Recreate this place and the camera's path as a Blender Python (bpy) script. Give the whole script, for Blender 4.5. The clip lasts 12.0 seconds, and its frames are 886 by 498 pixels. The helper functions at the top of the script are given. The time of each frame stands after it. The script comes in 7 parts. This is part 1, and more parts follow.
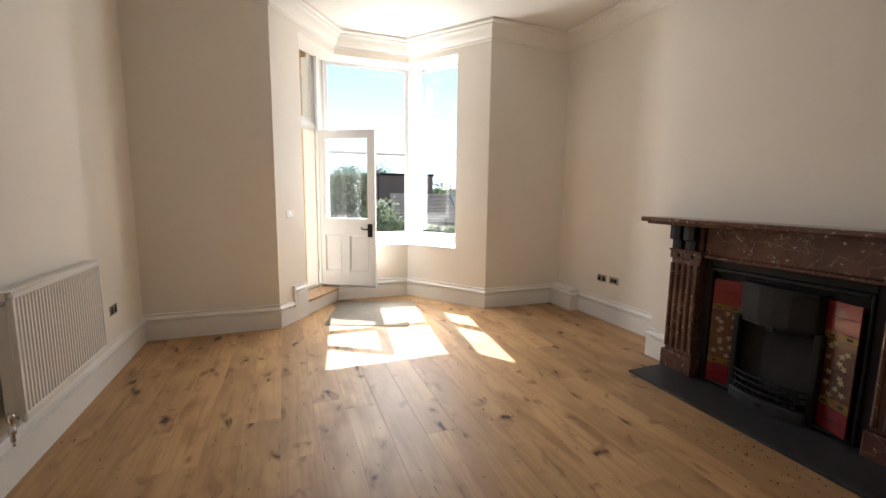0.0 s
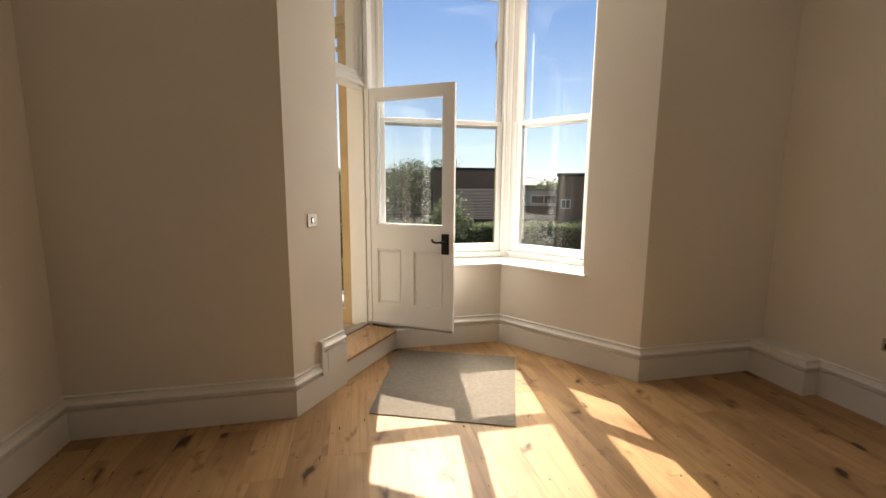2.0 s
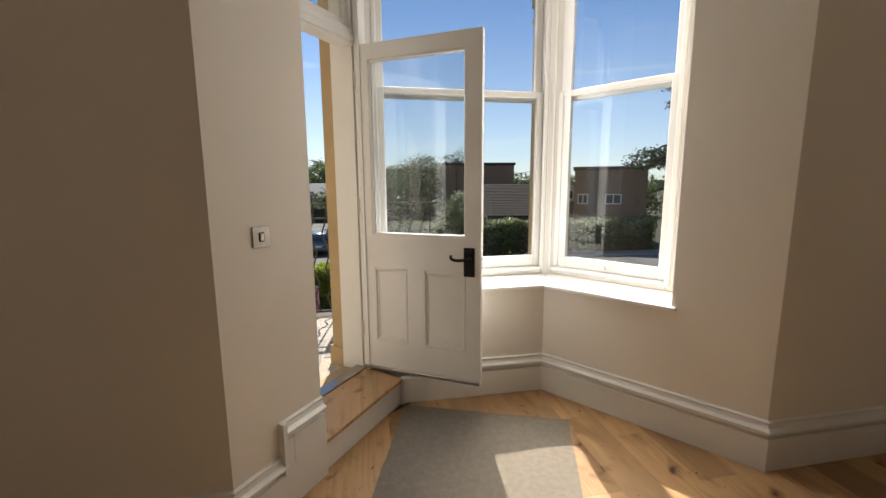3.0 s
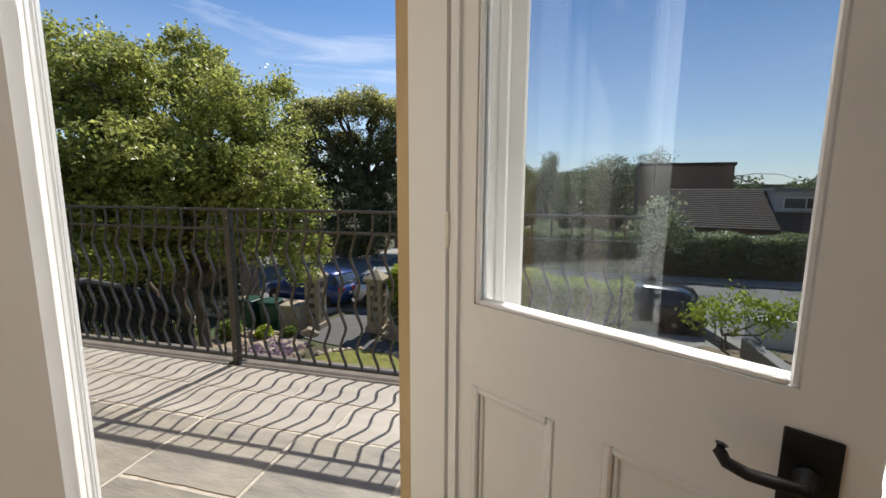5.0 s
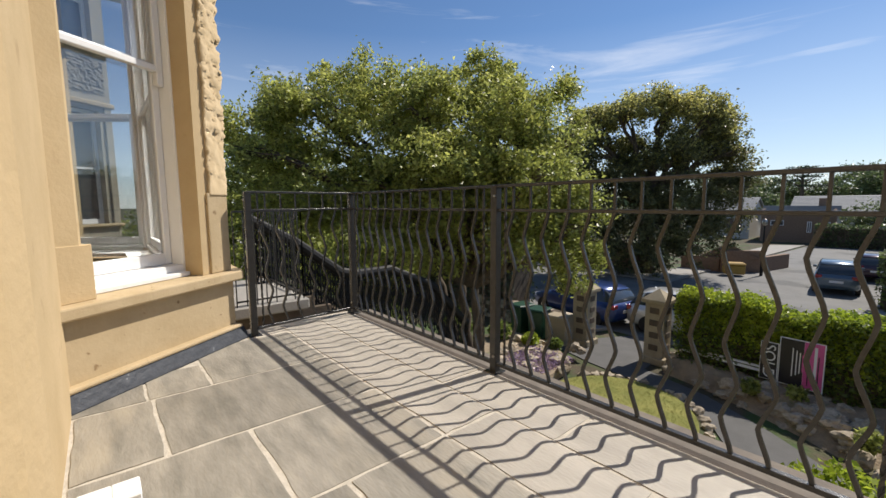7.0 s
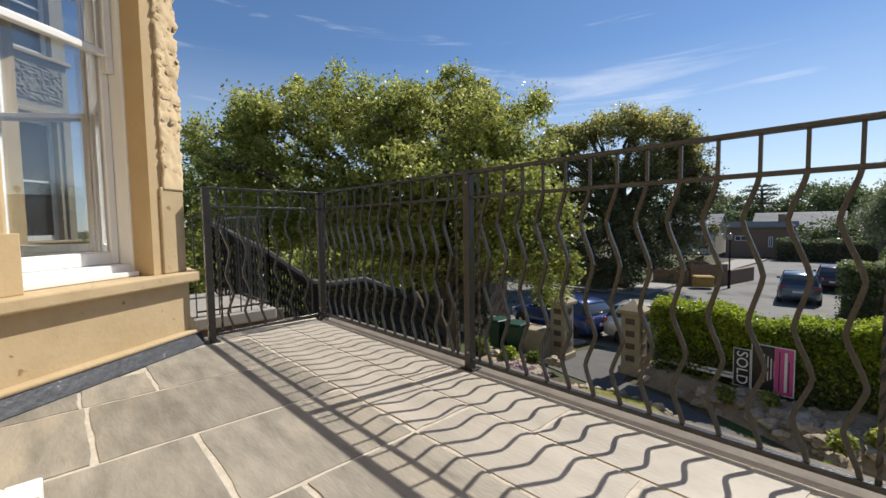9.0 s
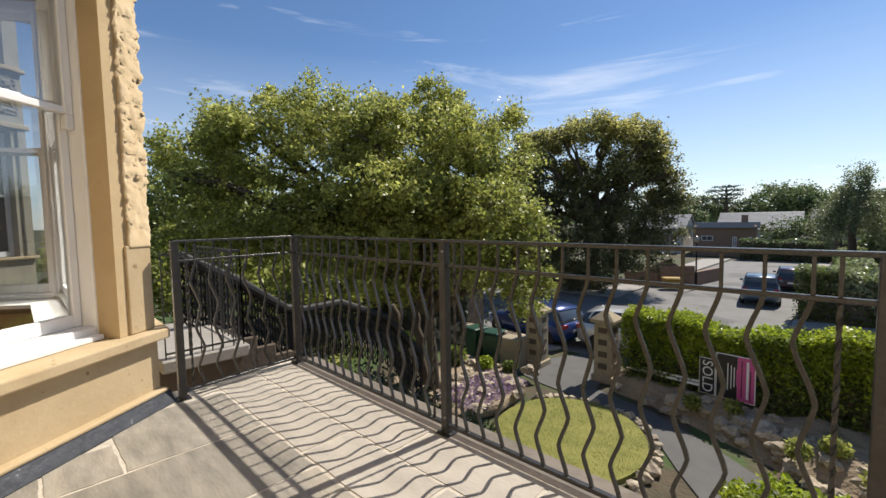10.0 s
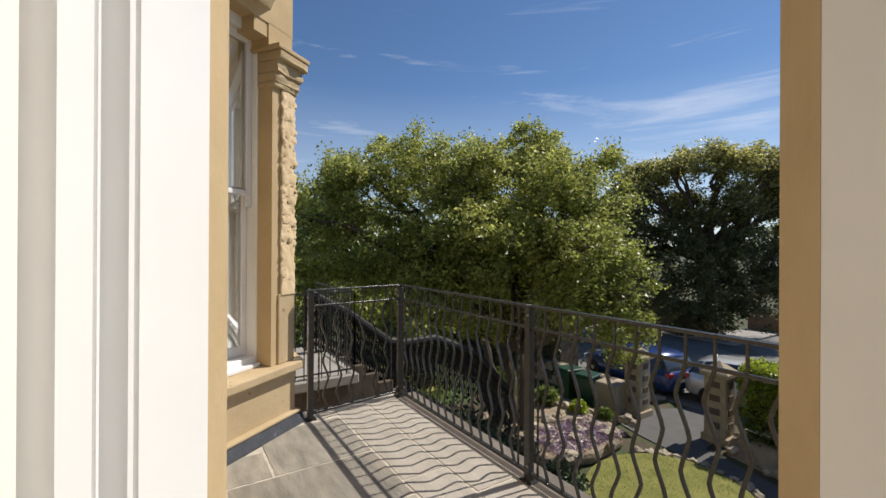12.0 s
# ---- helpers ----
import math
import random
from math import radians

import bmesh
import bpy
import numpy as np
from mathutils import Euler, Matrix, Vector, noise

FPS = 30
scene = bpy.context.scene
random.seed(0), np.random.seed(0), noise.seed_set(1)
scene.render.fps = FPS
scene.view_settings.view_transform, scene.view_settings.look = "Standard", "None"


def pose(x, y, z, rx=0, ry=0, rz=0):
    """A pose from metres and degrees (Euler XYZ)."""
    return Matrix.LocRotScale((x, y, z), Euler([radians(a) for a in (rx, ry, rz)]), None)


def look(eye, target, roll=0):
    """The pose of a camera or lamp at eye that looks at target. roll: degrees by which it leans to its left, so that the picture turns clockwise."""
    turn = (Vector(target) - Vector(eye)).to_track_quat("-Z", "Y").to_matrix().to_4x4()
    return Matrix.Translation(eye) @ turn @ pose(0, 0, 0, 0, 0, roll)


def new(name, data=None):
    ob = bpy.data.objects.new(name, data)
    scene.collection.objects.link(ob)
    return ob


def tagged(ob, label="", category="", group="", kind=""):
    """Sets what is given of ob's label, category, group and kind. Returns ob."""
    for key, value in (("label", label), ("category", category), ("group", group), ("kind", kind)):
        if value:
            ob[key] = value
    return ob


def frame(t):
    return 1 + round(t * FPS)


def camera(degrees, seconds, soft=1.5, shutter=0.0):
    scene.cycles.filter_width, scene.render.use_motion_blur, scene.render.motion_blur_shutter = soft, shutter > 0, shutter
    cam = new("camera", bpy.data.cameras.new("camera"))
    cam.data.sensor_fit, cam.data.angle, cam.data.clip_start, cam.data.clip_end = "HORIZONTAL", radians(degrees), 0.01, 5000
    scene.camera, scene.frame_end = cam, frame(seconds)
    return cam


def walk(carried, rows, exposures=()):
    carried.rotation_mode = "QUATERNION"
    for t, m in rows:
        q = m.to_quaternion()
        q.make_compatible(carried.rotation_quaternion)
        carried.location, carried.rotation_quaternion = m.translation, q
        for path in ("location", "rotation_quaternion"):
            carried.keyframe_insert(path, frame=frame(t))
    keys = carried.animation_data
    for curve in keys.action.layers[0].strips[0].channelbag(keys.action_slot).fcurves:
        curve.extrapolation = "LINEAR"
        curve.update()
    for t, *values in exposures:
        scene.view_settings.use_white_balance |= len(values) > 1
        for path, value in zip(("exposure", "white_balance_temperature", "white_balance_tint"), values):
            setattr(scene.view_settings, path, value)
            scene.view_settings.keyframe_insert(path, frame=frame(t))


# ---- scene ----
cam = camera(93.9, 12.0)
EXPO = [(0.0, 2.25, 6250, 10), (0.6, 2.12, 6250, 10), (1.2, 1.75, 6500, 11), (1.6, 1.45, 7100, 12), (2.5, 1.1, 7400, 12), (2.8, 1.0, 7100, 11), (4.3, 0.68, 6350, 10), (5.0, 0.8, 6400, 10), (5.6, 0.72, 6500, 11), (6.5, 0.7, 6700, 11), (8.5, 0.7, 6600, 10), (10.5, 0.9, 6800, 11), (11.5, 0.84, 6750, 11), (12.0, 0.58, 6650, 11)]
PATH = [
    (0, (0.085, 0.033, 1.552), (0.795, 1.884, 1.290), 0.70),
    (0.5, (0.174, 0.584, 1.516), (0.764, 2.477, 1.254), 0.70),
    (1, (0.232, 1.122, 1.503), (0.739, 3.038, 1.238), 0.70),
    (1.5, (0.328, 1.673, 1.508), (0.776, 3.603, 1.238), 0.60),
    (2, (0.410, 2.261, 1.521), (0.830, 4.195, 1.235), 0.40),
    (2.5, (0.451, 2.854, 1.519), (0.858, 4.788, 1.215), 0.20),
    (2.7, (0.494, 3.055, 1.518), (0.888, 4.992, 1.213), 0.00),
    (4.5, (0.832, 4.765, 1.501), (0.714, 6.740, 1.211), -0.48),
    (5, (0.797, 5.157, 1.494), (0.324, 7.079, 1.205), 0.30),
    (5.5, (0.639, 5.468, 1.486), (-0.225, 7.246, 1.184), 0.14),
    (6, (0.483, 5.671, 1.438), (-0.742, 7.224, 1.143), -0.47),
    (6.5, (0.352, 5.807, 1.369), (-1.113, 7.144, 1.110), -0.60),
    (6.7, (0.323, 5.824, 1.316), (-1.200, 7.097, 1.073), -0.36),
    (7.6, (0.272, 5.884, 1.075), (-1.246, 7.172, 0.900), -0.52),
    (8.5, (0.245, 5.927, 0.958), (-1.267, 7.230, 0.836), -0.67),
    (9, (0.235, 5.945, 1.035), (-1.228, 7.302, 0.913), -0.89),
    (9.5, (0.216, 5.951, 1.204), (-1.204, 7.353, 1.075), -0.90),
    (10, (0.234, 5.960, 1.456), (-1.151, 7.397, 1.319), -0.91),
    (10.5, (0.210, 5.983, 1.610), (-1.161, 7.435, 1.494), -0.96),
    (11, (0.185, 5.952, 1.681), (-1.223, 7.370, 1.601), -0.51),
    (11.5, (0.298, 5.868, 1.712), (-1.193, 7.200, 1.677), -0.27),
    (12, (0.557, 5.712, 1.714), (-1.118, 6.804, 1.717), 0.29),
]
walk(cam, [(t, look(eye, target, roll)) for t, eye, target, roll in PATH], EXPO)

# ---- world, sun, light ----
SUN_EL, SUN_AZ = radians(49.4), radians(7.0)
world = bpy.data.worlds.new("world")
scene.world = world
world.use_nodes = True
wn, wl = world.node_tree.nodes, world.node_tree.links
wbg = wn["Background"]
sky = wn.new("ShaderNodeTexSky")
sky.sky_type, sky.sun_disc, sky.sun_elevation, sky.sun_rotation = "NISHITA", False, SUN_EL, SUN_AZ
sky.air_density, sky.dust_density, sky.ozone_density = 0.9, 0.08, 5.0
tco = wn.new("ShaderNodeTexCoord")
mapn = wn.new("ShaderNodeMapping")
mapn.inputs["Scale"].default_value = (1.0, 1.6, 13.0)
mapn.inputs["Rotation"].default_value = (0.03, 0.06, 0.35)
wl.new(tco.outputs["Generated"], mapn.inputs["Vector"])
cno = wn.new("ShaderNodeTexNoise")
cno.inputs["Scale"].default_value, cno.inputs["Detail"].default_value, cno.inputs["Roughness"].default_value = 1.3, 7.0, 0.6
cno.inputs["Distortion"].default_value = 0.6
wl.new(mapn.outputs["Vector"], cno.inputs["Vector"])
cra = wn.new("ShaderNodeValToRGB")
cra.color_ramp.elements[0].position, cra.color_ramp.elements[1].position = 0.575, 0.92
cra.color_ramp.elements[1].color = (0.75, 0.75, 0.75, 1)
wl.new(cno.outputs["Fac"], cra.inputs["Fac"])
cmx = wn.new("ShaderNodeMixRGB")
cmx.inputs["Color2"].default_value = (9.0, 9.3, 9.8, 1)
wl.new(cra.outputs["Color"], cmx.inputs["Fac"])
hue = wn.new("ShaderNodeHueSaturation")
hue.inputs["Saturation"].default_value, hue.inputs["Value"].default_value = 1.06, 1.0
wl.new(sky.outputs["Color"], hue.inputs["Color"])
sep, low, haze = wn.new("ShaderNodeSeparateXYZ"), wn.new("ShaderNodeValToRGB"), wn.new("ShaderNodeMixRGB")
wl.new(tco.outputs["Generated"], sep.inputs[0])
wl.new(sep.outputs["Z"], low.inputs["Fac"])
low.color_ramp.elements[0].position, low.color_ramp.elements[1].position = 0.0, 0.36
low.color_ramp.elements[0].color, low.color_ramp.elements[1].color = (0.5, 0.5, 0.5, 1), (0, 0, 0, 1)
wl.new(low.outputs["Color"], haze.inputs["Fac"])
wl.new(hue.outputs["Color"], haze.inputs["Color1"])
haze.inputs["Color2"].default_value = (7.0, 7.6, 8.3, 1)
wl.new(haze.outputs["Color"], cmx.inputs["Color1"])
wl.new(cmx.outputs["Color"], wbg.inputs["Color"])
wbg.inputs["Strength"].default_value = 0.072

sun = new("sun", bpy.data.lights.new("sun", "SUN"))
sun.data.energy, sun.data.angle, sun.data.color = 3.4, radians(0.53), (1.0, 0.95, 0.87)
sun.matrix_world = look((0, 0, 0), (-math.sin(SUN_AZ) * math.cos(SUN_EL), -math.cos(SUN_AZ) * math.cos(SUN_EL), -math.sin(SUN_EL)))
sun.location = (0, 30, 40)


def sky_lamp(name, at, rz, w, h, power):
    """Sky light entering through an opening: a lamp just inside the glass, facing into the room."""
    data = bpy.data.lights.new(name, "AREA")
    data.shape, data.size, data.size_y = "RECTANGLE", w, h
    data.energy, data.color = power, (1.0, 0.97, 0.93)
    ob = new(name, data)
    ob.matrix_world = pose(*at, 90, 0, 180 + rz)
    return ob


sky_lamp("sky_light_centre", (1.60, 6.32, 2.12), 20, 0.36, 2.4, 9.5)
sky_lamp("sky_light_splay", (2.385, 5.80, 2.12), -53.8, 0.72, 2.45, 3.2)


# ---- materials ----
def material(name, color, rough=0.6, metal=0.0, color2=None, scale=6.0, stretch=(1, 1, 1), bump=0.0, bump_scale=60.0,
             spots=None, spot_scale=3.0, spot_lo=0.62, spot_hi=0.72, rand=0.0, island=0.0, spec=0.5, coat=0.0, bump_dist=0.01):
    """Noise between two colours at two scales, optional stains, random shade per piece and fine relief."""
    m = bpy.data.materials.new(name)
    m.use_nodes = True
    n, l = m.node_tree.nodes, m.node_tree.links
    b = n["Principled BSDF"]
    b.inputs["Roughness"].default_value, b.inputs["Metallic"].default_value = rough, metal
    b.inputs["Specular IOR Level"].default_value = spec
    b.inputs["Coat Weight"].default_value = coat
    tc, mp = n.new("ShaderNodeTexCoord"), n.new("ShaderNodeMapping")
    mp.inputs["Scale"].default_value = stretch
    l.new(tc.outputs["Object"], mp.inputs["Vector"])
    vec = mp.outputs["Vector"]
    if rand:
        oi, ad = n.new("ShaderNodeObjectInfo"), n.new("ShaderNodeVectorMath")
        sc = n.new("ShaderNodeVectorMath")
        sc.operation = "SCALE"
        cb = n.new("ShaderNodeCombineXYZ")
        for k in range(3):
            l.new(oi.outputs["Random"], cb.inputs[k])
        l.new(cb.outputs[0], sc.inputs[0])
        sc.inputs["Scale"].default_value = 37.0
        l.new(vec, ad.inputs[0])
        l.new(sc.outputs[0], ad.inputs[1])
        vec = ad.outputs[0]
    no = n.new("ShaderNodeTexNoise")
    no.inputs["Scale"].default_value, no.inputs["Detail"].default_value, no.inputs["Roughness"].default_value = scale, 8.0, 0.62
    l.new(vec, no.inputs["Vector"])
    rp = n.new("ShaderNodeValToRGB")
    rp.color_ramp.elements[0].position, rp.color_ramp.elements[1].position = 0.32, 0.68
    c2 = color2 or tuple(c * 0.9 for c in color)
    rp.color_ramp.elements[0].color, rp.color_ramp.elements[1].color = (*color, 1), (*c2, 1)
    l.new(no.outputs["Fac"], rp.inputs["Fac"])
    out = rp.outputs["Color"]
    if spots:
        ns, rs, mx = n.new("ShaderNodeTexNoise"), n.new("ShaderNodeValToRGB"), n.new("ShaderNodeMixRGB")
        ns.inputs["Scale"].default_value, ns.inputs["Detail"].default_value = spot_scale, 5.0
        l.new(vec, ns.inputs["Vector"])
        rs.color_ramp.elements[0].position, rs.color_ramp.elements[1].position = spot_lo, spot_hi
        l.new(ns.outputs["Fac"], rs.inputs["Fac"])
        l.new(rs.outputs["Color"], mx.inputs["Fac"])
        l.new(out, mx.inputs["Color1"])
        mx.inputs["Color2"].default_value = (*spots, 1)
        out = mx.outputs["Color"]
    if rand or island:
        hv, mr = n.new("ShaderNodeHueSaturation"), n.new("ShaderNodeMapRange")
        amount = rand or island
        if island:
            src = n.new("ShaderNodeNewGeometry").outputs["Random Per Island"]
        else:
            src = oi.outputs["Random"]
        l.new(src, mr.inputs["Value"])
        mr.inputs["To Min"].default_value, mr.inputs["To Max"].default_value = 1 - amount, 1 + amount
        l.new(mr.outputs["Result"], hv.inputs["Value"])
        l.new(out, hv.inputs["Color"])
        out = hv.outputs["Color"]
    l.new(out, b.inputs["Base Color"])
    if bump:
        nb, bp = n.new("ShaderNodeTexNoise"), n.new("ShaderNodeBump")
        nb.inputs["Scale"].default_value, nb.inputs["Detail"].default_value = bump_scale, 6.0
        l.new(vec, nb.inputs["Vector"])
        bp.inputs["Strength"].default_value, bp.inputs["Distance"].default_value = bump, bump_dist
        l.new(nb.outputs["Fac"], bp.inputs["Height"])
        l.new(bp.outputs["Normal"], b.inputs["Normal"])
    return m


PAINT = material("wall_paint", (0.87, 0.825, 0.755), 0.75, color2=(0.85, 0.80, 0.725), scale=1.2, bump=0.06, bump_scale=220, bump_dist=0.002)
CEILP = material("ceiling_paint", (0.88, 0.85, 0.80), 0.8, color2=(0.86, 0.83, 0.78), scale=1.0, bump=0.05, bump_scale=160, bump_dist=0.002)
GLOSS = material("white_satin_paint", (0.88, 0.87, 0.85), 0.38, color2=(0.855, 0.84, 0.815), scale=3.0, bump=0.05, bump_scale=90, bump_dist=0.002)
WFRAME = material("white_window_paint", (0.84, 0.84, 0.83), 0.32, color2=(0.81, 0.81, 0.80), scale=4.0, bump=0.04, bump_scale=70, bump_dist=0.002)
STONE = material("bath_stone", (0.545, 0.41, 0.235), 0.9, color2=(0.455, 0.335, 0.18), scale=2.2, bump=0.2, bump_scale=45, bump_dist=0.012,
                 spots=(0.36, 0.25, 0.13), spot_scale=5.0, spot_lo=0.64, spot_hi=0.78)
STONE_L = material("bath_stone_pale", (0.52, 0.405, 0.25), 0.9, color2=(0.43, 0.325, 0.185), scale=3.0, bump=0.16, bump_scale=40, bump_dist=0.015,
                   spots=(0.27, 0.185, 0.095), spot_scale=20.0, spot_lo=0.67, spot_hi=0.73)
WEATHERED = material("weathered_pale_stone", (0.42, 0.375, 0.29), 0.92, color2=(0.32, 0.285, 0.215), scale=2.5, bump=0.3, bump_scale=30, spots=(0.22, 0.19, 0.14), spot_scale=4, spot_lo=0.62, spot_hi=0.78)
ROUGHSTONE = material("worn_grey_stone", (0.36, 0.32, 0.25), 0.95, color2=(0.22, 0.195, 0.15), scale=7, bump=0.5, bump_scale=25)
WINDARK = material("dark_window", (0.03, 0.04, 0.05), 0.08, color2=(0.05, 0.06, 0.07), scale=2, spec=0.8)
LEAD = material("lead_sheet", (0.035, 0.038, 0.045), 0.5, 0.2, color2=(0.06, 0.065, 0.075), scale=9, bump=0.4, bump_scale=30, spots=(0.35, 0.36, 0.36), spot_scale=9, spot_lo=0.7, spot_hi=0.76)
# Lighter copy of the flag stone: sun glare along the railing put into the colour.
FLAG_GLARE = material("sandstone_flag_glare", (0.44, 0.40, 0.34), 0.55, color2=(0.33, 0.30, 0.255), scale=2.4, stretch=(1, 2.6, 1), bump=0.35, bump_scale=26, rand=0.08, bump_dist=0.008)
FLAG = material("sandstone_flag", (0.33, 0.30, 0.25), 0.55, color2=(0.18, 0.168, 0.14), scale=3.4, stretch=(1, 3.2, 1), bump=0.45, bump_scale=22, rand=0.13,
                spots=(0.34, 0.30, 0.235), spot_scale=1.6, spot_lo=0.55, spot_hi=0.75, bump_dist=0.008)
JOINT = material("mortar_joint", (0.57, 0.52, 0.44), 0.95, color2=(0.44, 0.395, 0.325), scale=20, bump=0.5, bump_scale=90)
IRON = material("painted_iron", (0.034, 0.033, 0.032), 0.27, 0.2, color2=(0.05, 0.049, 0.048), scale=30, bump=0.2, bump_scale=200, spots=(0.075, 0.06, 0.05), spot_scale=22, spot_lo=0.7, spot_hi=0.8)
BLACK = material("black_iron", (0.006, 0.006, 0.007), 0.55, 0.0, color2=(0.011, 0.011, 0.011), scale=25, bump=0.15, bump_scale=140, spec=0.3)
SLATE = material("slate_hearth", (0.016, 0.017, 0.02), 0.5, color2=(0.028, 0.029, 0.033), scale=10, bump=0.2, bump_scale=60)
STEEL = material("brushed_steel", (0.42, 0.40, 0.37), 0.32, 0.9, color2=(0.36, 0.34, 0.31), scale=50, stretch=(1, 12, 1))
RADI = material("radiator_enamel", (0.83, 0.81, 0.76), 0.3, color2=(0.81, 0.79, 0.74), scale=3)
CHROME = material("chrome", (0.75, 0.75, 0.75), 0.12, 1.0, color2=(0.7, 0.7, 0.7))
MAT = material("grey_mat", (0.235, 0.205, 0.165), 0.95, color2=(0.185, 0.16, 0.13), scale=30, bump=0.8, bump_scale=320, bump_dist=0.004)
SUBF = material("floor_bed", (0.09, 0.055, 0.03), 0.9, color2=(0.07, 0.042, 0.022))
BRASS = material("pale_brass", (0.78, 0.74, 0.64), 0.35, 0.4, color2=(0.72, 0.66, 0.55), scale=30)
DARK = material("dark_recess", (0.02, 0.02, 0.02), 0.8, color2=(0.03, 0.028, 0.026))
SOOT = material("soot", (0.012, 0.011, 0.010), 0.95, color2=(0.02, 0.018, 0.017), scale=8)


def oak_material():
    """Oiled oak: long grain, broad tone, dark knots with halos and short cracks."""
    m = material("oak_plank", (0.48, 0.295, 0.15), 0.45, color2=(0.36, 0.21, 0.10), scale=1.3, stretch=(5, 0.7, 7), rand=0.2, bump=0.10, bump_scale=40, bump_dist=0.002, spec=0.4)
    n, l = m.node_tree.nodes, m.node_tree.links
    b = n["Principled BSDF"]
    src = b.inputs["Base Color"].links[0].from_socket
    tc, oi, sc, ad = n.new("ShaderNodeTexCoord"), n.new("ShaderNodeObjectInfo"), n.new("ShaderNodeMath"), n.new("ShaderNodeVectorMath")
    cb = n.new("ShaderNodeCombineXYZ")
    sc.operation = "MULTIPLY"
    sc.inputs[1].default_value = 53.0
    l.new(oi.outputs["Random"], sc.inputs[0])
    for k in range(3):
        l.new(sc.outputs[0], cb.inputs[k])
    l.new(tc.outputs["Object"], ad.inputs[0])
    l.new(cb.outputs[0], ad.inputs[1])

    def layer(out, stretch, scale, lo, hi, color, detail=3.0):
        mp, no, rp, mx = n.new("ShaderNodeMapping"), n.new("ShaderNodeTexNoise"), n.new("ShaderNodeValToRGB"), n.new("ShaderNodeMixRGB")
        mp.inputs["Scale"].default_value = stretch
        l.new(ad.outputs[0], mp.inputs["Vector"])
        no.inputs["Scale"].default_value, no.inputs["Detail"].default_value, no.inputs["Distortion"].default_value = scale, detail, 0.4
        l.new(mp.outputs["Vector"], no.inputs["Vector"])
        rp.color_ramp.elements[0].position, rp.color_ramp.elements[1].position = lo, hi
        l.new(no.outputs["Fac"], rp.inputs["Fac"])
        l.new(rp.outputs["Color"], mx.inputs["Fac"])
        l.new(out, mx.inputs["Color1"])
        mx.inputs["Color2"].default_value = (*color, 1)
        return mx.outputs["Color"]

    out = layer(src, (1, 0.5, 1), 3.2, 0.46, 0.76, (0.52, 0.335, 0.155))
    out = layer(out, (1.5, 0.45, 1), 4.0, 0.56, 0.80, (0.24, 0.125, 0.05))
    out = layer(out, (13, 0.5, 1), 3.0, 0.50, 0.85, (0.30, 0.16, 0.065), 3.0)
    out = layer(out, (1.7, 1.0, 1), 4.2, 0.61, 0.74, (0.17, 0.08, 0.032), 2.0)
    out = layer(out, (1.7, 1.0, 1), 4.2, 0.70, 0.74, (0.05, 0.022, 0.01), 2.0)
    out = layer(out, (9, 0.8, 1), 5.0, 0.71, 0.77, (0.10, 0.048, 0.02), 4.0)
    out = layer(out, (3, 1.4, 1), 15.0, 0.72, 0.745, (0.05, 0.022, 0.01), 2.0)
    l.new(out, b.inputs["Base Color"])
    return m


def marble_material():
    m = material("rouge_marble", (0.085, 0.036, 0.027), 0.16, color2=(0.15, 0.07, 0.052), scale=6, spots=(0.42, 0.30, 0.25), spot_scale=26, spot_lo=0.665, spot_hi=0.70, coat=0.3)
    n, l = m.node_tree.nodes, m.node_tree.links
    b = n["Principled BSDF"]
    src = b.inputs["Base Color"].links[0].from_socket
    wv, rp, mx = n.new("ShaderNodeTexWave"), n.new("ShaderNodeValToRGB"), n.new("ShaderNodeMixRGB")
    wv.inputs["Scale"].default_value, wv.inputs["Distortion"].default_value, wv.inputs["Detail"].default_value, wv.inputs["Detail Scale"].default_value = 2.4, 22.0, 5.0, 1.6
    tc = n.new("ShaderNodeTexCoord")
    l.new(tc.outputs["Object"], wv.inputs["Vector"])
    rp.color_ramp.elements[0].position, rp.color_ramp.elements[1].position = 0.996, 1.0
    l.new(wv.outputs["Fac"], rp.inputs["Fac"])
    l.new(rp.outputs["Color"], mx.inputs["Fac"])
    l.new(src, mx.inputs["Color1"])
    mx.inputs["Color2"].default_value = (0.36, 0.27, 0.22, 1)
    l.new(mx.outputs["Color"], b.inputs["Base Color"])
    return m


def glass_material(name, ior):
    m = bpy.data.materials.new(name)
    m.use_nodes = True
    b = m.node_tree.nodes["Principled BSDF"]
    b.inputs["Base Color"].default_value = (0.80, 0.83, 0.84, 1)
    b.inputs["Roughness"].default_value, b.inputs["Transmission Weight"].default_value, b.inputs["IOR"].default_value = 0.0, 1.0, ior
    return m


OAK, MARBLE, GLASS, SEALED = oak_material(), marble_material(), glass_material("window_glass", 1.45), glass_material("sealed_unit_glass", 1.8)


# ---- builders ----
def finish(name, bm, mat, parent=None, smooth=False):
    bmesh.ops.recalc_face_normals(bm, faces=bm.faces)
    me = bpy.data.meshes.new(name)
    bm.to_mesh(me)
    bm.free()
    if smooth:
        me.polygons.foreach_set("use_smooth", [True] * len(me.polygons))
    me.materials.append(mat)
    ob = new(name, me)
    if parent:
        ob.parent = parent
    return ob


def part(name, bm, mat, parent, label="", smooth=False):
    """One mesh object under a thing or a part."""
    return tagged(finish(name, bm, mat, parent, smooth), label)


def structure(name, bm, mat, label, category, smooth=False):
    return tagged(finish(name, bm, mat, None, smooth), label, category, kind="structure")


def thing(name, at, label, category, group="", rz=0.0):
    ob = new(name)
    ob.matrix_world = pose(*at, 0, 0, rz)
    return tagged(ob, label, category, group)


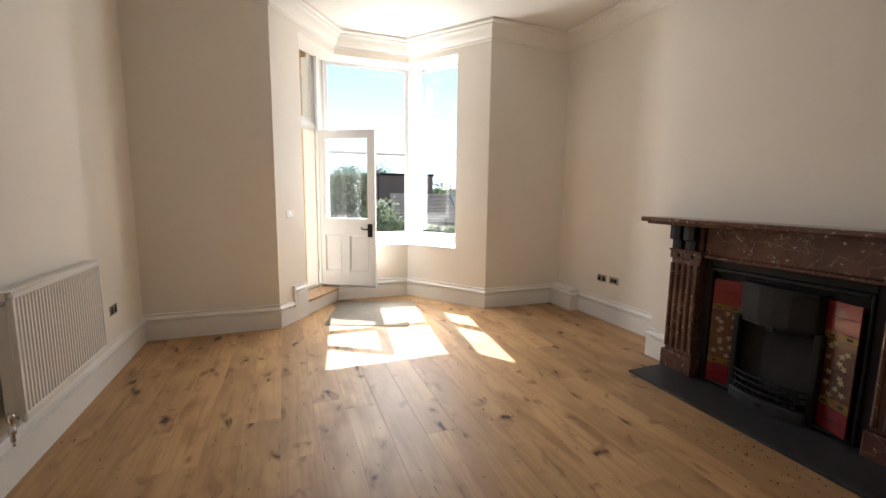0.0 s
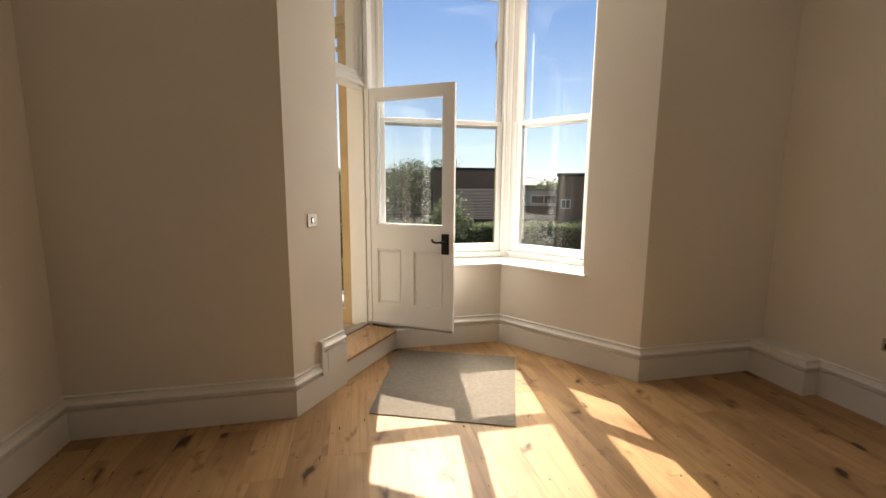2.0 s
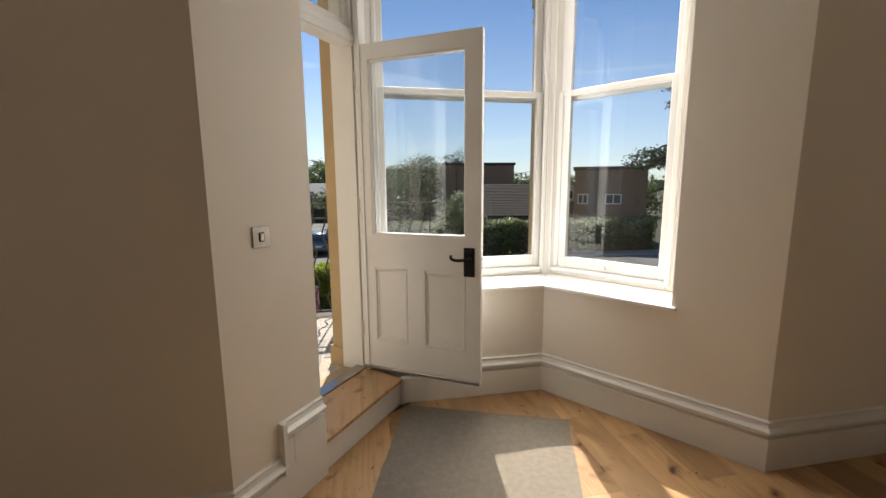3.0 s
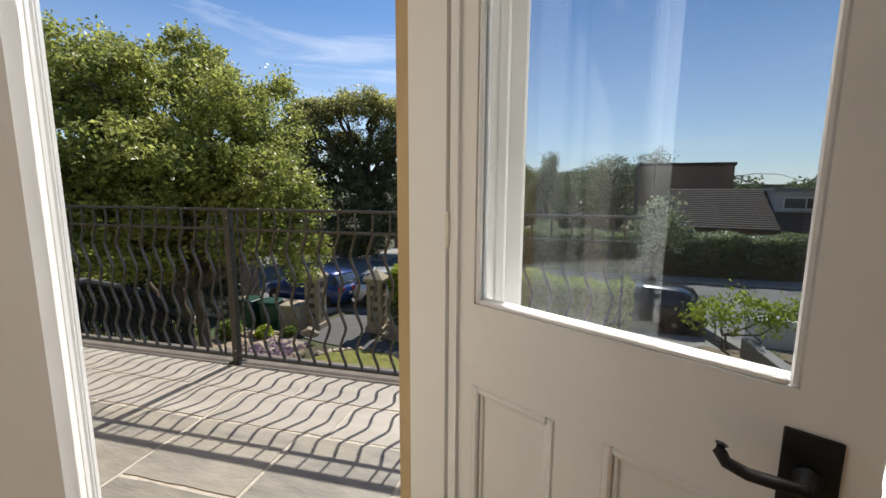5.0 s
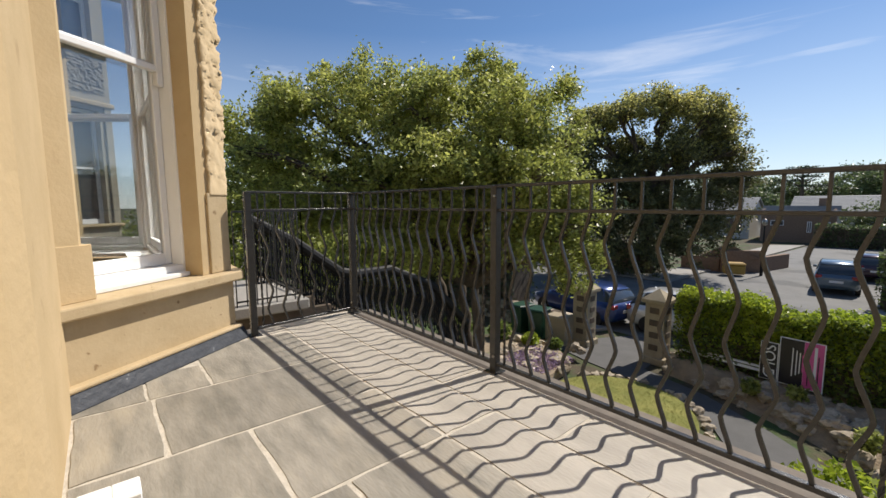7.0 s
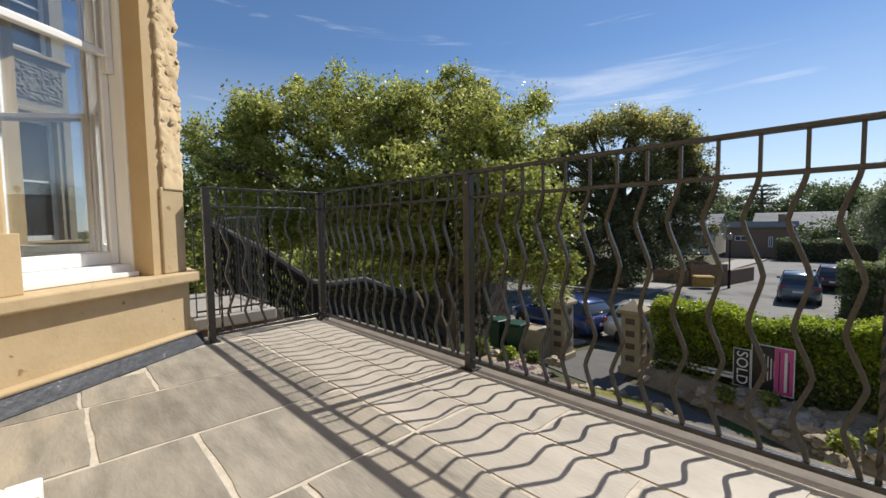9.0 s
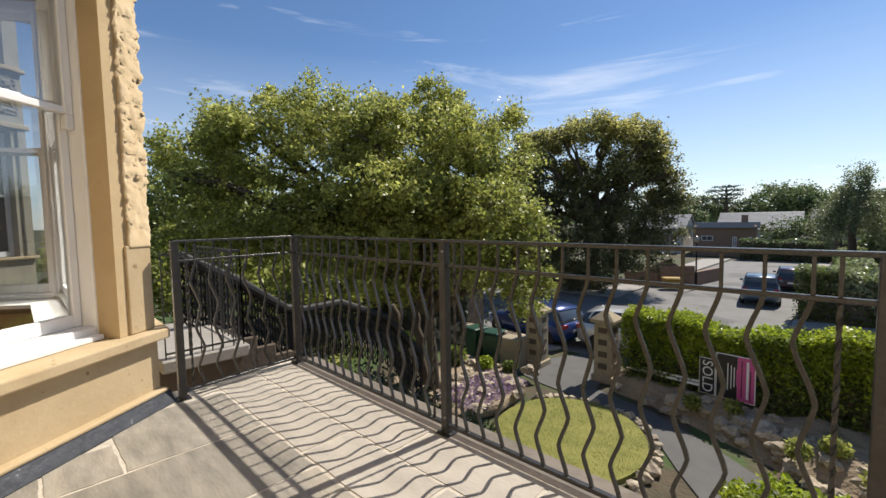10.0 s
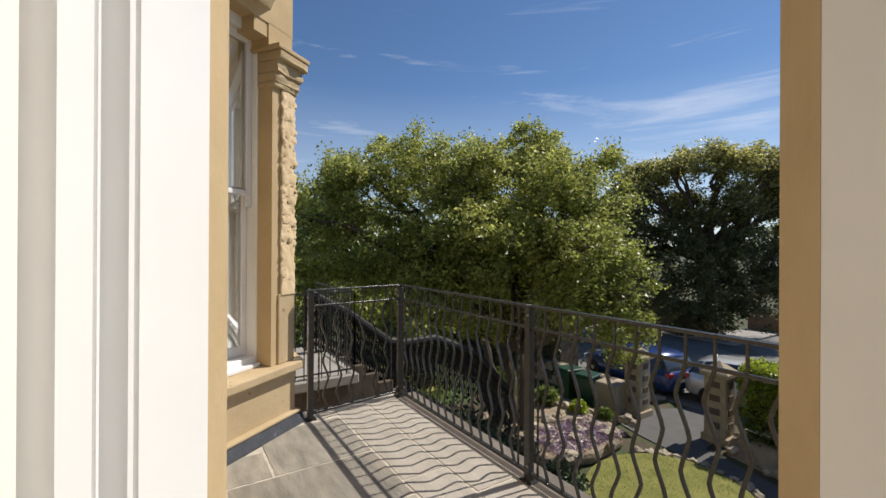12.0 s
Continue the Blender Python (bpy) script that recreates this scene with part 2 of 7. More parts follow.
def box(bm, x0, x1, y0, y1, z0, z1, bevel=0.0, m=None):
    r = bmesh.ops.create_cube(bm, size=1.0, matrix=Matrix.Translation(((x0 + x1) / 2, (y0 + y1) / 2, (z0 + z1) / 2)) @ Matrix.Diagonal((abs(x1 - x0), abs(y1 - y0), abs(z1 - z0), 1)))
    vs = r["verts"]
    if bevel:
        es = list({e for v in vs for e in v.link_edges})
        vs = list({v for f in bmesh.ops.bevel(bm, geom=es, offset=bevel, segments=1, profile=0.5, affect="EDGES")["faces"] for v in f.verts} | {v for v in vs if v.is_valid})
    if m:
        bmesh.ops.transform(bm, matrix=m, verts=vs)
    return vs


def prism(bm, poly, z0, z1, bevel=0.0):
    lo, hi = [bm.verts.new((x, y, z0)) for x, y in poly], [bm.verts.new((x, y, z1)) for x, y in poly]
    k = len(poly)
    fs = [bm.faces.new(lo[::-1]), bm.faces.new(hi)]
    for i in range(k):
        fs.append(bm.faces.new((lo[i], lo[(i + 1) % k], hi[(i + 1) % k], hi[i])))
    if bevel:
        bmesh.ops.bevel(bm, geom=list({e for f in fs for e in f.edges}), offset=bevel, segments=2, profile=0.5, affect="EDGES")


def sweep(bm, profile, path, z=0.0):
    """Runs a profile of (out, height) along a plan path, mitred; out is to the right of the way."""
    rings = []
    for i, p in enumerate(path):
        p = Vector(p)
        d0 = (p - Vector(path[i - 1])).normalized() if i else None
        d1 = (Vector(path[i + 1]) - p).normalized() if i < len(path) - 1 else None
        d0, d1 = d0 or d1, d1 or d0
        n0, n1 = Vector((d0.y, -d0.x)), Vector((d1.y, -d1.x))
        b = (n0 + n1) / (1 + n0.dot(n1))
        rings.append([bm.verts.new((p.x + b.x * o, p.y + b.y * o, z + h)) for o, h in profile])
    for a, b in zip(rings, rings[1:]):
        for j in range(len(profile)):
            k = (j + 1) % len(profile)
            bm.faces.new((a[j], a[k], b[k], b[j]))
    bm.faces.new(rings[0][::-1])
    bm.faces.new(rings[-1])


def tube(bm, pts, r, n=6, r1=None, square=False):
    pts = [Vector(p) for p in pts]
    rings = []
    ref = Vector((0, 0, 1)) if abs((pts[1] - pts[0]).normalized().z) < 0.9 else Vector((0, 1, 0))
    for i, p in enumerate(pts):
        d = (pts[min(i + 1, len(pts) - 1)] - pts[max(i - 1, 0)]).normalized()
        a = d.cross(ref).normalized()
        b = d.cross(a)
        rr = r if r1 is None else r + (r1 - r) * i / (len(pts) - 1)
        off = math.pi / 4 if square else 0.0
        rings.append([bm.verts.new(p + (a * math.cos(off + 2 * math.pi * j / n) + b * math.sin(off + 2 * math.pi * j / n)) * rr) for j in range(n)])
    for u, v in zip(rings, rings[1:]):
        for j in range(n):
            bm.faces.new((u[j], u[(j + 1) % n], v[(j + 1) % n], v[j]))
    bm.faces.new(rings[0][::-1])
    bm.faces.new(rings[-1])


def lathe(bm, profile, cx, cy, n=16, m=None):
    """Turns (radius, height) pairs round an upright axis."""
    rings = [[bm.verts.new((cx + r * math.cos(2 * math.pi * j / n), cy + r * math.sin(2 * math.pi * j / n), z)) for j in range(n)] for r, z in profile]
    for u, v in zip(rings, rings[1:]):
        for j in range(n):
            bm.faces.new((u[j], u[(j + 1) % n], v[(j + 1) % n], v[j]))
    bm.faces.new(rings[0][::-1])
    bm.faces.new(rings[-1])
    if m:
        bmesh.ops.transform(bm, matrix=m, verts=[v for r in rings for v in r])


def simple(builder, *args, **kw):
    bm = bmesh.new()
    builder(bm, *args, **kw)
    return bm


# ---- the plan ----
XL, XR, YF, YB = -1.32, 3.83, 5.02, -2.6          # room walls
HC, HEAD, ZB, ZG = 3.71, 3.42, 0.15, -3.45        # ceiling, window heads, balcony, garden
XW = 2.625                                         # width of the bay's mouth
UX, UY = 0.590, 0.807                              # way along the left splay


def lf(s, d):
    """Plan point on the left splay: s along it, d out through the wall."""
    return (s * UX - d * UY, YF + s * UY + d * UX)


def rf(s, d):
    x, y = lf(s, d)
    return (XW - x, y)


def mirror(poly):
    return [(XW - x, y) for x, y in poly]


SB = 1.338                                         # length of a splay
PB, PC = lf(SB, 0), rf(SB, 0)
OB, OC = (PB[0] - 0.5075 * 0.65, PB[1] + 0.65), (PC[0] + 0.5075 * 0.65, PC[1] + 0.65)
YO = OB[1]
YFO = 5.66                                         # outer face of the facade


def off(p, d):
    return (p[0] + (-0.5075 if p[0] < 1.3 else 0.5075) * d, p[1] + d)


# ---- room shell ----
structure("wall_west", simple(box, XL - 0.15, XL, YB - 0.15, 5.349, -0.1, HC + 0.1), PAINT, "smooth cream painted plaster wall behind the radiator", "wall")
structure("wall_south", simple(box, XL, XR, YB - 0.15, YB, -0.1, HC + 0.1), PAINT, "plain cream painted wall closing the room", "wall")
structure("wall_east", simple(box, XR, XR + 0.3, YB - 0.15, 5.349, -0.1, HC + 0.1), PAINT, "smooth cream painted wall with two sockets", "wall")
structure("wall_north_left", simple(prism, [(XL, 5.35), (XL, YF), (0, YF), lf(0.53, 0), lf(0.53, 0.271), lf(0.44, 0.271), (-0.18, 5.35)], -0.1, HC + 0.1), PAINT, "cream painted wall and splayed pier beside the balcony door", "wall")
structure("wall_north_right", simple(prism, mirror([(XW - XR, 5.35), (XW - XR, YF), (0, YF), lf(0.5, 0), lf(0.5, 0.32), (-0.18, 5.35)]), -0.1, HC + 0.1), PAINT, "cream painted wall and splayed pier beside the sash window", "wall")
bm = bmesh.new()
prism(bm, [(0.95, PB[1]), PC, off(PC, 0.33), (0.645, 6.43), (0.70, 6.36)], -0.1, 0.775)
prism(bm, [PC, rf(0.5, 0), rf(0.5, 0.33), off(PC, 0.33)][::-1], -0.1, 0.775)
structure("wall_bay_dado", bm, PAINT, "low cream painted wall below the bay windows", "wall")
bm = bmesh.new()
for poly in ([PB, PC, off(PC, 0.33), off(PB, 0.33)], [PC, rf(0.5, 0), rf(0.5, 0.33), off(PC, 0.33)], [PB, lf(0.53, 0), lf(0.53, 0.33), off(PB, 0.33)]):
    prism(bm, poly, HEAD, HC + 0.1)
structure("wall_bay_head", bm, PAINT, "painted wall above the bay windows", "wall")
structure("chimney_breast", simple(box, 3.41, XR, 0.72, 2.97, -0.1, HC + 0.1), PAINT, "cream painted chimney breast behind the fire surround", "chimney breast")
structure("pipe_boxing", simple(box, 3.70, XR, 4.57, YF, 0, 0.28), GLOSS, "low white boxing in the corner at skirting height", "boxing")
structure("ceiling", simple(prism, [(XL - 0.1, YB - 0.1), (XR + 0.2, YB - 0.1), (XR + 0.2, 5.3), (XW + 0.3, 5.3), off(PC, 0.4), off(PB, 0.4), (-0.3, 5.3), (XL - 0.1, 5.3)], HC, HC + 0.14), CEILP, "plain off-white plaster ceiling running into the bay", "ceiling")
ROOM = [(XL, YB), (XL, YF), (0, YF), PB, PC, (XW, YF), (XR, YF), (XR, 2.97), (3.41, 2.97), (3.41, 0.72), (XR, 0.72), (XR, YB), (XL, YB)]
CORN = [(0, 3.50), (0.018, 3.50), (0.022, 3.525), (0.05, 3.545), (0.075, 3.58), (0.10, 3.63), (0.125, 3.65), (0.13, 3.672), (0.165, 3.676), (0.17, 3.702), (0, 3.702)]
structure("cornice", simple(sweep, CORN, ROOM), CEILP, "moulded off-white plaster cornice round the ceiling", "cornice")
SKIRT = [(0, 0), (0.027, 0), (0.027, 0.183), (0.006, 0.19), (0.006, 0.206), (0.036, 0.212), (0.038, 0.227), (0.017, 0.24), (0.008, 0.258), (0.016, 0.272), (0, 0.278)]
bm = bmesh.new()
sweep(bm, SKIRT, [(XL, YB), (XL, YF), (0, YF), lf(0.265, 0)])
sweep(bm, [(0, 0), (0.026, 0), (0.026, 0.16), (0, 0.16)], [lf(0.265, 0), lf(0.53, 0)])
sweep(bm, SKIRT, [lf(0.267, 0), lf(0.53, 0)], 0.16)
sweep(bm, [(0, 0.18), (0.034, 0.18), (0.034, 0.435), (0, 0.44)], [lf(0.245, 0), lf(0.268, 0)])
sweep(bm, [(0, 0.2), (0.03, 0.2), (0.03, 0.35), (0, 0.35)], [lf(0.31, 0), lf(0.325, 0)])
sweep(bm, [(0, 0), (0.026, 0), (0.026, 0.18), (0, 0.19)], [lf(1.30, 0), PB, (0.96, PB[1])])
sweep(bm, SKIRT, [(0.961, PB[1]), PC, (XW, YF), (3.70, YF)])
sweep(bm, SKIRT, [(3.70, YF), (3.70, 4.57), (XR, 4.57), (XR, 2.97), (3.41, 2.97), (3.41, 2.735)])
sweep(bm, SKIRT, [(3.41, 0.99), (3.41, 0.72), (XR, 0.72), (XR, YB), (XL, YB)])
structure("baseboard", bm, GLOSS, "tall white moulded skirting board round the room", "baseboard")
structure("subfloor", simple(prism, [(XL, YB), (XR, YB), (XR, YF), (XW, YF), PC, PB, (0, YF), (XL, YF)], -0.12, -0.012), SUBF, "brown bed below the oak boards", "floor")

# step in the door reveal
bm = bmesh.new()
prism(bm, [lf(0.53, 0.0), lf(1.30, 0.0), lf(1.36, 0.33), lf(0.53, 0.33)], 0, 0.165)
structure("door_step_riser", bm, GLOSS, "white painted riser of the step to the door", "step")
bm = bmesh.new()
prism(bm, [lf(0.49, -0.022), lf(1.31, -0.022), lf(1.35, 0.31), lf(0.505, 0.31)], 0.166, 0.19, 0.004)
structure("door_step_tread", bm, OAK, "oak tread of the step below the balcony door", "step")
bm = bmesh.new()
prism(bm, [lf(0.505, 0.312), lf(1.36, 0.312), lf(1.375, 0.40), lf(0.52, 0.40)], 0.10, 0.197)
structure("threshold", bm, STEEL, "metal weather bar across the door threshold", "threshold")
bm = bmesh.new()
prism(bm, [lf(0.541, 0.402), lf(1.348, 0.402), lf(1.347, 0.52), lf(0.535, 0.52)], 0.02, 0.165, 0.004)
structure("door_stone_step", bm, STONE_L, "worn stone sill outside the door", "step")

# ---- stone outside ----
bm = bmesh.new()
left = [(-2.62, YFO), (-2.62, 5.352), (-0.19, 5.352), lf(0.45, 0.335), lf(0.47, 0.507), lf(0.531, 0.507), lf(0.505, 0.598), lf(0.48, 0.65), (-0.36, YFO)]
prism(bm, left, ZG, 7.4)
structure("facade_left", bm, STONE, "weathered honey-coloured stone wall between the bays", "facade")
bm = bmesh.new()
prism(bm, mirror([(-2.0, YFO), (-2.0, 5.352), (-0.19, 5.352), lf(0.45, 0.335), lf(0.47, 0.507), lf(0.531, 0.507), lf(0.505, 0.598), lf(0.48, 0.65), (-0.36, YFO)]), ZG, 7.4)
structure("facade_right", bm, STONE, "weathered honey-coloured stone wall beside the bay", "facade")
PIER = [lf(1.40, 0.36), lf(1.40, 0.523), lf(1.349, 0.523), lf(1.389, 0.648), (OB[0] + 0.02, YO - 0.06), (OB[0] + 0.09, YO), (0.655, YO), (0.655, 6.60), (0.60, 6.585), (0.55, 6.40)]
for nm, poly in (("pier_left", PIER), ("pier_right", mirror([lf(1.60, 0.47), lf(1.625, 0.648), (OB[0] + 0.09, YO), (0.655, YO), (0.655, 6.60), (0.60, 6.585)]))):
    pr = tagged(thing(nm, (0, 0, 0), "carved stone pier at the corner of the bay", "pier"), kind="structure")
    part("shaft", simple(prism, poly, 0.10, 3.83), STONE, pr)
    bm = bmesh.new()
    cx, cy = sum(p[0] for p in poly) / len(poly), sum(p[1] for p in poly) / len(poly)
    grow = lambda k: [(cx + (x - cx) * k, cy + (y - cy) * k) if y > 6.5 else (x, y) for x, y in poly]
    prism(bm, grow(1.10), 2.80, 2.84)
    prism(bm, grow(1.16), 2.92, 3.02)
    prism(bm, grow(1.28), 3.02, 3.09)
    bmesh.ops.subdivide_edges(bm, edges=bm.edges[:], cuts=2, use_grid_fill=True)
    for v in bm.verts:
        v.co += Vector((0.5, 0.8, 0.2)) * 0.02 * noise.fractal(v.co * 18.0, 0.9, 2.0, 3)
    part("capital", bm, STONE_L, pr, "weathered leaf capital")
    part("plinth", simple(prism, grow(1.12), 0.10, 0.30), STONE, pr)
bm = bmesh.new()
for poly in ([off(PB, 0.335), off(PC, 0.335), off(PC, 0.66), off(PB, 0.66)], [off(PC, 0.335), rf(0.45, 0.335), rf(0.45, 0.66), off(PC, 0.66)]):
    prism(bm, poly, ZG, 0.66)
    prism(bm, poly, 3.82, 7.4)
prism(bm, [off(PB, 0.335), lf(0.45, 0.335), lf(0.45, 0.66), off(PB, 0.66)], 3.82, 7.4)
prism(bm, [off(PB, 0.335), lf(0.3, 0.335), lf(0.3, 0.66), off(PB, 0.66)], ZG, 0.02)
structure("bay_stonework", bm, STONE, "honey-coloured stone of the bay below and above its windows", "facade")
bm = bmesh.new()
prism(bm, [off(PB, 0.36), off(PC, 0.36), off(PC, 0.77), off(PB, 0.77)], 0.665, 0.735, 0.01)
prism(bm, [off(PC, 0.36), rf(0.42, 0.36), rf(0.42, 0.77), off(PC, 0.77)], 0.664, 0.734, 0.01)
structure("bay_stone_sill", bm, STONE_L, "projecting stone sill under the bay windows", "sill")
bm = bmesh.new()
prism(bm, [(0.985, PB[1] - 0.03), off(PC, -0.03), off(PC, 0.37), (0.64, 6.47), (0.69, 6.40)], 0.777, 0.803, 0.006)
prism(bm, [off(PC, -0.03), rf(0.47, -0.03), rf(0.47, 0.37), off(PC, 0.37)], 0.7765, 0.8025, 0.006)
structure("window_sill", bm, GLOSS, "deep white painted sill board inside the bay", "sill")

# ---- windows ----


def bars(name, rects, depth, parent, mat, label="", bevel=0.006):
    """A frame of boxes (x0, x1, z0, z1) in the plane y = 0, with depth y0..y1."""
    bm = bmesh.new()
    for x0, x1, z0, z1 in rects:
        box(bm, x0, x1, depth[0], depth[1], z0, z1, bevel)
    return part(name, bm, mat, parent, label)


def ring(x0, x1, z0, z1, l, r, b, t):
    return [(x0, x0 + l, z0, z1), (x1 - r, x1, z0, z1), (x0 + l, x1 - r, z0, z0 + b), (x0 + l, x1 - r, z1 - t, z1)]


def pane(name, x0, x1, z0, z1, y, parent, glass=GLASS):
    bm = bmesh.new()
    box(bm, x0, x1, y - 0.003, y + 0.003, z0, z1)
    g = part(name, bm, glass, parent, "clear pane of glass")
    g.visible_shadow = False
    return g


def sash_window(name, at, rz, w, z0, z1, meet, label, vent=True, horns=False, glass=GLASS):
    """Box frame with an upper and a lower sash; y points out of the house, x runs from 0 to w."""
    ob = thing(name, at, label, "window", rz=rz)
    tagged(ob, kind="structure")
    bars("window_frame", ring(0, w, z0, z1 + 0.32, 0.055, 0.055, 0.06, 0.05 + 0.32), (-0.06, 0.10), ob, WFRAME, "white painted box frame")
    bars("staff_bead", ring(0.03, w - 0.03, z0 + 0.03, z1 - 0.02, 0.034, 0.034, 0.03, 0.04), (-0.078, -0.058), ob, WFRAME)
    a, b = 0.058, w - 0.058
    lower = bars("lower_sash", ring(a, b, z0 + 0.062, meet + 0.035, 0.055, 0.055, 0.085, 0.045), (-0.045, 0.0), ob, WFRAME, "white sash with one pane")
    pane("pane", a + 0.05, b - 0.05, z0 + 0.14, meet, -0.02, lower, glass)
    upper = bars("upper_sash", ring(a, b, meet - 0.035, z1 - 0.05, 0.055, 0.055, 0.045, 0.06), (0.004, 0.05), ob, WFRAME, "white sash with one pane")
    pane("pane", a + 0.05, b - 0.05, meet, z1 - 0.1, 0.03, upper, glass)
    if vent:
        bars("trickle_vent", [(w / 2 - 0.2, w / 2 + 0.2, z1 - 0.098, z1 - 0.07)], (-0.012, 0.003), upper, WFRAME, "slim white trickle vent", 0.004)
        bm = bmesh.new()
        lathe(bm, [(0.012, 0), (0.014, 0.012), (0.006, 0.02)], 0, 0, 10, pose(w / 2 + 0.02, -0.046, z0 + 0.1, 90, 0, 0))
        box(bm, w / 2 - 0.004, w / 2 + 0.044, -0.062, -0.046, z0 + 0.09, z0 + 0.1, 0.003)
        part("sash_lift", bm, CHROME, lower, "small chrome sash lift")
        bm = bmesh.new()
        box(bm, w / 2 - 0.03, w / 2 + 0.03, -0.03, -0.01, meet + 0.035, meet + 0.047, 0.003)
        part("sash_catch", bm, CHROME, lower, "chrome catch on the meeting rail")
    if horns:
        bm = bmesh.new()
        for x in (a, b - 0.05):
            prism(bm, [(x, 0.004), (x + 0.05, 0.004), (x + 0.05, 0.05), (x, 0.05)], meet - 0.13, meet - 0.034, 0.008)
        part("sash_horn", bm, WFRAME, upper, "shaped horn below the meeting rail")
    return ob


sash_window("window_1", (0.62, 6.50, 0), 0, 1.385, 0.806, HEAD + 0.09, 2.18, "tall white two-pane sash window at the bay's centre")
p = rf(1.655, 0.42)
sash_window("window_2", (p[0] + 0.065, p[1] - 0.085, 0), -math.degrees(math.atan2(UY, UX)), 0.97, 0.805, HEAD + 0.09, 2.18, "tall white two-pane sash window on the bay's splay")
# corner posts between the window frames
for nm, poly in (("window_post_left", [(0.53, 6.39), (0.655, 6.43), (0.655, 6.58), (0.60, 6.58), (0.54, 6.42)]), ("window_post_right", mirror([(0.545, 6.43), (0.655, 6.43), (0.655, 6.58), (0.56, 6.58), (0.44, 6.44), (0.51, 6.35)]))):
    structure(nm, simple(prism, poly, 0.80, HEAD + 0.3), WFRAME, "white painted post between the sash frames", "window post")

# balcony door: lining, transom, fanlight, leaf
ob = tagged(thing("door_1", (0, 0, 0), "white half-glazed door, standing open into the bay", "door"), kind="structure")
bm = bmesh.new()
prism(bm, [lf(0.492, 0.273), lf(0.492, 0.302), lf(0.44, 0.302), lf(0.44, 0.273)], 0.1, HEAD)
prism(bm, [lf(0.53, 0.302), lf(0.533, 0.335), lf(0.529, 0.3365), lf(0.529, 0.338), lf(0.533, 0.3395), lf(0.53, 0.346), lf(0.44, 0.346), lf(0.44, 0.302)], 0.1, HEAD)
prism(bm, [lf(0.495, 0.346), lf(0.50, 0.375), lf(0.46, 0.375), lf(0.46, 0.346)], 0.1, HEAD)
prism(bm, [lf(0.535, 0.375), lf(0.536, 0.381), lf(0.531, 0.382), lf(0.531, 0.384), lf(0.538, 0.386), lf(0.538, 0.506), lf(0.475, 0.506), lf(0.46, 0.375)], 0.1, HEAD)
part("door_lining_left", bm, WFRAME, ob, "white painted lining of the door opening")
bm = bmesh.new()
prism(bm, [lf(1.352, 0.345), lf(1.349, 0.522), lf(1.399, 0.522), lf(1.399, 0.345)], 0.1, HEAD)
prism(bm, [lf(1.33, 0.27), lf(1.362, 0.335), lf(1.40, 0.345), lf(1.40, 0.27)], 0.19, HEAD)
part("door_lining_right", bm, WFRAME, ob, "white painted lining of the door opening")
bm = bmesh.new()
prism(bm, [lf(0.51, 0.33), lf(1.36, 0.33), lf(1.375, 0.45), lf(0.53, 0.45)], 2.43, 2.53, 0.008)
prism(bm, [lf(0.51, 0.315), lf(1.355, 0.315), lf(1.36, 0.345), lf(0.515, 0.345)], 2.445, 2.485, 0.006)
part("transom", bm, WFRAME, ob, "white transom above the door")
e0, e1 = lf(0.52, 0.39), lf(1.37, 0.39)
fan = new("fanlight")
fan.parent = ob
fan.matrix_world = pose(e0[0], e0[1], 0, 0, 0, math.degrees(math.atan2(UY, UX)))
bars("fanlight_frame", ring(0, 0.85, 2.53, HEAD + 0.45, 0.06, 0.06, 0.05, 0.41), (-0.03, 0.03), fan, WFRAME)
pane("pane", 0.055, 0.795, 2.57, HEAD - 0.03, 0, fan)

HX, HY, DW, DT = 0.550, 6.303, 0.870, 0.045
leaf = new("door_leaf")
leaf.parent = ob
leaf.matrix_world = pose(HX, HY, 0, 0, 0, -31.6)
Z0, Z1 = 0.205, 2.425
tagged(leaf, "open white door leaf with glass over two panels")
rails = [(0, 0.095, Z0, Z1), (DW - 0.10, DW, Z0, Z1), (0.095, DW - 0.10, Z0, 0.42), (0.095, DW - 0.10, 0.955, 1.185), (0.095, DW - 0.10, 2.325, Z1), (0.353, 0.469, 0.42, 0.955)]
bars("leaf_frame", rails, (-DT / 2, DT / 2), leaf, WFRAME, "white painted stiles and rails", 0.0)
for x0, x1 in ((0.095, 0.353), (0.469, DW - 0.10)):
    bars("door_panel", [(x0 - 0.005, x1 + 0.005, 0.41, 0.965)], (-0.008, 0.008), leaf, WFRAME, "", 0.0)
    bm = bmesh.new()
    for sgn in (-1, 1):
        for x, xx, za, zb in ring(x0, x1, 0.42, 0.955, 0.02, 0.02, 0.02, 0.02):
            box(bm, x, xx, sgn * 0.004, sgn * (DT / 2 + 0.004), za, zb, 0.005)
        for x, xx, za, zb in ring(x0 + 0.02, x1 - 0.02, 0.44, 0.935, 0.012, 0.012, 0.012, 0.012):
            box(bm, x, xx, sgn * 0.004, sgn * 0.015, za, zb, 0.003)
    part("panel_moulding", bm, WFRAME, leaf, "moulded bead round the panel")
pane("pane", 0.09, DW - 0.095, 1.18, 2.33, 0, leaf)
bm = bmesh.new()
for sgn in (-1, 1):
    for x, xx, za, zb in ring(0.095, DW - 0.10, 1.185, 2.325, 0.014, 0.014, 0.014, 0.014):
        box(bm, x, xx, sgn * 0.004, sgn * 0.02, za, zb, 0.004)
part("glazing_bead", bm, WFRAME, leaf)
plate = bars("lock_plate", [(0.757, 0.829, 0.935, 1.122)], (-DT / 2 - 0.006, -DT / 2), leaf, BLACK, "black iron lock plate", 0.002)
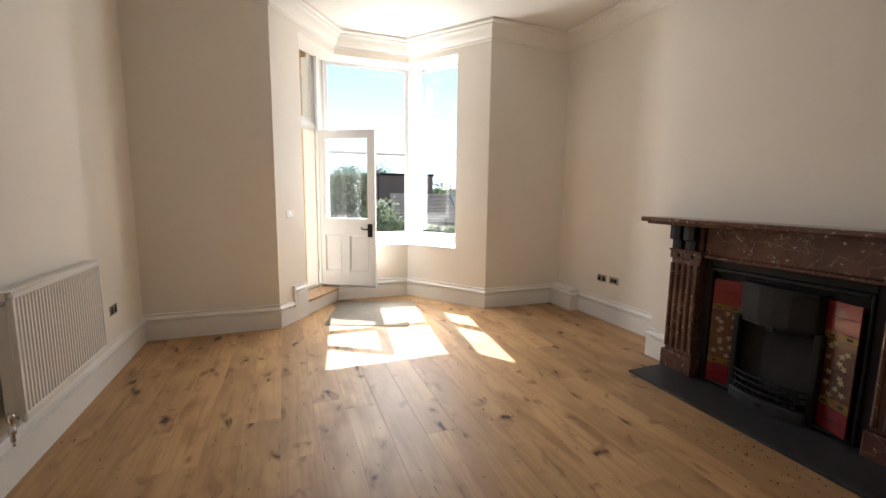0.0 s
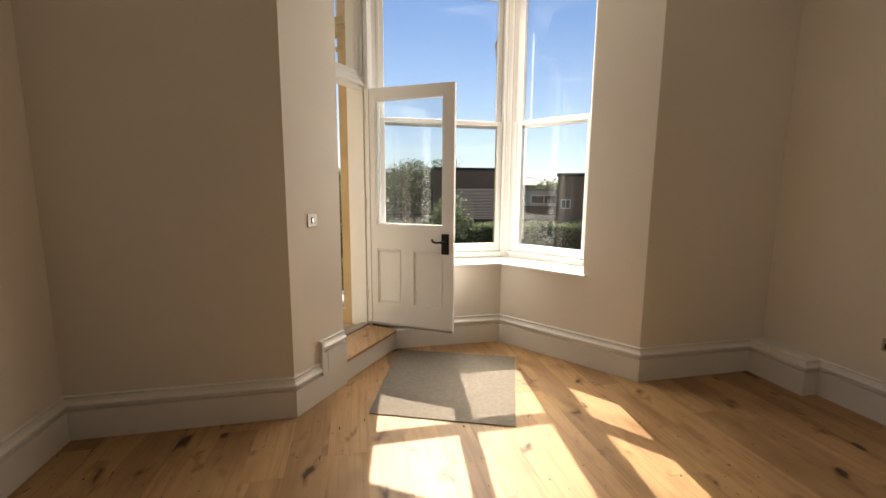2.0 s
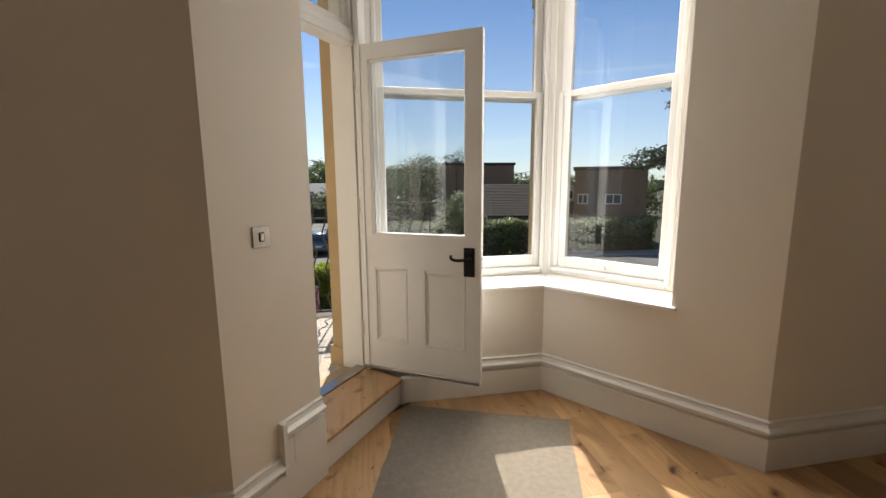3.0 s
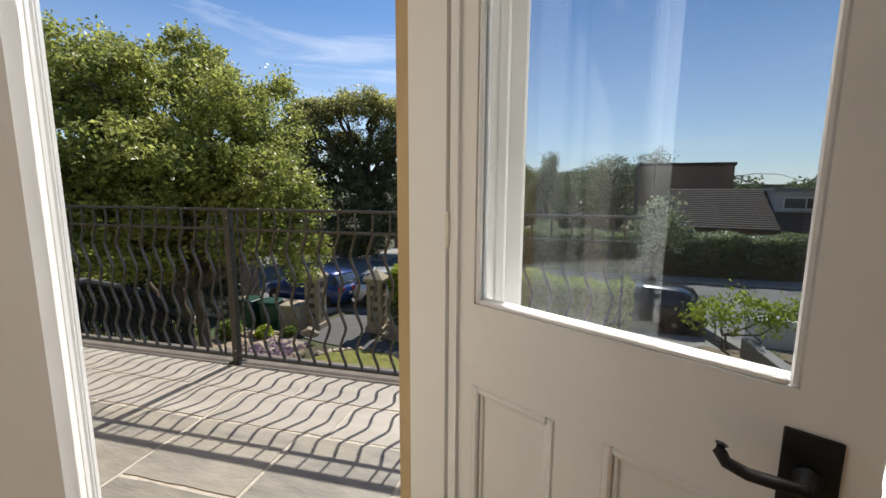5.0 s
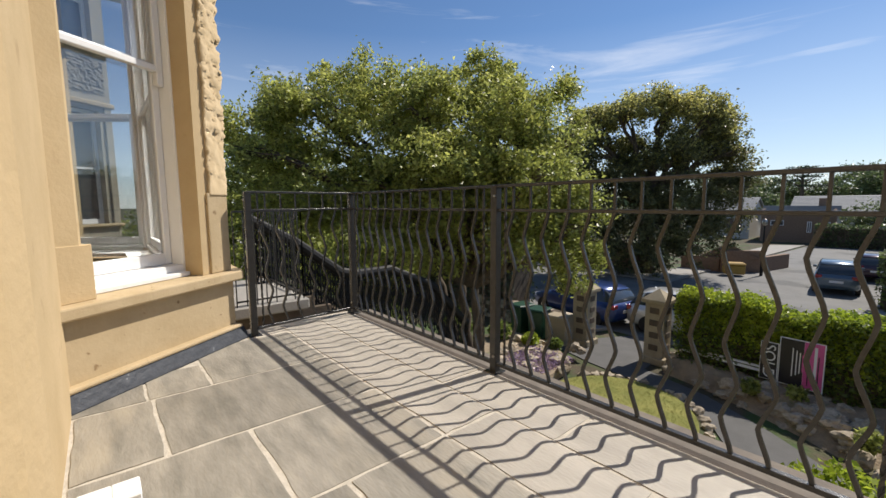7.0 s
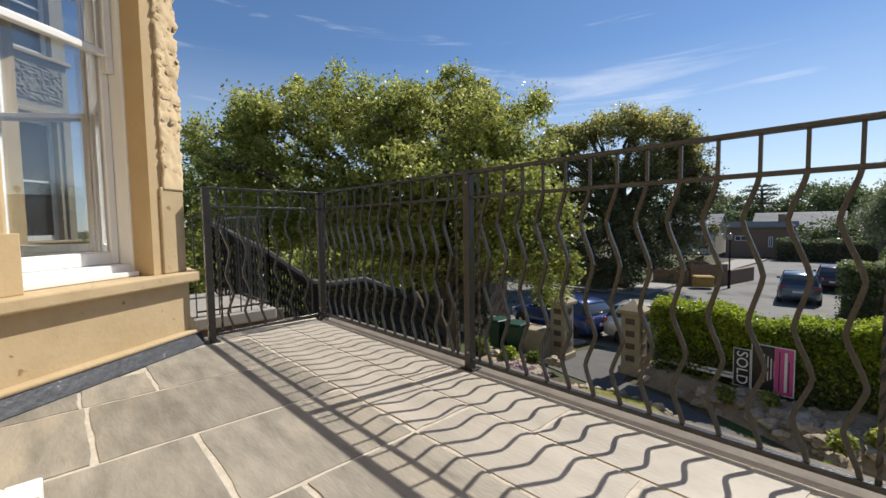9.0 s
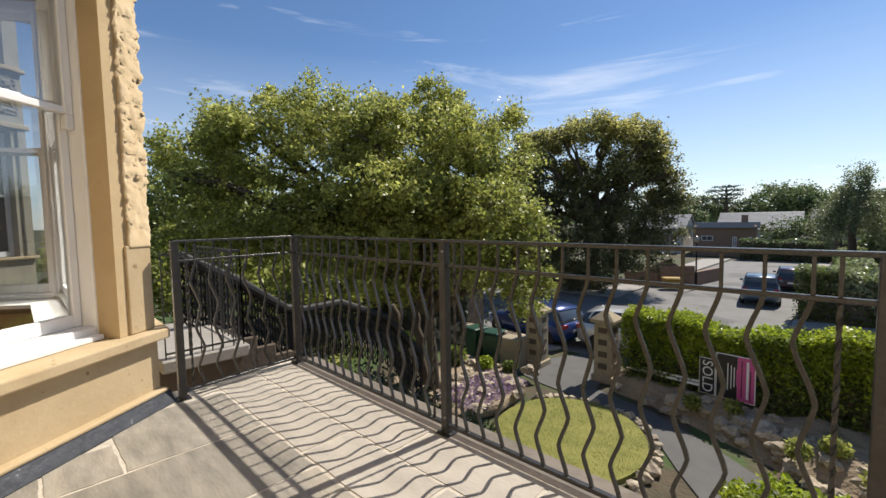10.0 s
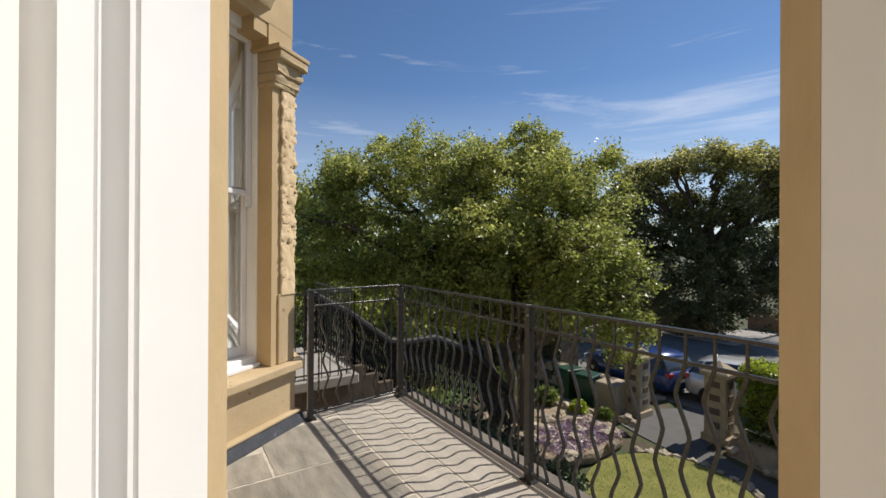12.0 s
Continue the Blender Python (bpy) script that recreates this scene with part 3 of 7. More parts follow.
bars("lock_plate", [(0.757, 0.829, 0.935, 1.122)], (DT / 2, DT / 2 + 0.006), leaf, BLACK, "black iron lock plate", 0.002)
bm = bmesh.new()
for sgn in (-1, 1):
    lathe(bm, [(0.018, 0), (0.018, 0.01), (0.010, 0.014), (0.010, 0.05)], 0, 0, 12, pose(0.793, sgn * (DT / 2 + 0.005), 1.052, 90 if sgn < 0 else -90, 0, 0))
    tube(bm, [(0.796, sgn * (DT / 2 + 0.05), 1.052), (0.765, sgn * (DT / 2 + 0.054), 1.05), (0.725, sgn * (DT / 2 + 0.055), 1.046), (0.695, sgn * (DT / 2 + 0.055), 1.052), (0.684, sgn * (DT / 2 + 0.052), 1.066), (0.686, sgn * (DT / 2 + 0.05), 1.078)], 0.0105, 8)
part("lever_handle", bm, BLACK, leaf, "curled black lever handle", True)
bm = bmesh.new()
box(bm, 0.0, DW, -DT / 2 - 0.018, -DT / 2, Z0 + 0.002, Z0 + 0.022, 0.003)
part("weather_strip", bm, STEEL, leaf, "metal strip along the door's foot")
bm = bmesh.new()
for z in (0.45, 1.33, 2.15):
    box(bm, -0.006, 0.002, -DT / 2 - 0.002, DT / 2, z, z + 0.1)
    tube(bm, [(-0.004, -DT / 2 - 0.004, z), (-0.004, -DT / 2 - 0.004, z + 0.1)], 0.006, 8)
part("hinge", bm, BRASS, leaf, "pale brass butt hinges")
bm = bmesh.new()
box(bm, DW - 0.012, DW + 0.003, -0.008, 0.012, 1.045, 1.065, 0.002)
part("latch_bolt", bm, STEEL, leaf)

# ---- things in the room ----


def radiator():
    ob = thing("radiator", (-1.205, 2.685, 0), "white fluted panel radiator on the wall", "radiator")
    L, z0, z1 = 1.065, 0.345, 1.045
    bm = bmesh.new()
    poly, n = [], 31
    for i in range(n):
        y = 0.012 + (L - 0.024) * i / n
        w = (L - 0.024) / n
        poly += [(0.0, y), (0.0, y + w * 0.42), (-0.010, y + w * 0.55), (-0.010, y + w * 0.87)]
    poly += [(0.0, L - 0.012), (-0.022, L - 0.012), (-0.022, 0.012)]
    prism(bm, poly, z0 + 0.05, z1 - 0.045)
    box(bm, -0.022, 0.003, 0, L, z1 - 0.046, z1 - 0.012, 0.008)
    box(bm, -0.022, 0.003, 0, L, z0, z0 + 0.052, 0.008)
    box(bm, -0.022, 0.003, 0, 0.014, z0 + 0.05, z1 - 0.045)
    box(bm, -0.022, 0.003, L - 0.014, L, z0 + 0.05, z1 - 0.045)
    part("front_panel", bm, RADI, ob, "fluted white front")
    part("back_panel", simple(box, -0.085, -0.062, 0.01, L - 0.01, z0 + 0.01, z1 - 0.02, 0.006), RADI, ob)
    for y in (0, L - 0.01):
        part("side_cover", simple(box, -0.083, -0.0235, y + 0.002, y + 0.008, z0 + 0.02, z1 - 0.015, 0.002), RADI, ob, "white end cover")
    bm = bmesh.new()
    box(bm, -0.087, 0.002, -0.002, L + 0.002, z1 - 0.012, z1 - 0.002, 0.003)
    for i in range(28):
        y = 0.03 + i * (L - 0.06) / 28
        box(bm, -0.075, -0.025, y, y + 0.012, z1 - 0.003, z1 + 0.001)
    part("top_grille", bm, RADI, ob)
    bm = bmesh.new()
    lathe(bm, [(0.014, 0), (0.014, 0.03), (0.011, 0.032), (0.011, 0.04)], 0, 0, 12, pose(-0.04, -0.002, z1 - 0.06, 90, 0, 0))
    part("bleed_cap", bm, CHROME, ob, "chrome bleed plug")
    bm = bmesh.new()
    tube(bm, [(-0.04, 0.01, z0 + 0.03), (-0.04, -0.045, z0 + 0.03)], 0.012, 10)
    lathe(bm, [(0.010, z0 - 0.07), (0.010, z0 - 0.03), (0.017, z0 - 0.028), (0.017, z0 + 0.0), (0.013, z0 + 0.002), (0.013, z0 + 0.04), (0.018, z0 + 0.042), (0.018, z0 + 0.075), (0.012, z0 + 0.08)], -0.04, -0.045, 12)
    tube(bm, [(-0.04, -0.045, z0 - 0.07), (-0.04, -0.045, 0.252)], 0.0075, 8)
    part("valve", bm, CHROME, ob, "chrome radiator valve", True)
    for y in (0.2, L - 0.2):
        part("bracket", simple(box, -0.115, -0.08, y, y + 0.03, z0 + 0.05, z1 - 0.06, 0.002), STEEL, ob)
    return ob


radiator()


def socket(name, at, rz, w, label, rockers):
    """Metal plate with black inserts; y points into the room."""
    ob = thing(name, at, label, "socket" if rockers else "outlet", "wall plates", rz)
    part("plate", simple(box, -w / 2, w / 2, 0, 0.006, -0.043, 0.043, 0.003), STEEL, ob, "brushed steel plate")
    if rockers:
        for x in (-w / 4, w / 4):
            bm = bmesh.new()
            box(bm, x - 0.022, x + 0.022, 0.005, 0.008, -0.03, 0.012, 0.001)
            box(bm, x - 0.008, x + 0.008, 0.006, 0.011, 0.016, 0.032, 0.001)
            part("insert", bm, BLACK, ob, "black socket face and switch")
            bm = bmesh.new()
            for dx, dz, a, b in ((0, 0.0, 0.003, 0.005), (-0.011, -0.018, 0.004, 0.0025), (0.011, -0.018, 0.004, 0.0025)):
                box(bm, x + dx - a, x + dx + a, 0.0075, 0.0085, dz - b, dz + b)
            part("pin_hole", bm, DARK, ob)
    else:
        part("insert", simple(box, -w / 2 + 0.03, w / 2 - 0.03, 0.005, 0.009, -0.02, 0.02, 0.001), BLACK, ob, "black aerial and data modules")
        part("module_gap", simple(box, -0.002, 0.002, 0.0088, 0.0105, -0.02, 0.02), STEEL, ob)
    return ob


socket("double_socket", (XR, 4.14, 0.522), 90, 0.155, "brushed steel double socket above the skirting", True)
socket("data_outlet", (XR, 3.93, 0.524), 90, 0.155, "brushed steel data outlet with black insert", False)
socket("double_socket", (XL, 4.27, 0.535), -90, 0.155, "brushed steel double socket near the radiator", True)
sx, sy = lf(0.225, 0)
ob = thing("light_switch", (sx, sy, 1.305), "square brushed steel light switch on the splayed pier", "switch", rz=math.degrees(math.atan2(UY, UX)))
part("plate", simple(box, -0.045, 0.045, -0.007, 0, -0.045, 0.045, 0.003), STEEL, ob)
part("surround", simple(box, -0.014, 0.014, -0.009, -0.006, -0.02, 0.02, 0.001), BLACK, ob)
part("rocker", simple(box, -0.009, 0.009, -0.013, -0.008, -0.016, 0.016, 0.002), CHROME, ob, "polished rocker")

# mat on the boards
bm = bmesh.new()
quad = [(0.48, 4.94), (1.405, 4.583), (1.82, 5.645), (0.80, 6.035)]
vs = []
for i in range(13):
    for j in range(13):
        u, v = i / 12, j / 12
        a = Vector(quad[0]).lerp(Vector(quad[1]), u)
        b = Vector(quad[3]).lerp(Vector(quad[2]), u)
        p = a.lerp(b, v)
        vs.append(bm.verts.new((p.x + random.uniform(-0.003, 0.003), p.y + random.uniform(-0.003, 0.003), 0.008 + random.uniform(-0.0015, 0.0015))))
for i in range(12):
    for j in range(12):
        bm.faces.new((vs[i * 13 + j], vs[i * 13 + 13 + j], vs[i * 13 + 14 + j], vs[i * 13 + j + 1]))
r = bmesh.ops.extrude_face_region(bm, geom=bm.faces[:])
for v in r["geom"]:
    if isinstance(v, bmesh.types.BMVert):
        v.co.z = 0.001
tagged(finish("floor_mat", bm, MAT), "thin grey-brown flat mat lying on the oak boards", "mat")

# ---- fireplace ----
YC = 1.86
RED = material("red_tile", (0.24, 0.012, 0.014), 0.2, color2=(0.14, 0.009, 0.01), scale=9, coat=0.4)
GOLD = material("yellow_tile", (0.26, 0.14, 0.02), 0.22, color2=(0.12, 0.06, 0.014), scale=22, coat=0.4)
FLORAL = material("floral_tile", (0.06, 0.022, 0.013), 0.2, color2=(0.12, 0.05, 0.024), scale=6, coat=0.4)
PETAL = material("petal_glaze", (0.42, 0.35, 0.25), 0.2, color2=(0.28, 0.19, 0.08), scale=20, coat=0.4)
fire = thing("fireplace", (0, YC, 0), "dark red marble fireplace with cast iron tiled insert", "fireplace")
bm = bmesh.new()
box(bm, 3.13, 3.408, -1.07, 1.07, 1.335, 1.375, 0.008)
box(bm, 3.17, 3.408, -1.03, 1.03, 1.315, 1.336, 0.006)
part("mantel_shelf", bm, MARBLE, fire, "polished marble mantel shelf")
bm = bmesh.new()
box(bm, 3.325, 3.408, -0.56, 0.56, 1.085, 1.316, 0.004)
box(bm, 3.305, 3.408, -0.56, 0.56, 1.055, 1.085, 0.006)
part("frieze", bm, MARBLE, fire, "veined marble frieze")
for sgn in (-1, 1):
    bm = bmesh.new()
    y0, y1 = sorted((sgn * 0.565, sgn * 0.87))
    box(bm, 3.30, 3.408, y0 + 0.02, y1 - 0.02, 0.186, 1.02, 0.004)
    pil = part("pilaster", bm, MARBLE, fire, "fluted marble pilaster")
    bm = bmesh.new()
    prism(bm, [(3.275, y0), (3.408, y0), (3.408, y1), (3.275, y1)], 0.02, 0.185, 0.008)
    part("plinth_block", bm, MARBLE, fire)
    part("neck_moulding", simple(box, 3.28, 3.408, y0, y1, 1.087, 1.106, 0.004), MARBLE, fire)
    part("neck_block", simple(box, 3.29, 3.408, y0 + 0.006, y1 - 0.006, 1.021, 1.086, 0.004), MARBLE, fire)
    part("head_block", simple(box, 3.30, 3.408, y0 + 0.01, y1 - 0.01, 1.107, 1.314, 0.004), MARBLE, fire)
    for k in range(5):
        y = y0 + 0.035 + k * (y1 - y0 - 0.07) / 4
        part("flute", simple(tube, [(3.298, y, 0.22), (3.298, y, 0.98)], 0.017, 8), MARBLE, pil)
    for k in (-1, 1):
        y = (y0 + y1) / 2 + k * 0.065
        bm = bmesh.new()
        prism(bm, [(3.30, y - 0.05), (3.23, y - 0.05), (3.225, y), (3.23, y + 0.05), (3.30, y + 0.05)], 1.19, 1.315, 0.006)
        prism(bm, [(3.30, y - 0.045), (3.262, y - 0.045), (3.258, y), (3.262, y + 0.045), (3.30, y + 0.045)], 1.11, 1.19, 0.006)
        part("corbel", bm, BLACK, fire, "dark carved corbel under the shelf")
        bm = bmesh.new()
        lathe(bm, [(0.016, 0), (0.016, 0.006), (0.008, 0.012)], 0, 0, 12, pose(3.29, y, 1.052, 0, -90, 0))
        part("boss", bm, BLACK, fire)
# cast iron insert
bm = bmesh.new()
for y0, y1, z0, z1 in ring(-0.562, 0.562, 0.02, 1.053, 0.05, 0.05, 0.012, 0.06):
    box(bm, 3.36, 3.405, y0, y1, z0, z1, 0.006)
for y0, y1, z0, z1 in ring(-0.51, 0.51, 0.03, 0.99, 0.02, 0.02, 0.02, 0.03):
    box(bm, 3.345, 3.40, y0, y1, z0, z1, 0.006)
box(bm, 3.40, 3.407, -0.51, 0.51, 0.03, 1.0)
part("insert_frame", bm, BLACK, fire, "black cast iron frame")
for sgn in (-1, 1):
    def cheek_at(u, out=0.0):
        """Plan point on the splayed tile slip: u from its outer edge to its inner one."""
        return (3.332 + 0.062 * u - 0.957 * out, sgn * (0.468 - 0.205 * u - 0.29 * out))
    z = 0.045
    for h, mt, lab in ((0.08, RED, "red glazed tile"), (0.08, RED, "red glazed tile"), (0.06, GOLD, "yellow patterned tile"), (0.195, FLORAL, "brown tile with pale flowers"), (0.195, FLORAL, "brown tile with pale flowers"), (0.05, GOLD, "yellow patterned tile"), (0.10, RED, "red glazed tile"), (0.10, RED, "red glazed tile")):
        t = part("tile", simple(prism, [cheek_at(0.02), cheek_at(0.98), cheek_at(0.98, -0.012), cheek_at(0.02, -0.012)], z, z + h - 0.003), mt, fire, lab)
        if mt is FLORAL:
            for k in range(7):
                pu, pz, turn = 0.5 + 0.26 * math.sin(k * 1.9 + z * 9) + random.uniform(-0.08, 0.08), z + 0.022 + k * 0.025, random.random()
                bm = bmesh.new()
                rim = []
                for q in range(15):
                    ang, rr = turn + q * 2 * math.pi / 15, (0.009, 0.023, 0.018)[q % 3] * random.uniform(0.85, 1.15)
                    p = cheek_at(pu + rr * math.cos(ang) / 0.205, 0.0012)
                    rim.append(bm.verts.new((*p, pz + rr * math.sin(ang))))
                mid = bm.verts.new((*cheek_at(pu, 0.003), pz))
                for q in range(15):
                    bm.faces.new((rim[q], rim[(q + 1) % 15], mid))
                part("flower", bm, PETAL, t)
        if mt is GOLD:
            for u in (0.25, 0.75):
                c0, c1 = cheek_at(u - 0.08, 0.001), cheek_at(u + 0.08, 0.001)
                part("pattern", simple(prism, [c0, c1, cheek_at(u + 0.08, 0.0), cheek_at(u - 0.08, 0.0)], z + h * 0.3, z + h * 0.62), BLACK, t)
        z += h
bm = bmesh.new()
prism(bm, [(3.40, -0.27), (3.33, -0.24), (3.30, -0.10), (3.295, 0), (3.30, 0.10), (3.33, 0.24), (3.40, 0.27)], 0.66, 0.90, 0.008)
prism(bm, [(3.40, -0.28), (3.315, -0.25), (3.285, -0.10), (3.28, 0), (3.285, 0.10), (3.315, 0.25), (3.40, 0.28)], 0.90, 0.93, 0.006)
prism(bm, [(3.40, -0.25), (3.33, -0.22), (3.30, -0.08), (3.295, 0), (3.30, 0.08), (3.33, 0.22), (3.40, 0.25)], 0.63, 0.66, 0.006)
box(bm, 3.285, 3.31, -0.03, 0.03, 0.61, 0.645, 0.006)
part("hood", bm, BLACK, fire, "moulded black canopy hood")
for y0, y1 in ((-0.285, -0.24), (0.24, 0.285)):
    part("cheek", simple(box, 3.33, 3.405, y0, y1, 0.04, 0.66, 0.008), BLACK, fire)
part("fire_back", simple(box, 3.394, 3.399, -0.24, 0.24, 0.03, 0.64), SOOT, fire, "sooty fire back")
bm = bmesh.new()
for k, z in enumerate((0.15, 0.20, 0.245)):
    tube(bm, [(3.37, -0.25, z), (3.31, -0.22, z), (3.275, -0.12, z), (3.265, 0, z), (3.275, 0.12, z), (3.31, 0.22, z), (3.37, 0.25, z)], 0.008, 8)
for k in range(9):
    y = -0.2 + k * 0.05
    tube(bm, [(3.27 + abs(y) * 0.15, y, 0.12), (3.27 + abs(y) * 0.15, y, 0.245)], 0.0055, 6)
for k in range(10):
    y = -0.2 + k * 0.044
    box(bm, 3.28, 3.39, y, y + 0.018, 0.12, 0.135)
part("grate", bm, BLACK, fire, "curved iron fire grate")
bm = bmesh.new()
prism(bm, [(3.39, -0.26), (3.30, -0.25), (3.255, -0.12), (3.245, 0), (3.255, 0.12), (3.30, 0.25), (3.39, 0.26)], 0.02, 0.105, 0.01)
part("ash_cover", bm, SLATE, fire, "grey iron ash pan cover")
part("ash_knob", simple(box, 3.232, 3.25, -0.02, 0.02, 0.055, 0.075, 0.004), BLACK, fire)
tagged(finish("hearth", simple(prism, [(2.86, 0.99), (2.905, 2.725), (3.405, 2.735), (3.405, 0.985)], 0.0, 0.019, 0.003), SLATE), "black slate hearth slab set on the oak floor", "hearth", kind="structure")

# ---- balcony ----
structure("balcony_slab", simple(prism, [(-3.5, 7.72), (-3.5, 6.1), (-2.62, YFO - 0.3), (-2.62, YFO), (-0.36, YFO), lf(0.48, 0.65), lf(0.531, 0.507), lf(1.349, 0.523), (OB[0], YO), (1.4, YO), (1.4, 7.72)], -0.10, 0.1495), JOINT, "pointed mortar bed of the balcony paving", "balcony")
structure("balcony_soffit", simple(box, -3.48, 1.38, 5.7, 7.92, -0.35, -0.101), STONE, "stone edge of the balcony deck", "balcony")

YR, ZT, ZM, ZL = 7.742, 1.334, 1.188, 0.215
rail = thing("railing", (0, 0, 0), "dark iron balcony railing with wavy pickets", "railing")


def smooth_path(keys, n=5):
    """Rounded zigzag through (offset, height) keys."""
    out = []
    for (a, z0), (b, z1) in zip(keys, keys[1:]):
        for k in range(n):
            t = k / n
            e = t * t * (3 - 2 * t)
            e = 0.5 * e + 0.5 * t
            out.append((a + (b - a) * e, z0 + (z1 - z0) * t))
    return out + [keys[-1]]


WAVE = smooth_path([(0, ZM), (-0.046, 1.03), (0.018, 0.835), (-0.022, 0.665), (0.032, 0.505), (-0.018, 0.355), (0.026, ZL)])
bm = bmesh.new()
tube(bm, [(x, 0, z) for x, z in WAVE], 0.0108, 4, square=True)
tube(bm, [(0, 0, ZM), (0, 0, ZT - 0.005)], 0.0085, 4, square=True)
me_wavy = bpy.data.meshes.new("wavy_picket")
bmesh.ops.recalc_face_normals(bm, faces=bm.faces)
bm.to_mesh(me_wavy)
bm.free()
me_wavy.materials.append(IRON)
bm = bmesh.new()
tw = []
for k in range(41):
    z = ZL + (ZM - ZL) * k / 40
    tw.append([bm.verts.new((0.009 * math.cos(k * 0.55 + q * math.pi / 2), 0.009 * math.sin(k * 0.55 + q * math.pi / 2), z)) for q in range(4)])
for u, v in zip(tw, tw[1:]):
    for q in range(4):
        bm.faces.new((u[q], u[(q + 1) % 4], v[(q + 1) % 4], v[q]))
tube(bm, [(0, 0, ZM), (0, 0, ZT - 0.005)], 0.0085, 4, square=True)
me_twist = bpy.data.meshes.new("twisted_picket")
bmesh.ops.recalc_face_normals(bm, faces=bm.faces)
bm.to_mesh(me_twist)
bm.free()
me_twist.materials.append(IRON)


def rail_run(p0, p1, n):
    """A bay of railing between two posts: n wavy pickets and a twisted one beside each post."""
    p0, p1 = Vector(p0), Vector(p1)
    d = (p1 - p0).normalized()
    rz = math.atan2(d.y, d.x)
    run = new("rail_bay")
    run.parent = rail
    for nm, z, w, h in (("top_rail", ZT, 0.022, 0.009), ("mid_rail", ZM, 0.011, 0.009), ("bottom_rail", ZL - 0.008, 0.016, 0.011)):
        bm = bmesh.new()
        box(bm, 0, (p1 - p0).length, -w, w, z - h, z + h, 0.003, m=pose(p0.x, p0.y, 0, 0, 0, math.degrees(rz)))
        part(nm, bm, IRON, run)
    size = (p1 - p0).length
    places = [(0.08, me_twist), (size - 0.105, me_twist)] + [(0.142 + (size - 0.312) * k / (n - 1), me_wavy) for k in range(n)]
    for along, shape in places:
        q = p0 + d * along
        c = new("picket", shape)
        c.parent = run
        c.matrix_world = Matrix.Translation((q.x, q.y, 0)) @ Matrix.Rotation(rz, 4, "Z")


def rail_post(x, y):
    bm = bmesh.new()
    box(bm, x - 0.025, x + 0.025, y - 0.025, y + 0.025, 0.15, ZT + 0.004, 0.003)
    box(bm, x - 0.05, x + 0.05, y - 0.05, y + 0.05, 0.15, 0.158, 0.002)
    part("post", bm, IRON, rail)
    for z in (ZT - 0.06, 0.26):
        bm = bmesh.new()
        lathe(bm, [(0.009, 0), (0.009, 0.008), (0.004, 0.013)], 0, 0, 10, pose(x + 0.012, y - 0.025, z, 90, 0, 0))
        part("bolt", bm, STEEL, rail)


AX, BX, CX, GX, GY = -3.396, -1.475, 0.345, -3.283, 6.771
for x, y in ((AX, YR), (BX, YR), (CX, YR), (GX, GY)):
    rail_post(x, y)
rail_run((GX, GY), (AX, YR), 6)
rail_run((AX, YR), (BX, YR), 14)
rail_run((BX, YR), (CX, YR), 13)
rail_run((CX, YR), (1.36, YR), 7)

ob = thing("vent_housing", (-1.13, 5.662, 0.151), "white plastic vent housing standing on the flags", "vent")
bm = bmesh.new()
for y0, y1, z0, z1 in ring(0.0, 0.22, 0.0, 0.25, 0.07, 0.07, 0.07, 0.07):
    box(bm, -0.10, 0.0, y0, y1, z0, z1, 0.004)
part("frame", bm, WFRAME, ob, "white mitred frame")
# Plain dark block that paints the shade inside the hollow frame.
part("hollow_shade", simple(box, -0.09, -0.06, 0.065, 0.155, 0.065, 0.185), DARK, ob, "dark block for the shaded hollow")

bm = bmesh.new()
random.seed(5)
for k in range(140):
    x, y, r = 2.86 - abs(random.gauss(0, 0.22)), random.uniform(0.3, 2.0), random.uniform(0.0025, 0.007)
    a0 = random.uniform(0, 3)
    prism(bm, [(x + r * random.uniform(0.6, 1.3) * math.cos(a0 + a), y + r * random.uniform(0.6, 1.3) * math.sin(a0 + a)) for a in (0, 1.2, 2.5, 3.8, 5.0)], 0.0005, 0.002)
tagged(finish("dirt_specks", bm, DARK), "dark dust specks on the boards before the hearth", "dust", kind="stuff")

# ---- neighbouring bay ----
NX, NY = -3.277, 6.716


def nf(a, b):
    """Plan point on the next bay's splay: a along it to its corner, b out from the sill's edge."""
    return (NX - UX * a + UY * b, NY + UY * a + UX * b)


def npoly(a0, a1, b0, b1):
    return [nf(a0, b0), nf(a1, b0), nf(a1, b1), nf(a0, b1)]


structure("bay_wall_next", simple(prism, npoly(-1.60, -0.04, -0.60, -0.075), ZG, 0.632), STONE_L, "pitted honey-coloured stone below the next bay's sill", "facade")
structure("bay_front_next", simple(prism, [nf(-0.04, -0.60), nf(-0.04, -0.075), (NX - 1.6, nf(-0.04, -0.075)[1]), (NX - 1.6, nf(-0.04, -0.60)[1])], ZG, 0.632), STONE, "stone front of the next bay", "facade")
structure("bay_sill_next", simple(prism, [nf(-1.36, 0.0), nf(0, 0.0), nf(0.02, -0.06), (NX - 1.6, nf(0, 0)[1]), (NX - 1.6, nf(0, 0)[1] - 0.45), nf(-0.04, -0.40), nf(-1.36, -0.40)], 0.637, 0.71, 0.012), STONE_L, "projecting stone sill of the next bay", "sill")
structure("plinth_moulding", simple(prism, npoly(-1.45, -0.02, -0.12, -0.02), 0.245, 0.275, 0.012), STONE_L, "stone base course above the lead", "plinth")
bm = bmesh.new()
sweep(bm, [(0.035, 0.10), (0.04, 0.16), (0.0, 0.245), (-0.05, 0.245), (-0.05, 0.10)], [nf(-1.48, -0.03), nf(0.0, -0.03)])
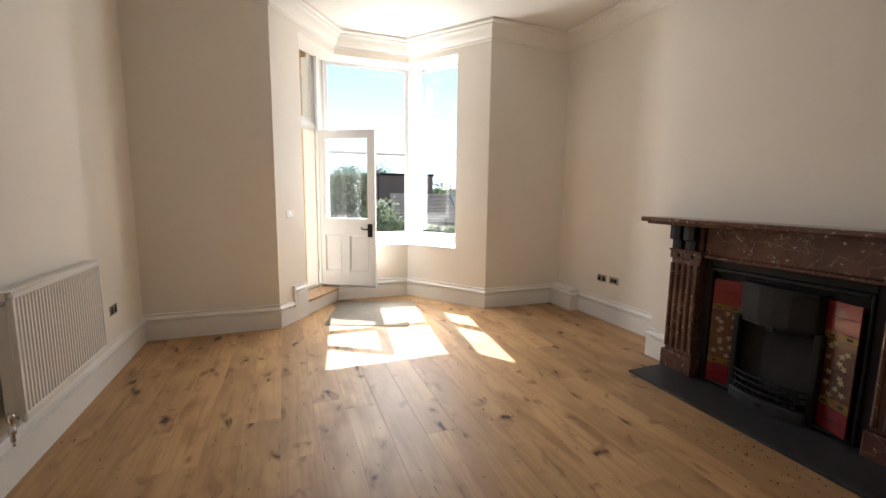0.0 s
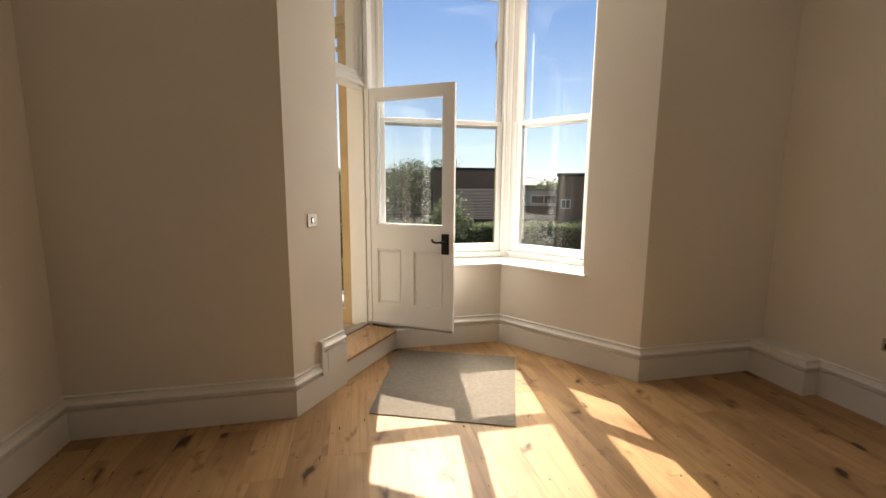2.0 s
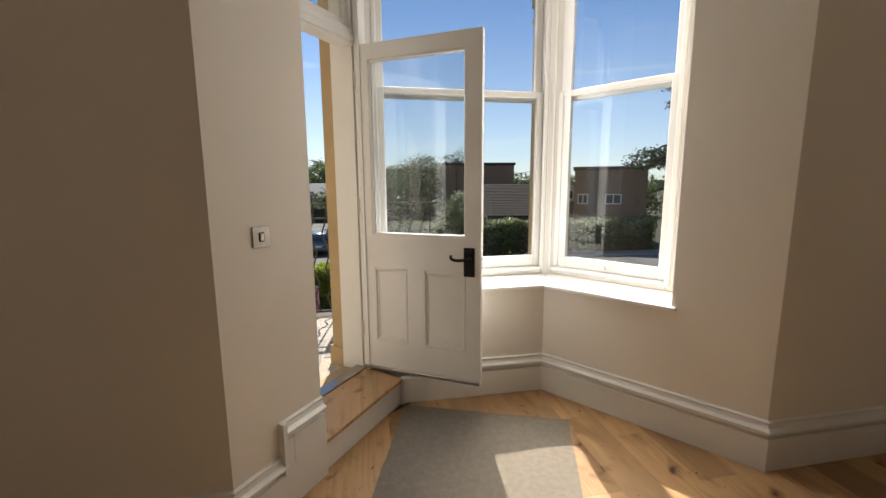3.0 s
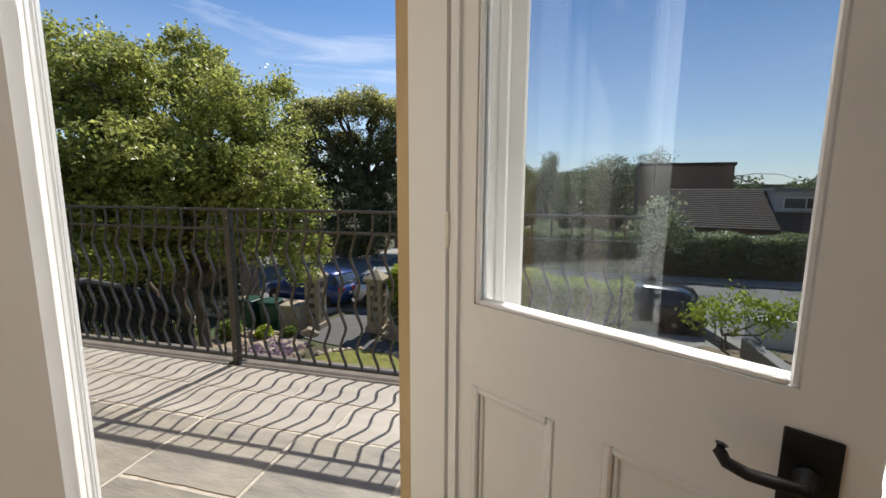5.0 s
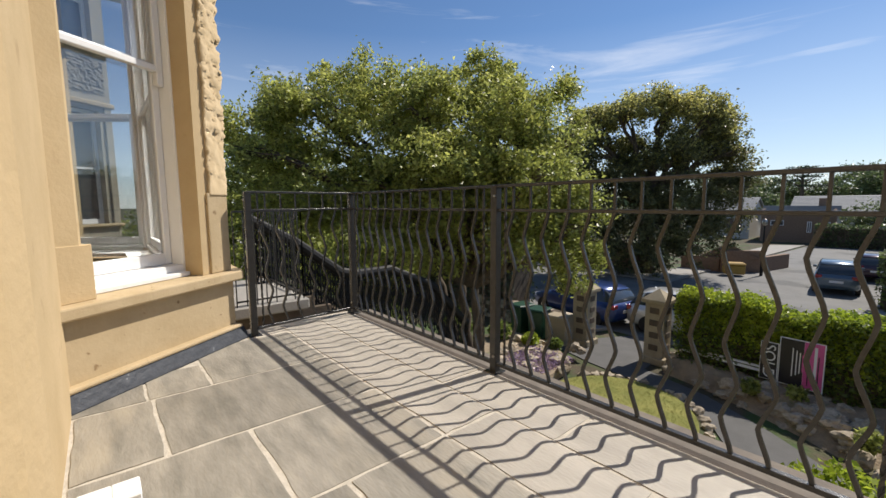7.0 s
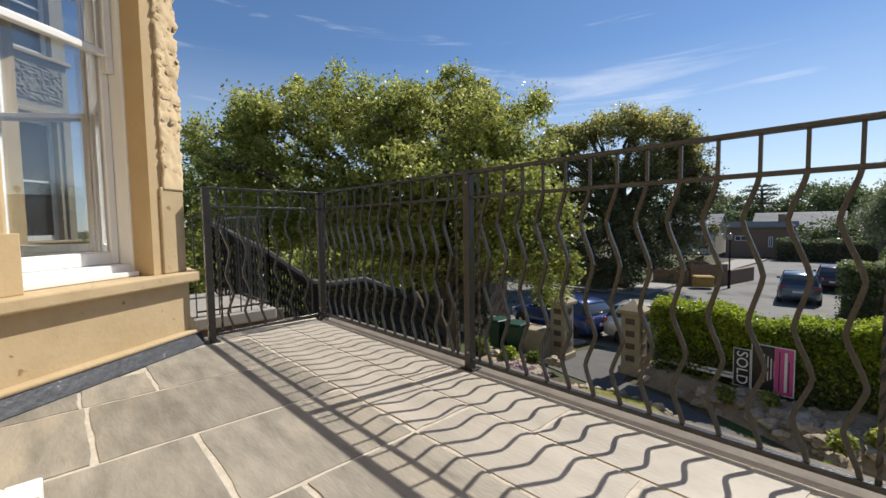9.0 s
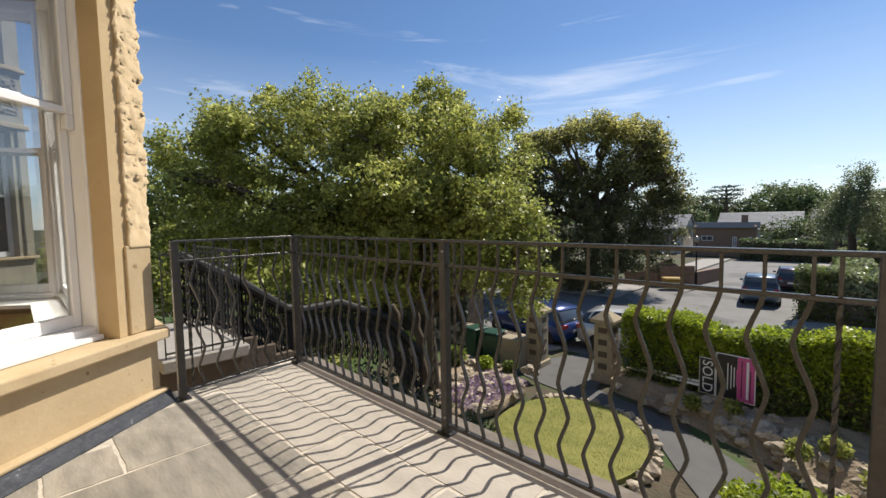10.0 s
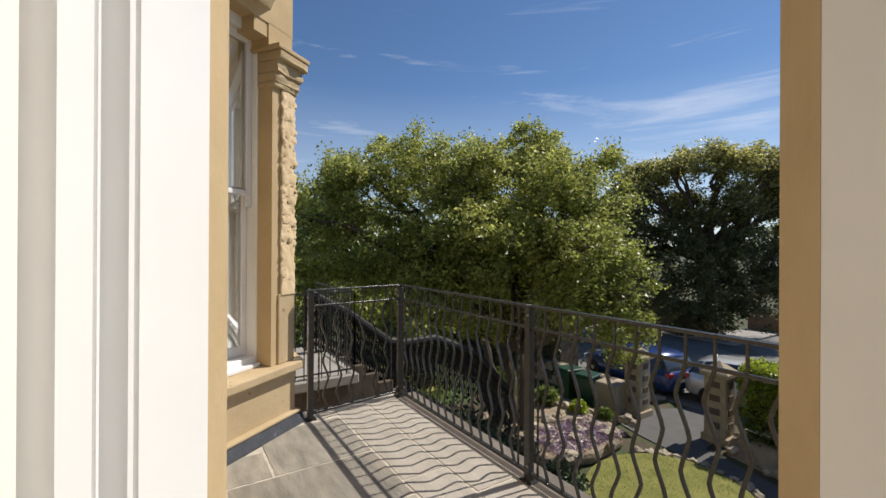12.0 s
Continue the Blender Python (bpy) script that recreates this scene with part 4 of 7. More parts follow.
structure("lead_flashing", bm, LEAD, "dark lead flashing along the foot of the bay", "flashing")
# corner pier with carved face and capital
pier = thing("carved_pier", (0, 0, 0), "carved weathered stone pier with leaf capital", "pier")
tagged(pier, kind="structure")
part("shaft_core", simple(prism, npoly(-0.30, -0.045, -0.40, -0.105), 0.712, 3.15), STONE, pier)
bm = bmesh.new()
for z in range(92):
    z0 = 1.30 + z * 0.02
    poly = npoly(-0.205, -0.034, -0.13, -0.085)
    prism(bm, poly, z0, z0 + 0.02)
bmesh.ops.remove_doubles(bm, verts=bm.verts, dist=0.0005)
bmesh.ops.subdivide_edges(bm, edges=[e for e in bm.edges if e.calc_length() > 0.1], cuts=9, use_grid_fill=True)
for v in bm.verts:
    p = v.co
    w = 0.7 * noise.fractal(p * 14.0, 0.9, 2.0, 4) + 0.5 - 1.5 * abs(noise.noise(p * 24.0)) - 0.5 * max(0.0, noise.noise(p * 60.0))
    k = min(1.0, max(0.0, (p.z - 1.30) * 5)) * min(1.0, max(0.0, (3.15 - p.z) * 6))
    v.co += Vector((UY, UX, 0)) * (0.024 * w * k) + Vector((-UX, UY, 0)) * (0.012 * noise.noise(p * 14.0) * k)
part("carved_face", bm, STONE_L, pier, "deeply weathered vermiculated face", True)
part("plain_base", simple(prism, npoly(-0.23, -0.034, -0.14, -0.088), 0.712, 1.32, 0.008), STONE_L, pier)
bm = bmesh.new()
for k, (z0, z1, g) in enumerate(((3.10, 3.14, 0.012), (3.14, 3.22, 0.02), (3.22, 3.32, 0.045), (3.32, 3.40, 0.075))):
    prism(bm, npoly(-0.31, -0.034 + g, -0.30, -0.085 + g), z0, z1, 0.008)
bmesh.ops.subdivide_edges(bm, edges=bm.edges[:], cuts=3, use_grid_fill=True)
for v in bm.verts:
    if 3.12 < v.co.z < 3.33:
        v.co += Vector((UY, UX, 0.2)) * 0.03 * noise.fractal(v.co * 22.0, 0.9, 2.0, 3)
part("capital", bm, STONE_L, pier, "carved leaf capital", True)
part("abacus", simple(prism, npoly(-0.34, 0.055, -0.36, 0.0), 3.40, 3.44, 0.008), STONE, pier)
structure("near_jamb_next", simple(prism, [nf(-1.60, -0.50), nf(-1.60, -0.09), nf(-1.13, -0.09), nf(-1.095, -0.125), nf(-1.095, -0.42)], 0.712, 7.4), STONE, "stone jamb of the next bay's window", "pier")
structure("near_jamb_stop_next", simple(prism, [nf(-1.60, -0.50), nf(-1.60, -0.086), nf(-1.07, -0.086), nf(-1.06, -0.10), nf(-1.06, -0.42)], 0.711, 1.02, 0.004), STONE, "square foot of the window's stone jamb", "pier")
bm = bmesh.new()
prism(bm, [nf(-1.60, -0.60), nf(-1.60, -0.12), nf(-0.04, -0.12), (NX - 1.6, nf(-0.04, -0.12)[1]), (NX - 1.6, nf(-0.04, -0.60)[1]), nf(-0.2, -0.60)], 3.62, 7.4)
prism(bm, npoly(-0.33, -0.045, -0.42, -0.12), 3.44, 3.63)
prism(bm, npoly(-1.14, -0.95, -0.42, -0.13), 3.50, 3.63)
prism(bm, npoly(-0.48, -0.30, -0.42, -0.13), 3.50, 3.63)
structure("bay_head_next", bm, STONE, "stone head above the next bay's window", "facade")
w0 = nf(-0.26, -0.36)
sash_window("window_3", (w0[0], w0[1], 0), math.degrees(math.atan2(-UY, UX)), 0.89, 0.735, 3.58, 2.20, "white sash window of the neighbouring bay", False, True, SEALED)
bm = bmesh.new()
prism(bm, npoly(-1.12, -0.32, -0.33, -0.20), 0.712, 0.745, 0.006)
structure("window_3_sill", bm, WFRAME, "white timber sill of the next window", "sill")
# far side of the next bay, seen through its panes, and the bay beyond
NC = -4.45


def nmir(poly):
    return [(2 * NC - x, y) for x, y in poly]


structure("bay_wall_next_far", simple(prism, nmir(npoly(-1.60, -0.04, -0.60, -0.075)), ZG, 0.632), STONE, "far stone splay of the next bay", "facade")
structure("pier_next_far", simple(prism, nmir(npoly(-0.32, -0.04, -0.42, -0.09)), 0.712, 3.5), STONE, "far corner pier of the next bay", "pier")
structure("jamb_next_far", simple(prism, nmir(npoly(-1.60, -1.20, -0.50, -0.09)), 0.6, 7.4), STONE, "far jamb of the next bay", "pier")
structure("bay_head_next_far", simple(prism, nmir(npoly(-1.60, -0.04, -0.60, -0.12)), 3.62, 7.4), STONE, "stone head over the far window", "facade")
structure("next_inner_sill", simple(prism, [nf(-1.3, -0.42), nf(-0.25, -0.42), (2 * NC - nf(-0.25, -0.42)[0], nf(-0.25, -0.42)[1]), (2 * NC - nf(-1.3, -0.42)[0], nf(-1.3, -0.42)[1]), (2 * NC - nf(-1.3, -0.75)[0], nf(-1.3, -0.75)[1]), (2 * NC - nf(-0.3, -0.75)[0], nf(-0.3, -0.75)[1]), nf(-0.3, -0.75), nf(-1.3, -0.75)], 0.70, 0.735), GLOSS, "white sill board inside the next bay", "sill")
wf = nf(-0.26, -0.36)
sash_window("window_4", (2 * NC - wf[0] + 0.05, wf[1] + 0.02, 0), 0, 2 * (wf[0] - NC) - 0.1, 0.735, 3.58, 2.20, "white front sash of the next bay", False, False, SEALED)
wl = nf(-1.26, -0.36)
sash_window("window_5", (2 * NC - wl[0], wl[1], 0), math.degrees(math.atan2(UY, UX)), 1.0, 0.735, 3.58, 2.20, "white far sash of the next bay", False, False, SEALED)
TX, TY, TL = -13.78, 6.30, 1.42                     # outer corner of the bay further along and the length of its splay
third = tagged(thing("third_bay", (TX, TY, 0), "stone bay with carved panels further along the terrace", "facade", rz=math.degrees(math.atan2(-UY, UX))), kind="structure")
bm = bmesh.new()
for z0, z1 in ((ZG, 0.74), (3.62, 5.12), (7.6, 8.6)):
    box(bm, 0.0, TL, -2.2, 0, z0, z1)
for x0, x1 in ((0.0, 0.30), (TL - 0.30, TL)):
    for z0, z1 in ((0.74, 3.62), (5.12, 7.6)):
        box(bm, x0, x1, -2.2, 0, z0, z1)
box(bm, 0.30, TL - 0.30, -2.2, -1.2, 0.74, 7.6)
part("wall", bm, WEATHERED, third)
for z0, z1, w in ((0.70, 0.78, 0.10), (3.72, 3.84, 0.09), (5.02, 5.12, 0.10), (7.6, 7.8, 0.1)):
    part("string_course", simple(box, -0.05, TL + 0.05, -0.02, w, z0, z1, 0.02), STONE_L, third, "projecting stone moulding")
for x0, x1 in ((0.02, 0.20), (TL - 0.20, TL - 0.02)):
    part("pilaster", simple(box, x0, x1, -0.01, 0.05, 0.78, 3.72, 0.012), WEATHERED, third)
bm = bmesh.new()
n = 26
grid = [[bm.verts.new((0.14 + (TL - 0.28) * a / n, 0.03 + 0.05 * noise.noise(Vector((a * 0.55, b * 0.55, 1.0))), 4.05 + 0.80 * b / n)) for b in range(n + 1)] for a in range(n + 1)]
for a in range(n):
    for b in range(n):
        bm.faces.new((grid[a][b], grid[a + 1][b], grid[a + 1][b + 1], grid[a][b + 1]))
rim = [e for e in bm.edges if e.is_boundary]
for v in {v for f in bmesh.ops.extrude_edge_only(bm, edges=rim)["geom"] if isinstance(f, bmesh.types.BMVert) for v in (f,)}:
    v.co.y = -0.01
part("carved_panel", bm, ROUGHSTONE, third, "grey worm-carved stone panel")
for z0, z1, meet in ((0.78, 3.62, 2.15), (5.12, 7.6, 6.2)):
    w = bars("window", ring(0.30, TL - 0.30, z0, z1, 0.07, 0.07, 0.12, 0.08) + [(0.37, TL - 0.37, meet, meet + 0.05)], (-0.26, -0.16), third, WFRAME, "white sash window")
    part("pane", simple(box, 0.36, TL - 0.36, -0.24, -0.22, z0 + 0.1, z1 - 0.06), WINDARK, w)
bm = bmesh.new()
prism(bm, [nf(-1.62, -0.62), nf(0.5, -0.62), nf(0.5, -0.66), nf(-1.62, -0.66)], -0.1, 0.70)
structure("next_room_dado", bm, PAINT, "painted wall below the next bay's window inside", "wall")
structure("next_room_back", simple(box, -6.5, -1.5, 2.6, 2.7, -0.2, 3.9), PAINT, "painted back wall of the next room", "wall")
structure("next_room_floor", simple(box, -6.5, -1.48, 2.7, 5.3, -0.3, 0.0), OAK, "wooden floor of the next room", "floor")
structure("next_room_ceiling", simple(box, -6.5, -1.48, 2.7, 6.4, 3.75, 3.9), CEILP, "white ceiling of the next room", "ceiling")

# ---- balcony flags ----
flags = thing("balcony_paving", (0, 0, 0), "grey sandstone flags with pale mortar joints", "paving")
tagged(flags, kind="structure")


def flag(x0, x1, y0, y1, z=0.153, mat=FLAG):
    bm = bmesh.new()
    g = 0.011
    n = 7
    pts = [[(x0 + g + (x1 - x0 - 2 * g) * i / n + random.uniform(-0.005, 0.005), y0 + g + (y1 - y0 - 2 * g) * j / n + random.uniform(-0.005, 0.005)) for j in range(n + 1)] for i in range(n + 1)]
    edge = [pts[i][0] for i in range(n + 1)] + [pts[n][j] for j in range(1, n + 1)] + [pts[i][n] for i in range(n - 1, -1, -1)] + [pts[0][j] for j in range(n - 1, 0, -1)]
    prism(bm, edge, 0.10, z + random.uniform(-0.0015, 0.0015))
    ob = part("flag", bm, mat, flags)
    return ob


def clip_row(y0, y1, xs):
    for a, b in zip(xs, xs[1:]):
        flag(a, b, y0, y1, mat=FLAG_GLARE)


def column(x0, x1, ys):
    for a, b in zip(ys, ys[1:]):
        flag(x0, x1, a, b)


column(-3.20, -2.44, [6.30, 7.02])
column(-2.86, -2.44, [5.60, 5.98, 6.30])
column(-2.44, -1.76, [5.665, 6.00, 7.02])
column(-1.76, -1.11, [5.665, 6.33, 7.02])
column(-1.11, -0.46, [5.665, 6.52, 7.02])
column(-0.46, 0.20, [5.665, 6.22, 7.02])
column(0.20, 0.80, [6.62, 7.02])
column(0.80, 1.38, [6.76, 7.02])
clip_row(7.02, 7.36, [-3.46, -2.86, -1.93, -1.11, -0.30, 0.45, 1.38])
clip_row(7.36, 7.69, [-3.46, -2.45, -1.55, -0.75, 0.10, 0.90, 1.38])
bm = bmesh.new()
box(bm, -3.46, 1.39, 7.695, 7.775, 0.10, 0.147, 0.004)
GUTTER = material("dirty_gutter", (0.085, 0.065, 0.05), 0.9, color2=(0.05, 0.04, 0.032), scale=14, bump=0.5, bump_scale=50)
structure("rail_gutter", bm, GUTTER, "dark strip under the railing", "gutter")
bm = bmesh.new()
box(bm, -3.47, 1.40, 7.777, 7.97, -0.1, 0.138, 0.01)
COPE = material("weathered_coping", (0.21, 0.18, 0.145), 0.9, color2=(0.13, 0.11, 0.09), scale=6, bump=0.4, bump_scale=40)
structure("balcony_coping", bm, COPE, "grey stone coping outside the railing", "coping")

# ---- garden and street ----
EARTH = material("garden_earth", (0.10, 0.075, 0.045), 0.95, color2=(0.05, 0.045, 0.025), scale=1.6, bump=0.8, bump_scale=12, bump_dist=0.05, spots=(0.05, 0.085, 0.02), spot_scale=0.7, spot_lo=0.48, spot_hi=0.6)
SOIL = material("dry_soil", (0.36, 0.28, 0.19), 0.95, color2=(0.22, 0.17, 0.115), scale=2.2, bump=0.9, bump_scale=14, bump_dist=0.05, spots=(0.10, 0.12, 0.04), spot_scale=1.6, spot_lo=0.56, spot_hi=0.68)
GRASS = material("lawn_grass", (0.16, 0.17, 0.03), 0.9, color2=(0.26, 0.25, 0.06), scale=2.0, bump=0.9, bump_scale=60, bump_dist=0.02, spots=(0.30, 0.27, 0.09), spot_scale=3, spot_lo=0.6, spot_hi=0.75)
ASPHALT = material("asphalt", (0.20, 0.195, 0.185), 0.88, color2=(0.15, 0.148, 0.14), scale=0.6, bump=0.5, bump_scale=120, bump_dist=0.01, spots=(0.11, 0.11, 0.105), spot_scale=0.35, spot_lo=0.55, spot_hi=0.62)
TARMAC = material("dark_drive", (0.115, 0.112, 0.108), 0.9, color2=(0.088, 0.086, 0.083), scale=2, bump=0.5, bump_scale=90, bump_dist=0.01)
CONC = material("concrete_path", (0.34, 0.32, 0.29), 0.9, color2=(0.28, 0.265, 0.24), scale=1.5, bump=0.4, bump_scale=40)
ROCK = material("rockery_stone", (0.50, 0.42, 0.31), 0.92, color2=(0.28, 0.23, 0.17), scale=4, bump=0.8, bump_scale=18, rand=0.25, spots=(0.12, 0.12, 0.09), spot_scale=6)
RUBBLE = material("dark_rubble", (0.13, 0.095, 0.065), 0.92, color2=(0.09, 0.07, 0.05), scale=6, bump=0.7, bump_scale=20, rand=0.2)
PILLAR = material("pillar_stone", (0.40, 0.33, 0.22), 0.9, color2=(0.30, 0.25, 0.17), scale=5, bump=0.5, bump_scale=30)
BRICK = material("brown_brick", (0.26, 0.175, 0.12), 0.9, color2=(0.20, 0.13, 0.09), scale=7, bump=0.4, bump_scale=30)
TILE = material("roof_tile", (0.11, 0.088, 0.072), 0.95, color2=(0.075, 0.062, 0.052), scale=5, bump=0.4, bump_scale=25, island=0.12)
SLATER = material("grey_slate", (0.24, 0.25, 0.26), 0.7, color2=(0.19, 0.20, 0.21), scale=3, island=0.1)
RENDER = material("pale_render", (0.55, 0.53, 0.48), 0.85, color2=(0.48, 0.46, 0.42), scale=2)
TIMBER = material("fence_timber", (0.30, 0.20, 0.10), 0.85, color2=(0.20, 0.13, 0.065), scale=5, stretch=(6, 6, 0.6), bump=0.3, bump_scale=40)
BARK = material("bark", (0.13, 0.10, 0.07), 0.95, color2=(0.07, 0.055, 0.04), scale=6, stretch=(1, 1, 0.3), bump=0.9, bump_scale=20, bump_dist=0.03)

structure("ground", simple(box, -900, 900, -700, 1500, ZG - 0.5, ZG), EARTH, "planted garden ground reaching to the distance", "ground")
structure("road", simple(prism, [(-60, 20.0), (60, 20.0), (60, 29.0), (-1.2, 29.0), (-1.5, 62), (-8.4, 62), (-9.4, 36), (-9.6, 31), (-60, 29.0)], ZG, ZG + 0.02), ASPHALT, "sunlit grey asphalt street at the junction", "road")
bm = bmesh.new()
prism(bm, [(-9.6, 31.2), (-60, 29.2), (-60, 30.8), (-11.3, 32.6), (-11.0, 60), (-8.6, 62)], ZG, ZG + 0.12, 0.02)
prism(bm, [(-1.2, 29.1), (60, 29.1), (60, 30.6), (0.3, 30.6), (0.2, 62), (-1.4, 62)], ZG, ZG + 0.12, 0.02)
prism(bm, [(-60, 18.9), (-7.6, 18.9), (-7.2, 20.0), (-60, 20.0)], ZG, ZG + 0.12, 0.02)
prism(bm, [(-4.2, 18.9), (60, 18.9), (60, 20.0), (-4.6, 20.0)], ZG, ZG + 0.12, 0.02)
structure("pavement", bm, CONC, "grey pavement with a raised kerb", "pavement")
structure("driveway", simple(prism, [(-6.3, 20.0), (-5.6, 20.0), (-4.9, 19.0), (-4.7, 17.3), (-3.0, 16.8), (-1.6, 16.0), (0.6, 14.4), (3.0, 11.0), (1.2, 10.4), (-0.6, 13.0), (-1.9, 14.6), (-2.6, 15.6), (-4.2, 16.3), (-6.0, 16.6), (-7.4, 17.0), (-6.9, 18.9)], ZG, ZG + 0.03), TARMAC, "dark tarmac drive curving in from the gate", "driveway")
structure("garden_path", simple(prism, [(-9, 8.6), (4, 8.6), (4, 10.6), (-2.4, 12.7), (-4.6, 12.5), (-9, 12.0)], ZG, ZG + 0.025), CONC, "grey concrete path below the balcony", "path")
bm = bmesh.new()
prism(bm, [(-4.05 + 1.62 * math.cos(a) - 0.35 * math.sin(a), 14.35 + 1.85 * math.sin(a) + 0.25 * math.cos(a)) for a in [k * 2 * math.pi / 40 for k in range(40)]], ZG, ZG + 0.10, 0.03)
structure("lawn", bm, GRASS, "small sunlit oval lawn with stone edging", "lawn")


def blades(name, n, where, h, mat, label, category):
    v, f = [], []
    for i in range(n):
        x, y, z = where()
        a, b = random.uniform(0, 6.28), random.uniform(-0.4, 0.4)
        hh = h * random.uniform(0.5, 1.2)
        k = len(v)
        w = hh * 0.12
        v += [(x - w * math.cos(a), y - w * math.sin(a), z), (x + w * math.cos(a), y + w * math.sin(a), z), (x + b * hh * math.sin(a), y + b * hh * math.cos(a), z + hh)]
        f.append((k, k + 1, k + 2))
    me = bpy.data.meshes.new(name)
    me.from_pydata(v, [], f)
    me.materials.append(mat)
    return tagged(new(name, me), label, category, kind="stuff")


def leafy(name, color, color2, trans=0.35, vary=0.35):
    m = material(name, color, 0.42, color2=color2, scale=0.6, island=vary)
    n, l = m.node_tree.nodes, m.node_tree.links
    b = n["Principled BSDF"]
    src = b.inputs["Base Color"].links[0].from_socket
    tr, mx = n.new("ShaderNodeBsdfTranslucent"), n.new("ShaderNodeMixShader")
    l.new(src, tr.inputs["Color"])
    mx.inputs["Fac"].default_value = trans
    l.new(b.outputs[0], mx.inputs[1])
    l.new(tr.outputs[0], mx.inputs[2])
    l.new(mx.outputs[0], n["Material Output"].inputs["Surface"])
    return m


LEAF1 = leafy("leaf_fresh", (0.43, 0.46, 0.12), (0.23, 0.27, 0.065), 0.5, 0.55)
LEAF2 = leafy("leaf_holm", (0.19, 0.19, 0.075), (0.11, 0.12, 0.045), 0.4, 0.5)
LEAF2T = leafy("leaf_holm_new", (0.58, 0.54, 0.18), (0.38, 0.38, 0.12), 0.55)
# Paler yellow leaf of the garden tree: sunlight on its top put into the colour.
LEAF1_LIT = leafy("leaf_yellow_lit", (0.56, 0.56, 0.165), (0.38, 0.41, 0.11), 0.52, 0.45)
HEDGE = leafy("leaf_hedge", (0.21, 0.27, 0.06), (0.12, 0.165, 0.035), 0.55)
LIME = leafy("leaf_lime", (0.42, 0.48, 0.05), (0.27, 0.36, 0.03), 0.5)
FAR = leafy("leaf_far", (0.17, 0.22, 0.085), (0.10, 0.14, 0.055), 0.4)
PINE = leafy("pine_needles", (0.055, 0.085, 0.04), (0.035, 0.055, 0.025), 0.25)
MAUVE = leafy("mauve_flower", (0.36, 0.26, 0.36), (0.26, 0.18, 0.28), 0.2)
VARIEG = leafy("pale_leaf", (0.42, 0.46, 0.28), (0.17, 0.21, 0.085), 0.35, 0.5)

rng = np.random.default_rng(7)


def leaves(name, cen, size, mat, parent=None, label="", droop=0.0):
    """Many small folded leaves round the given places, in one mesh."""
    n = len(cen)
    d = rng.normal(size=(n, 3))
    d[:, 2] = d[:, 2] * 0.8 - droop
    d /= np.linalg.norm(d, axis=1, keepdims=True)
    e = np.cross(d, rng.normal(size=(n, 3)))
    e /= np.linalg.norm(e, axis=1, keepdims=True) + 1e-9
    nn = np.cross(d, e)
    s = size * rng.uniform(0.6, 1.3, (n, 1))
    mid = cen + nn * s * 0.12
    v = np.stack([cen - d * s * 0.5, mid + e * s * 0.27, cen + d * s * 0.5, mid - e * s * 0.27], 1).reshape(-1, 3)
    me = bpy.data.meshes.new(name)
    me.vertices.add(4 * n)
    me.vertices.foreach_set("co", v.ravel())
    me.loops.add(4 * n)
    me.loops.foreach_set("vertex_index", np.arange(4 * n, dtype=np.int32))
    me.polygons.add(n)
    me.polygons.foreach_set("loop_start", np.arange(0, 4 * n, 4, dtype=np.int32))
    me.update(calc_edges=True)
    me.materials.append(mat)
    ob = new(name, me)
    if parent:
        ob.parent = parent
    return tagged(ob, label)


def clumps(lobes, per, each, spread, lo=0.55, hi=1.08, squash=0.9):
    out = []
    for x, y, z, r in lobes:
        n = int(per * r * r)
        d = rng.normal(size=(n, 3))
        d /= np.linalg.norm(d, axis=1, keepdims=True)
        rad = r * rng.uniform(lo, hi, (n, 1)) * (1 + 0.12 * rng.normal(size=(n, 1)))
        c = np.array((x, y, z)) + d * rad * np.array((1, 1, squash))
        out.append((c[:, None, :] + rng.normal(size=(n, each, 3)) * np.array((1, 1, 0.75)) * spread * rng.uniform(0.5, 1.5, (n, 1, 1))).reshape(-1, 3))
    return np.concatenate(out)


def limb(bm, a, b, r0, r1, wob=0.25, n=6):
    a, b = Vector(a), Vector(b)
    pts = []
    for k in range(n + 1):
        t = k / n
        p = a.lerp(b, t)
        p.z += (b - a).length * 0.10 * math.sin(math.pi * t)
        if 0 < k < n:
            p += Vector((random.uniform(-wob, wob), random.uniform(-wob, wob), random.uniform(-wob, wob) * 0.5))
        pts.append(p)
    tube(bm, pts, r0, 7, r1)
    return pts


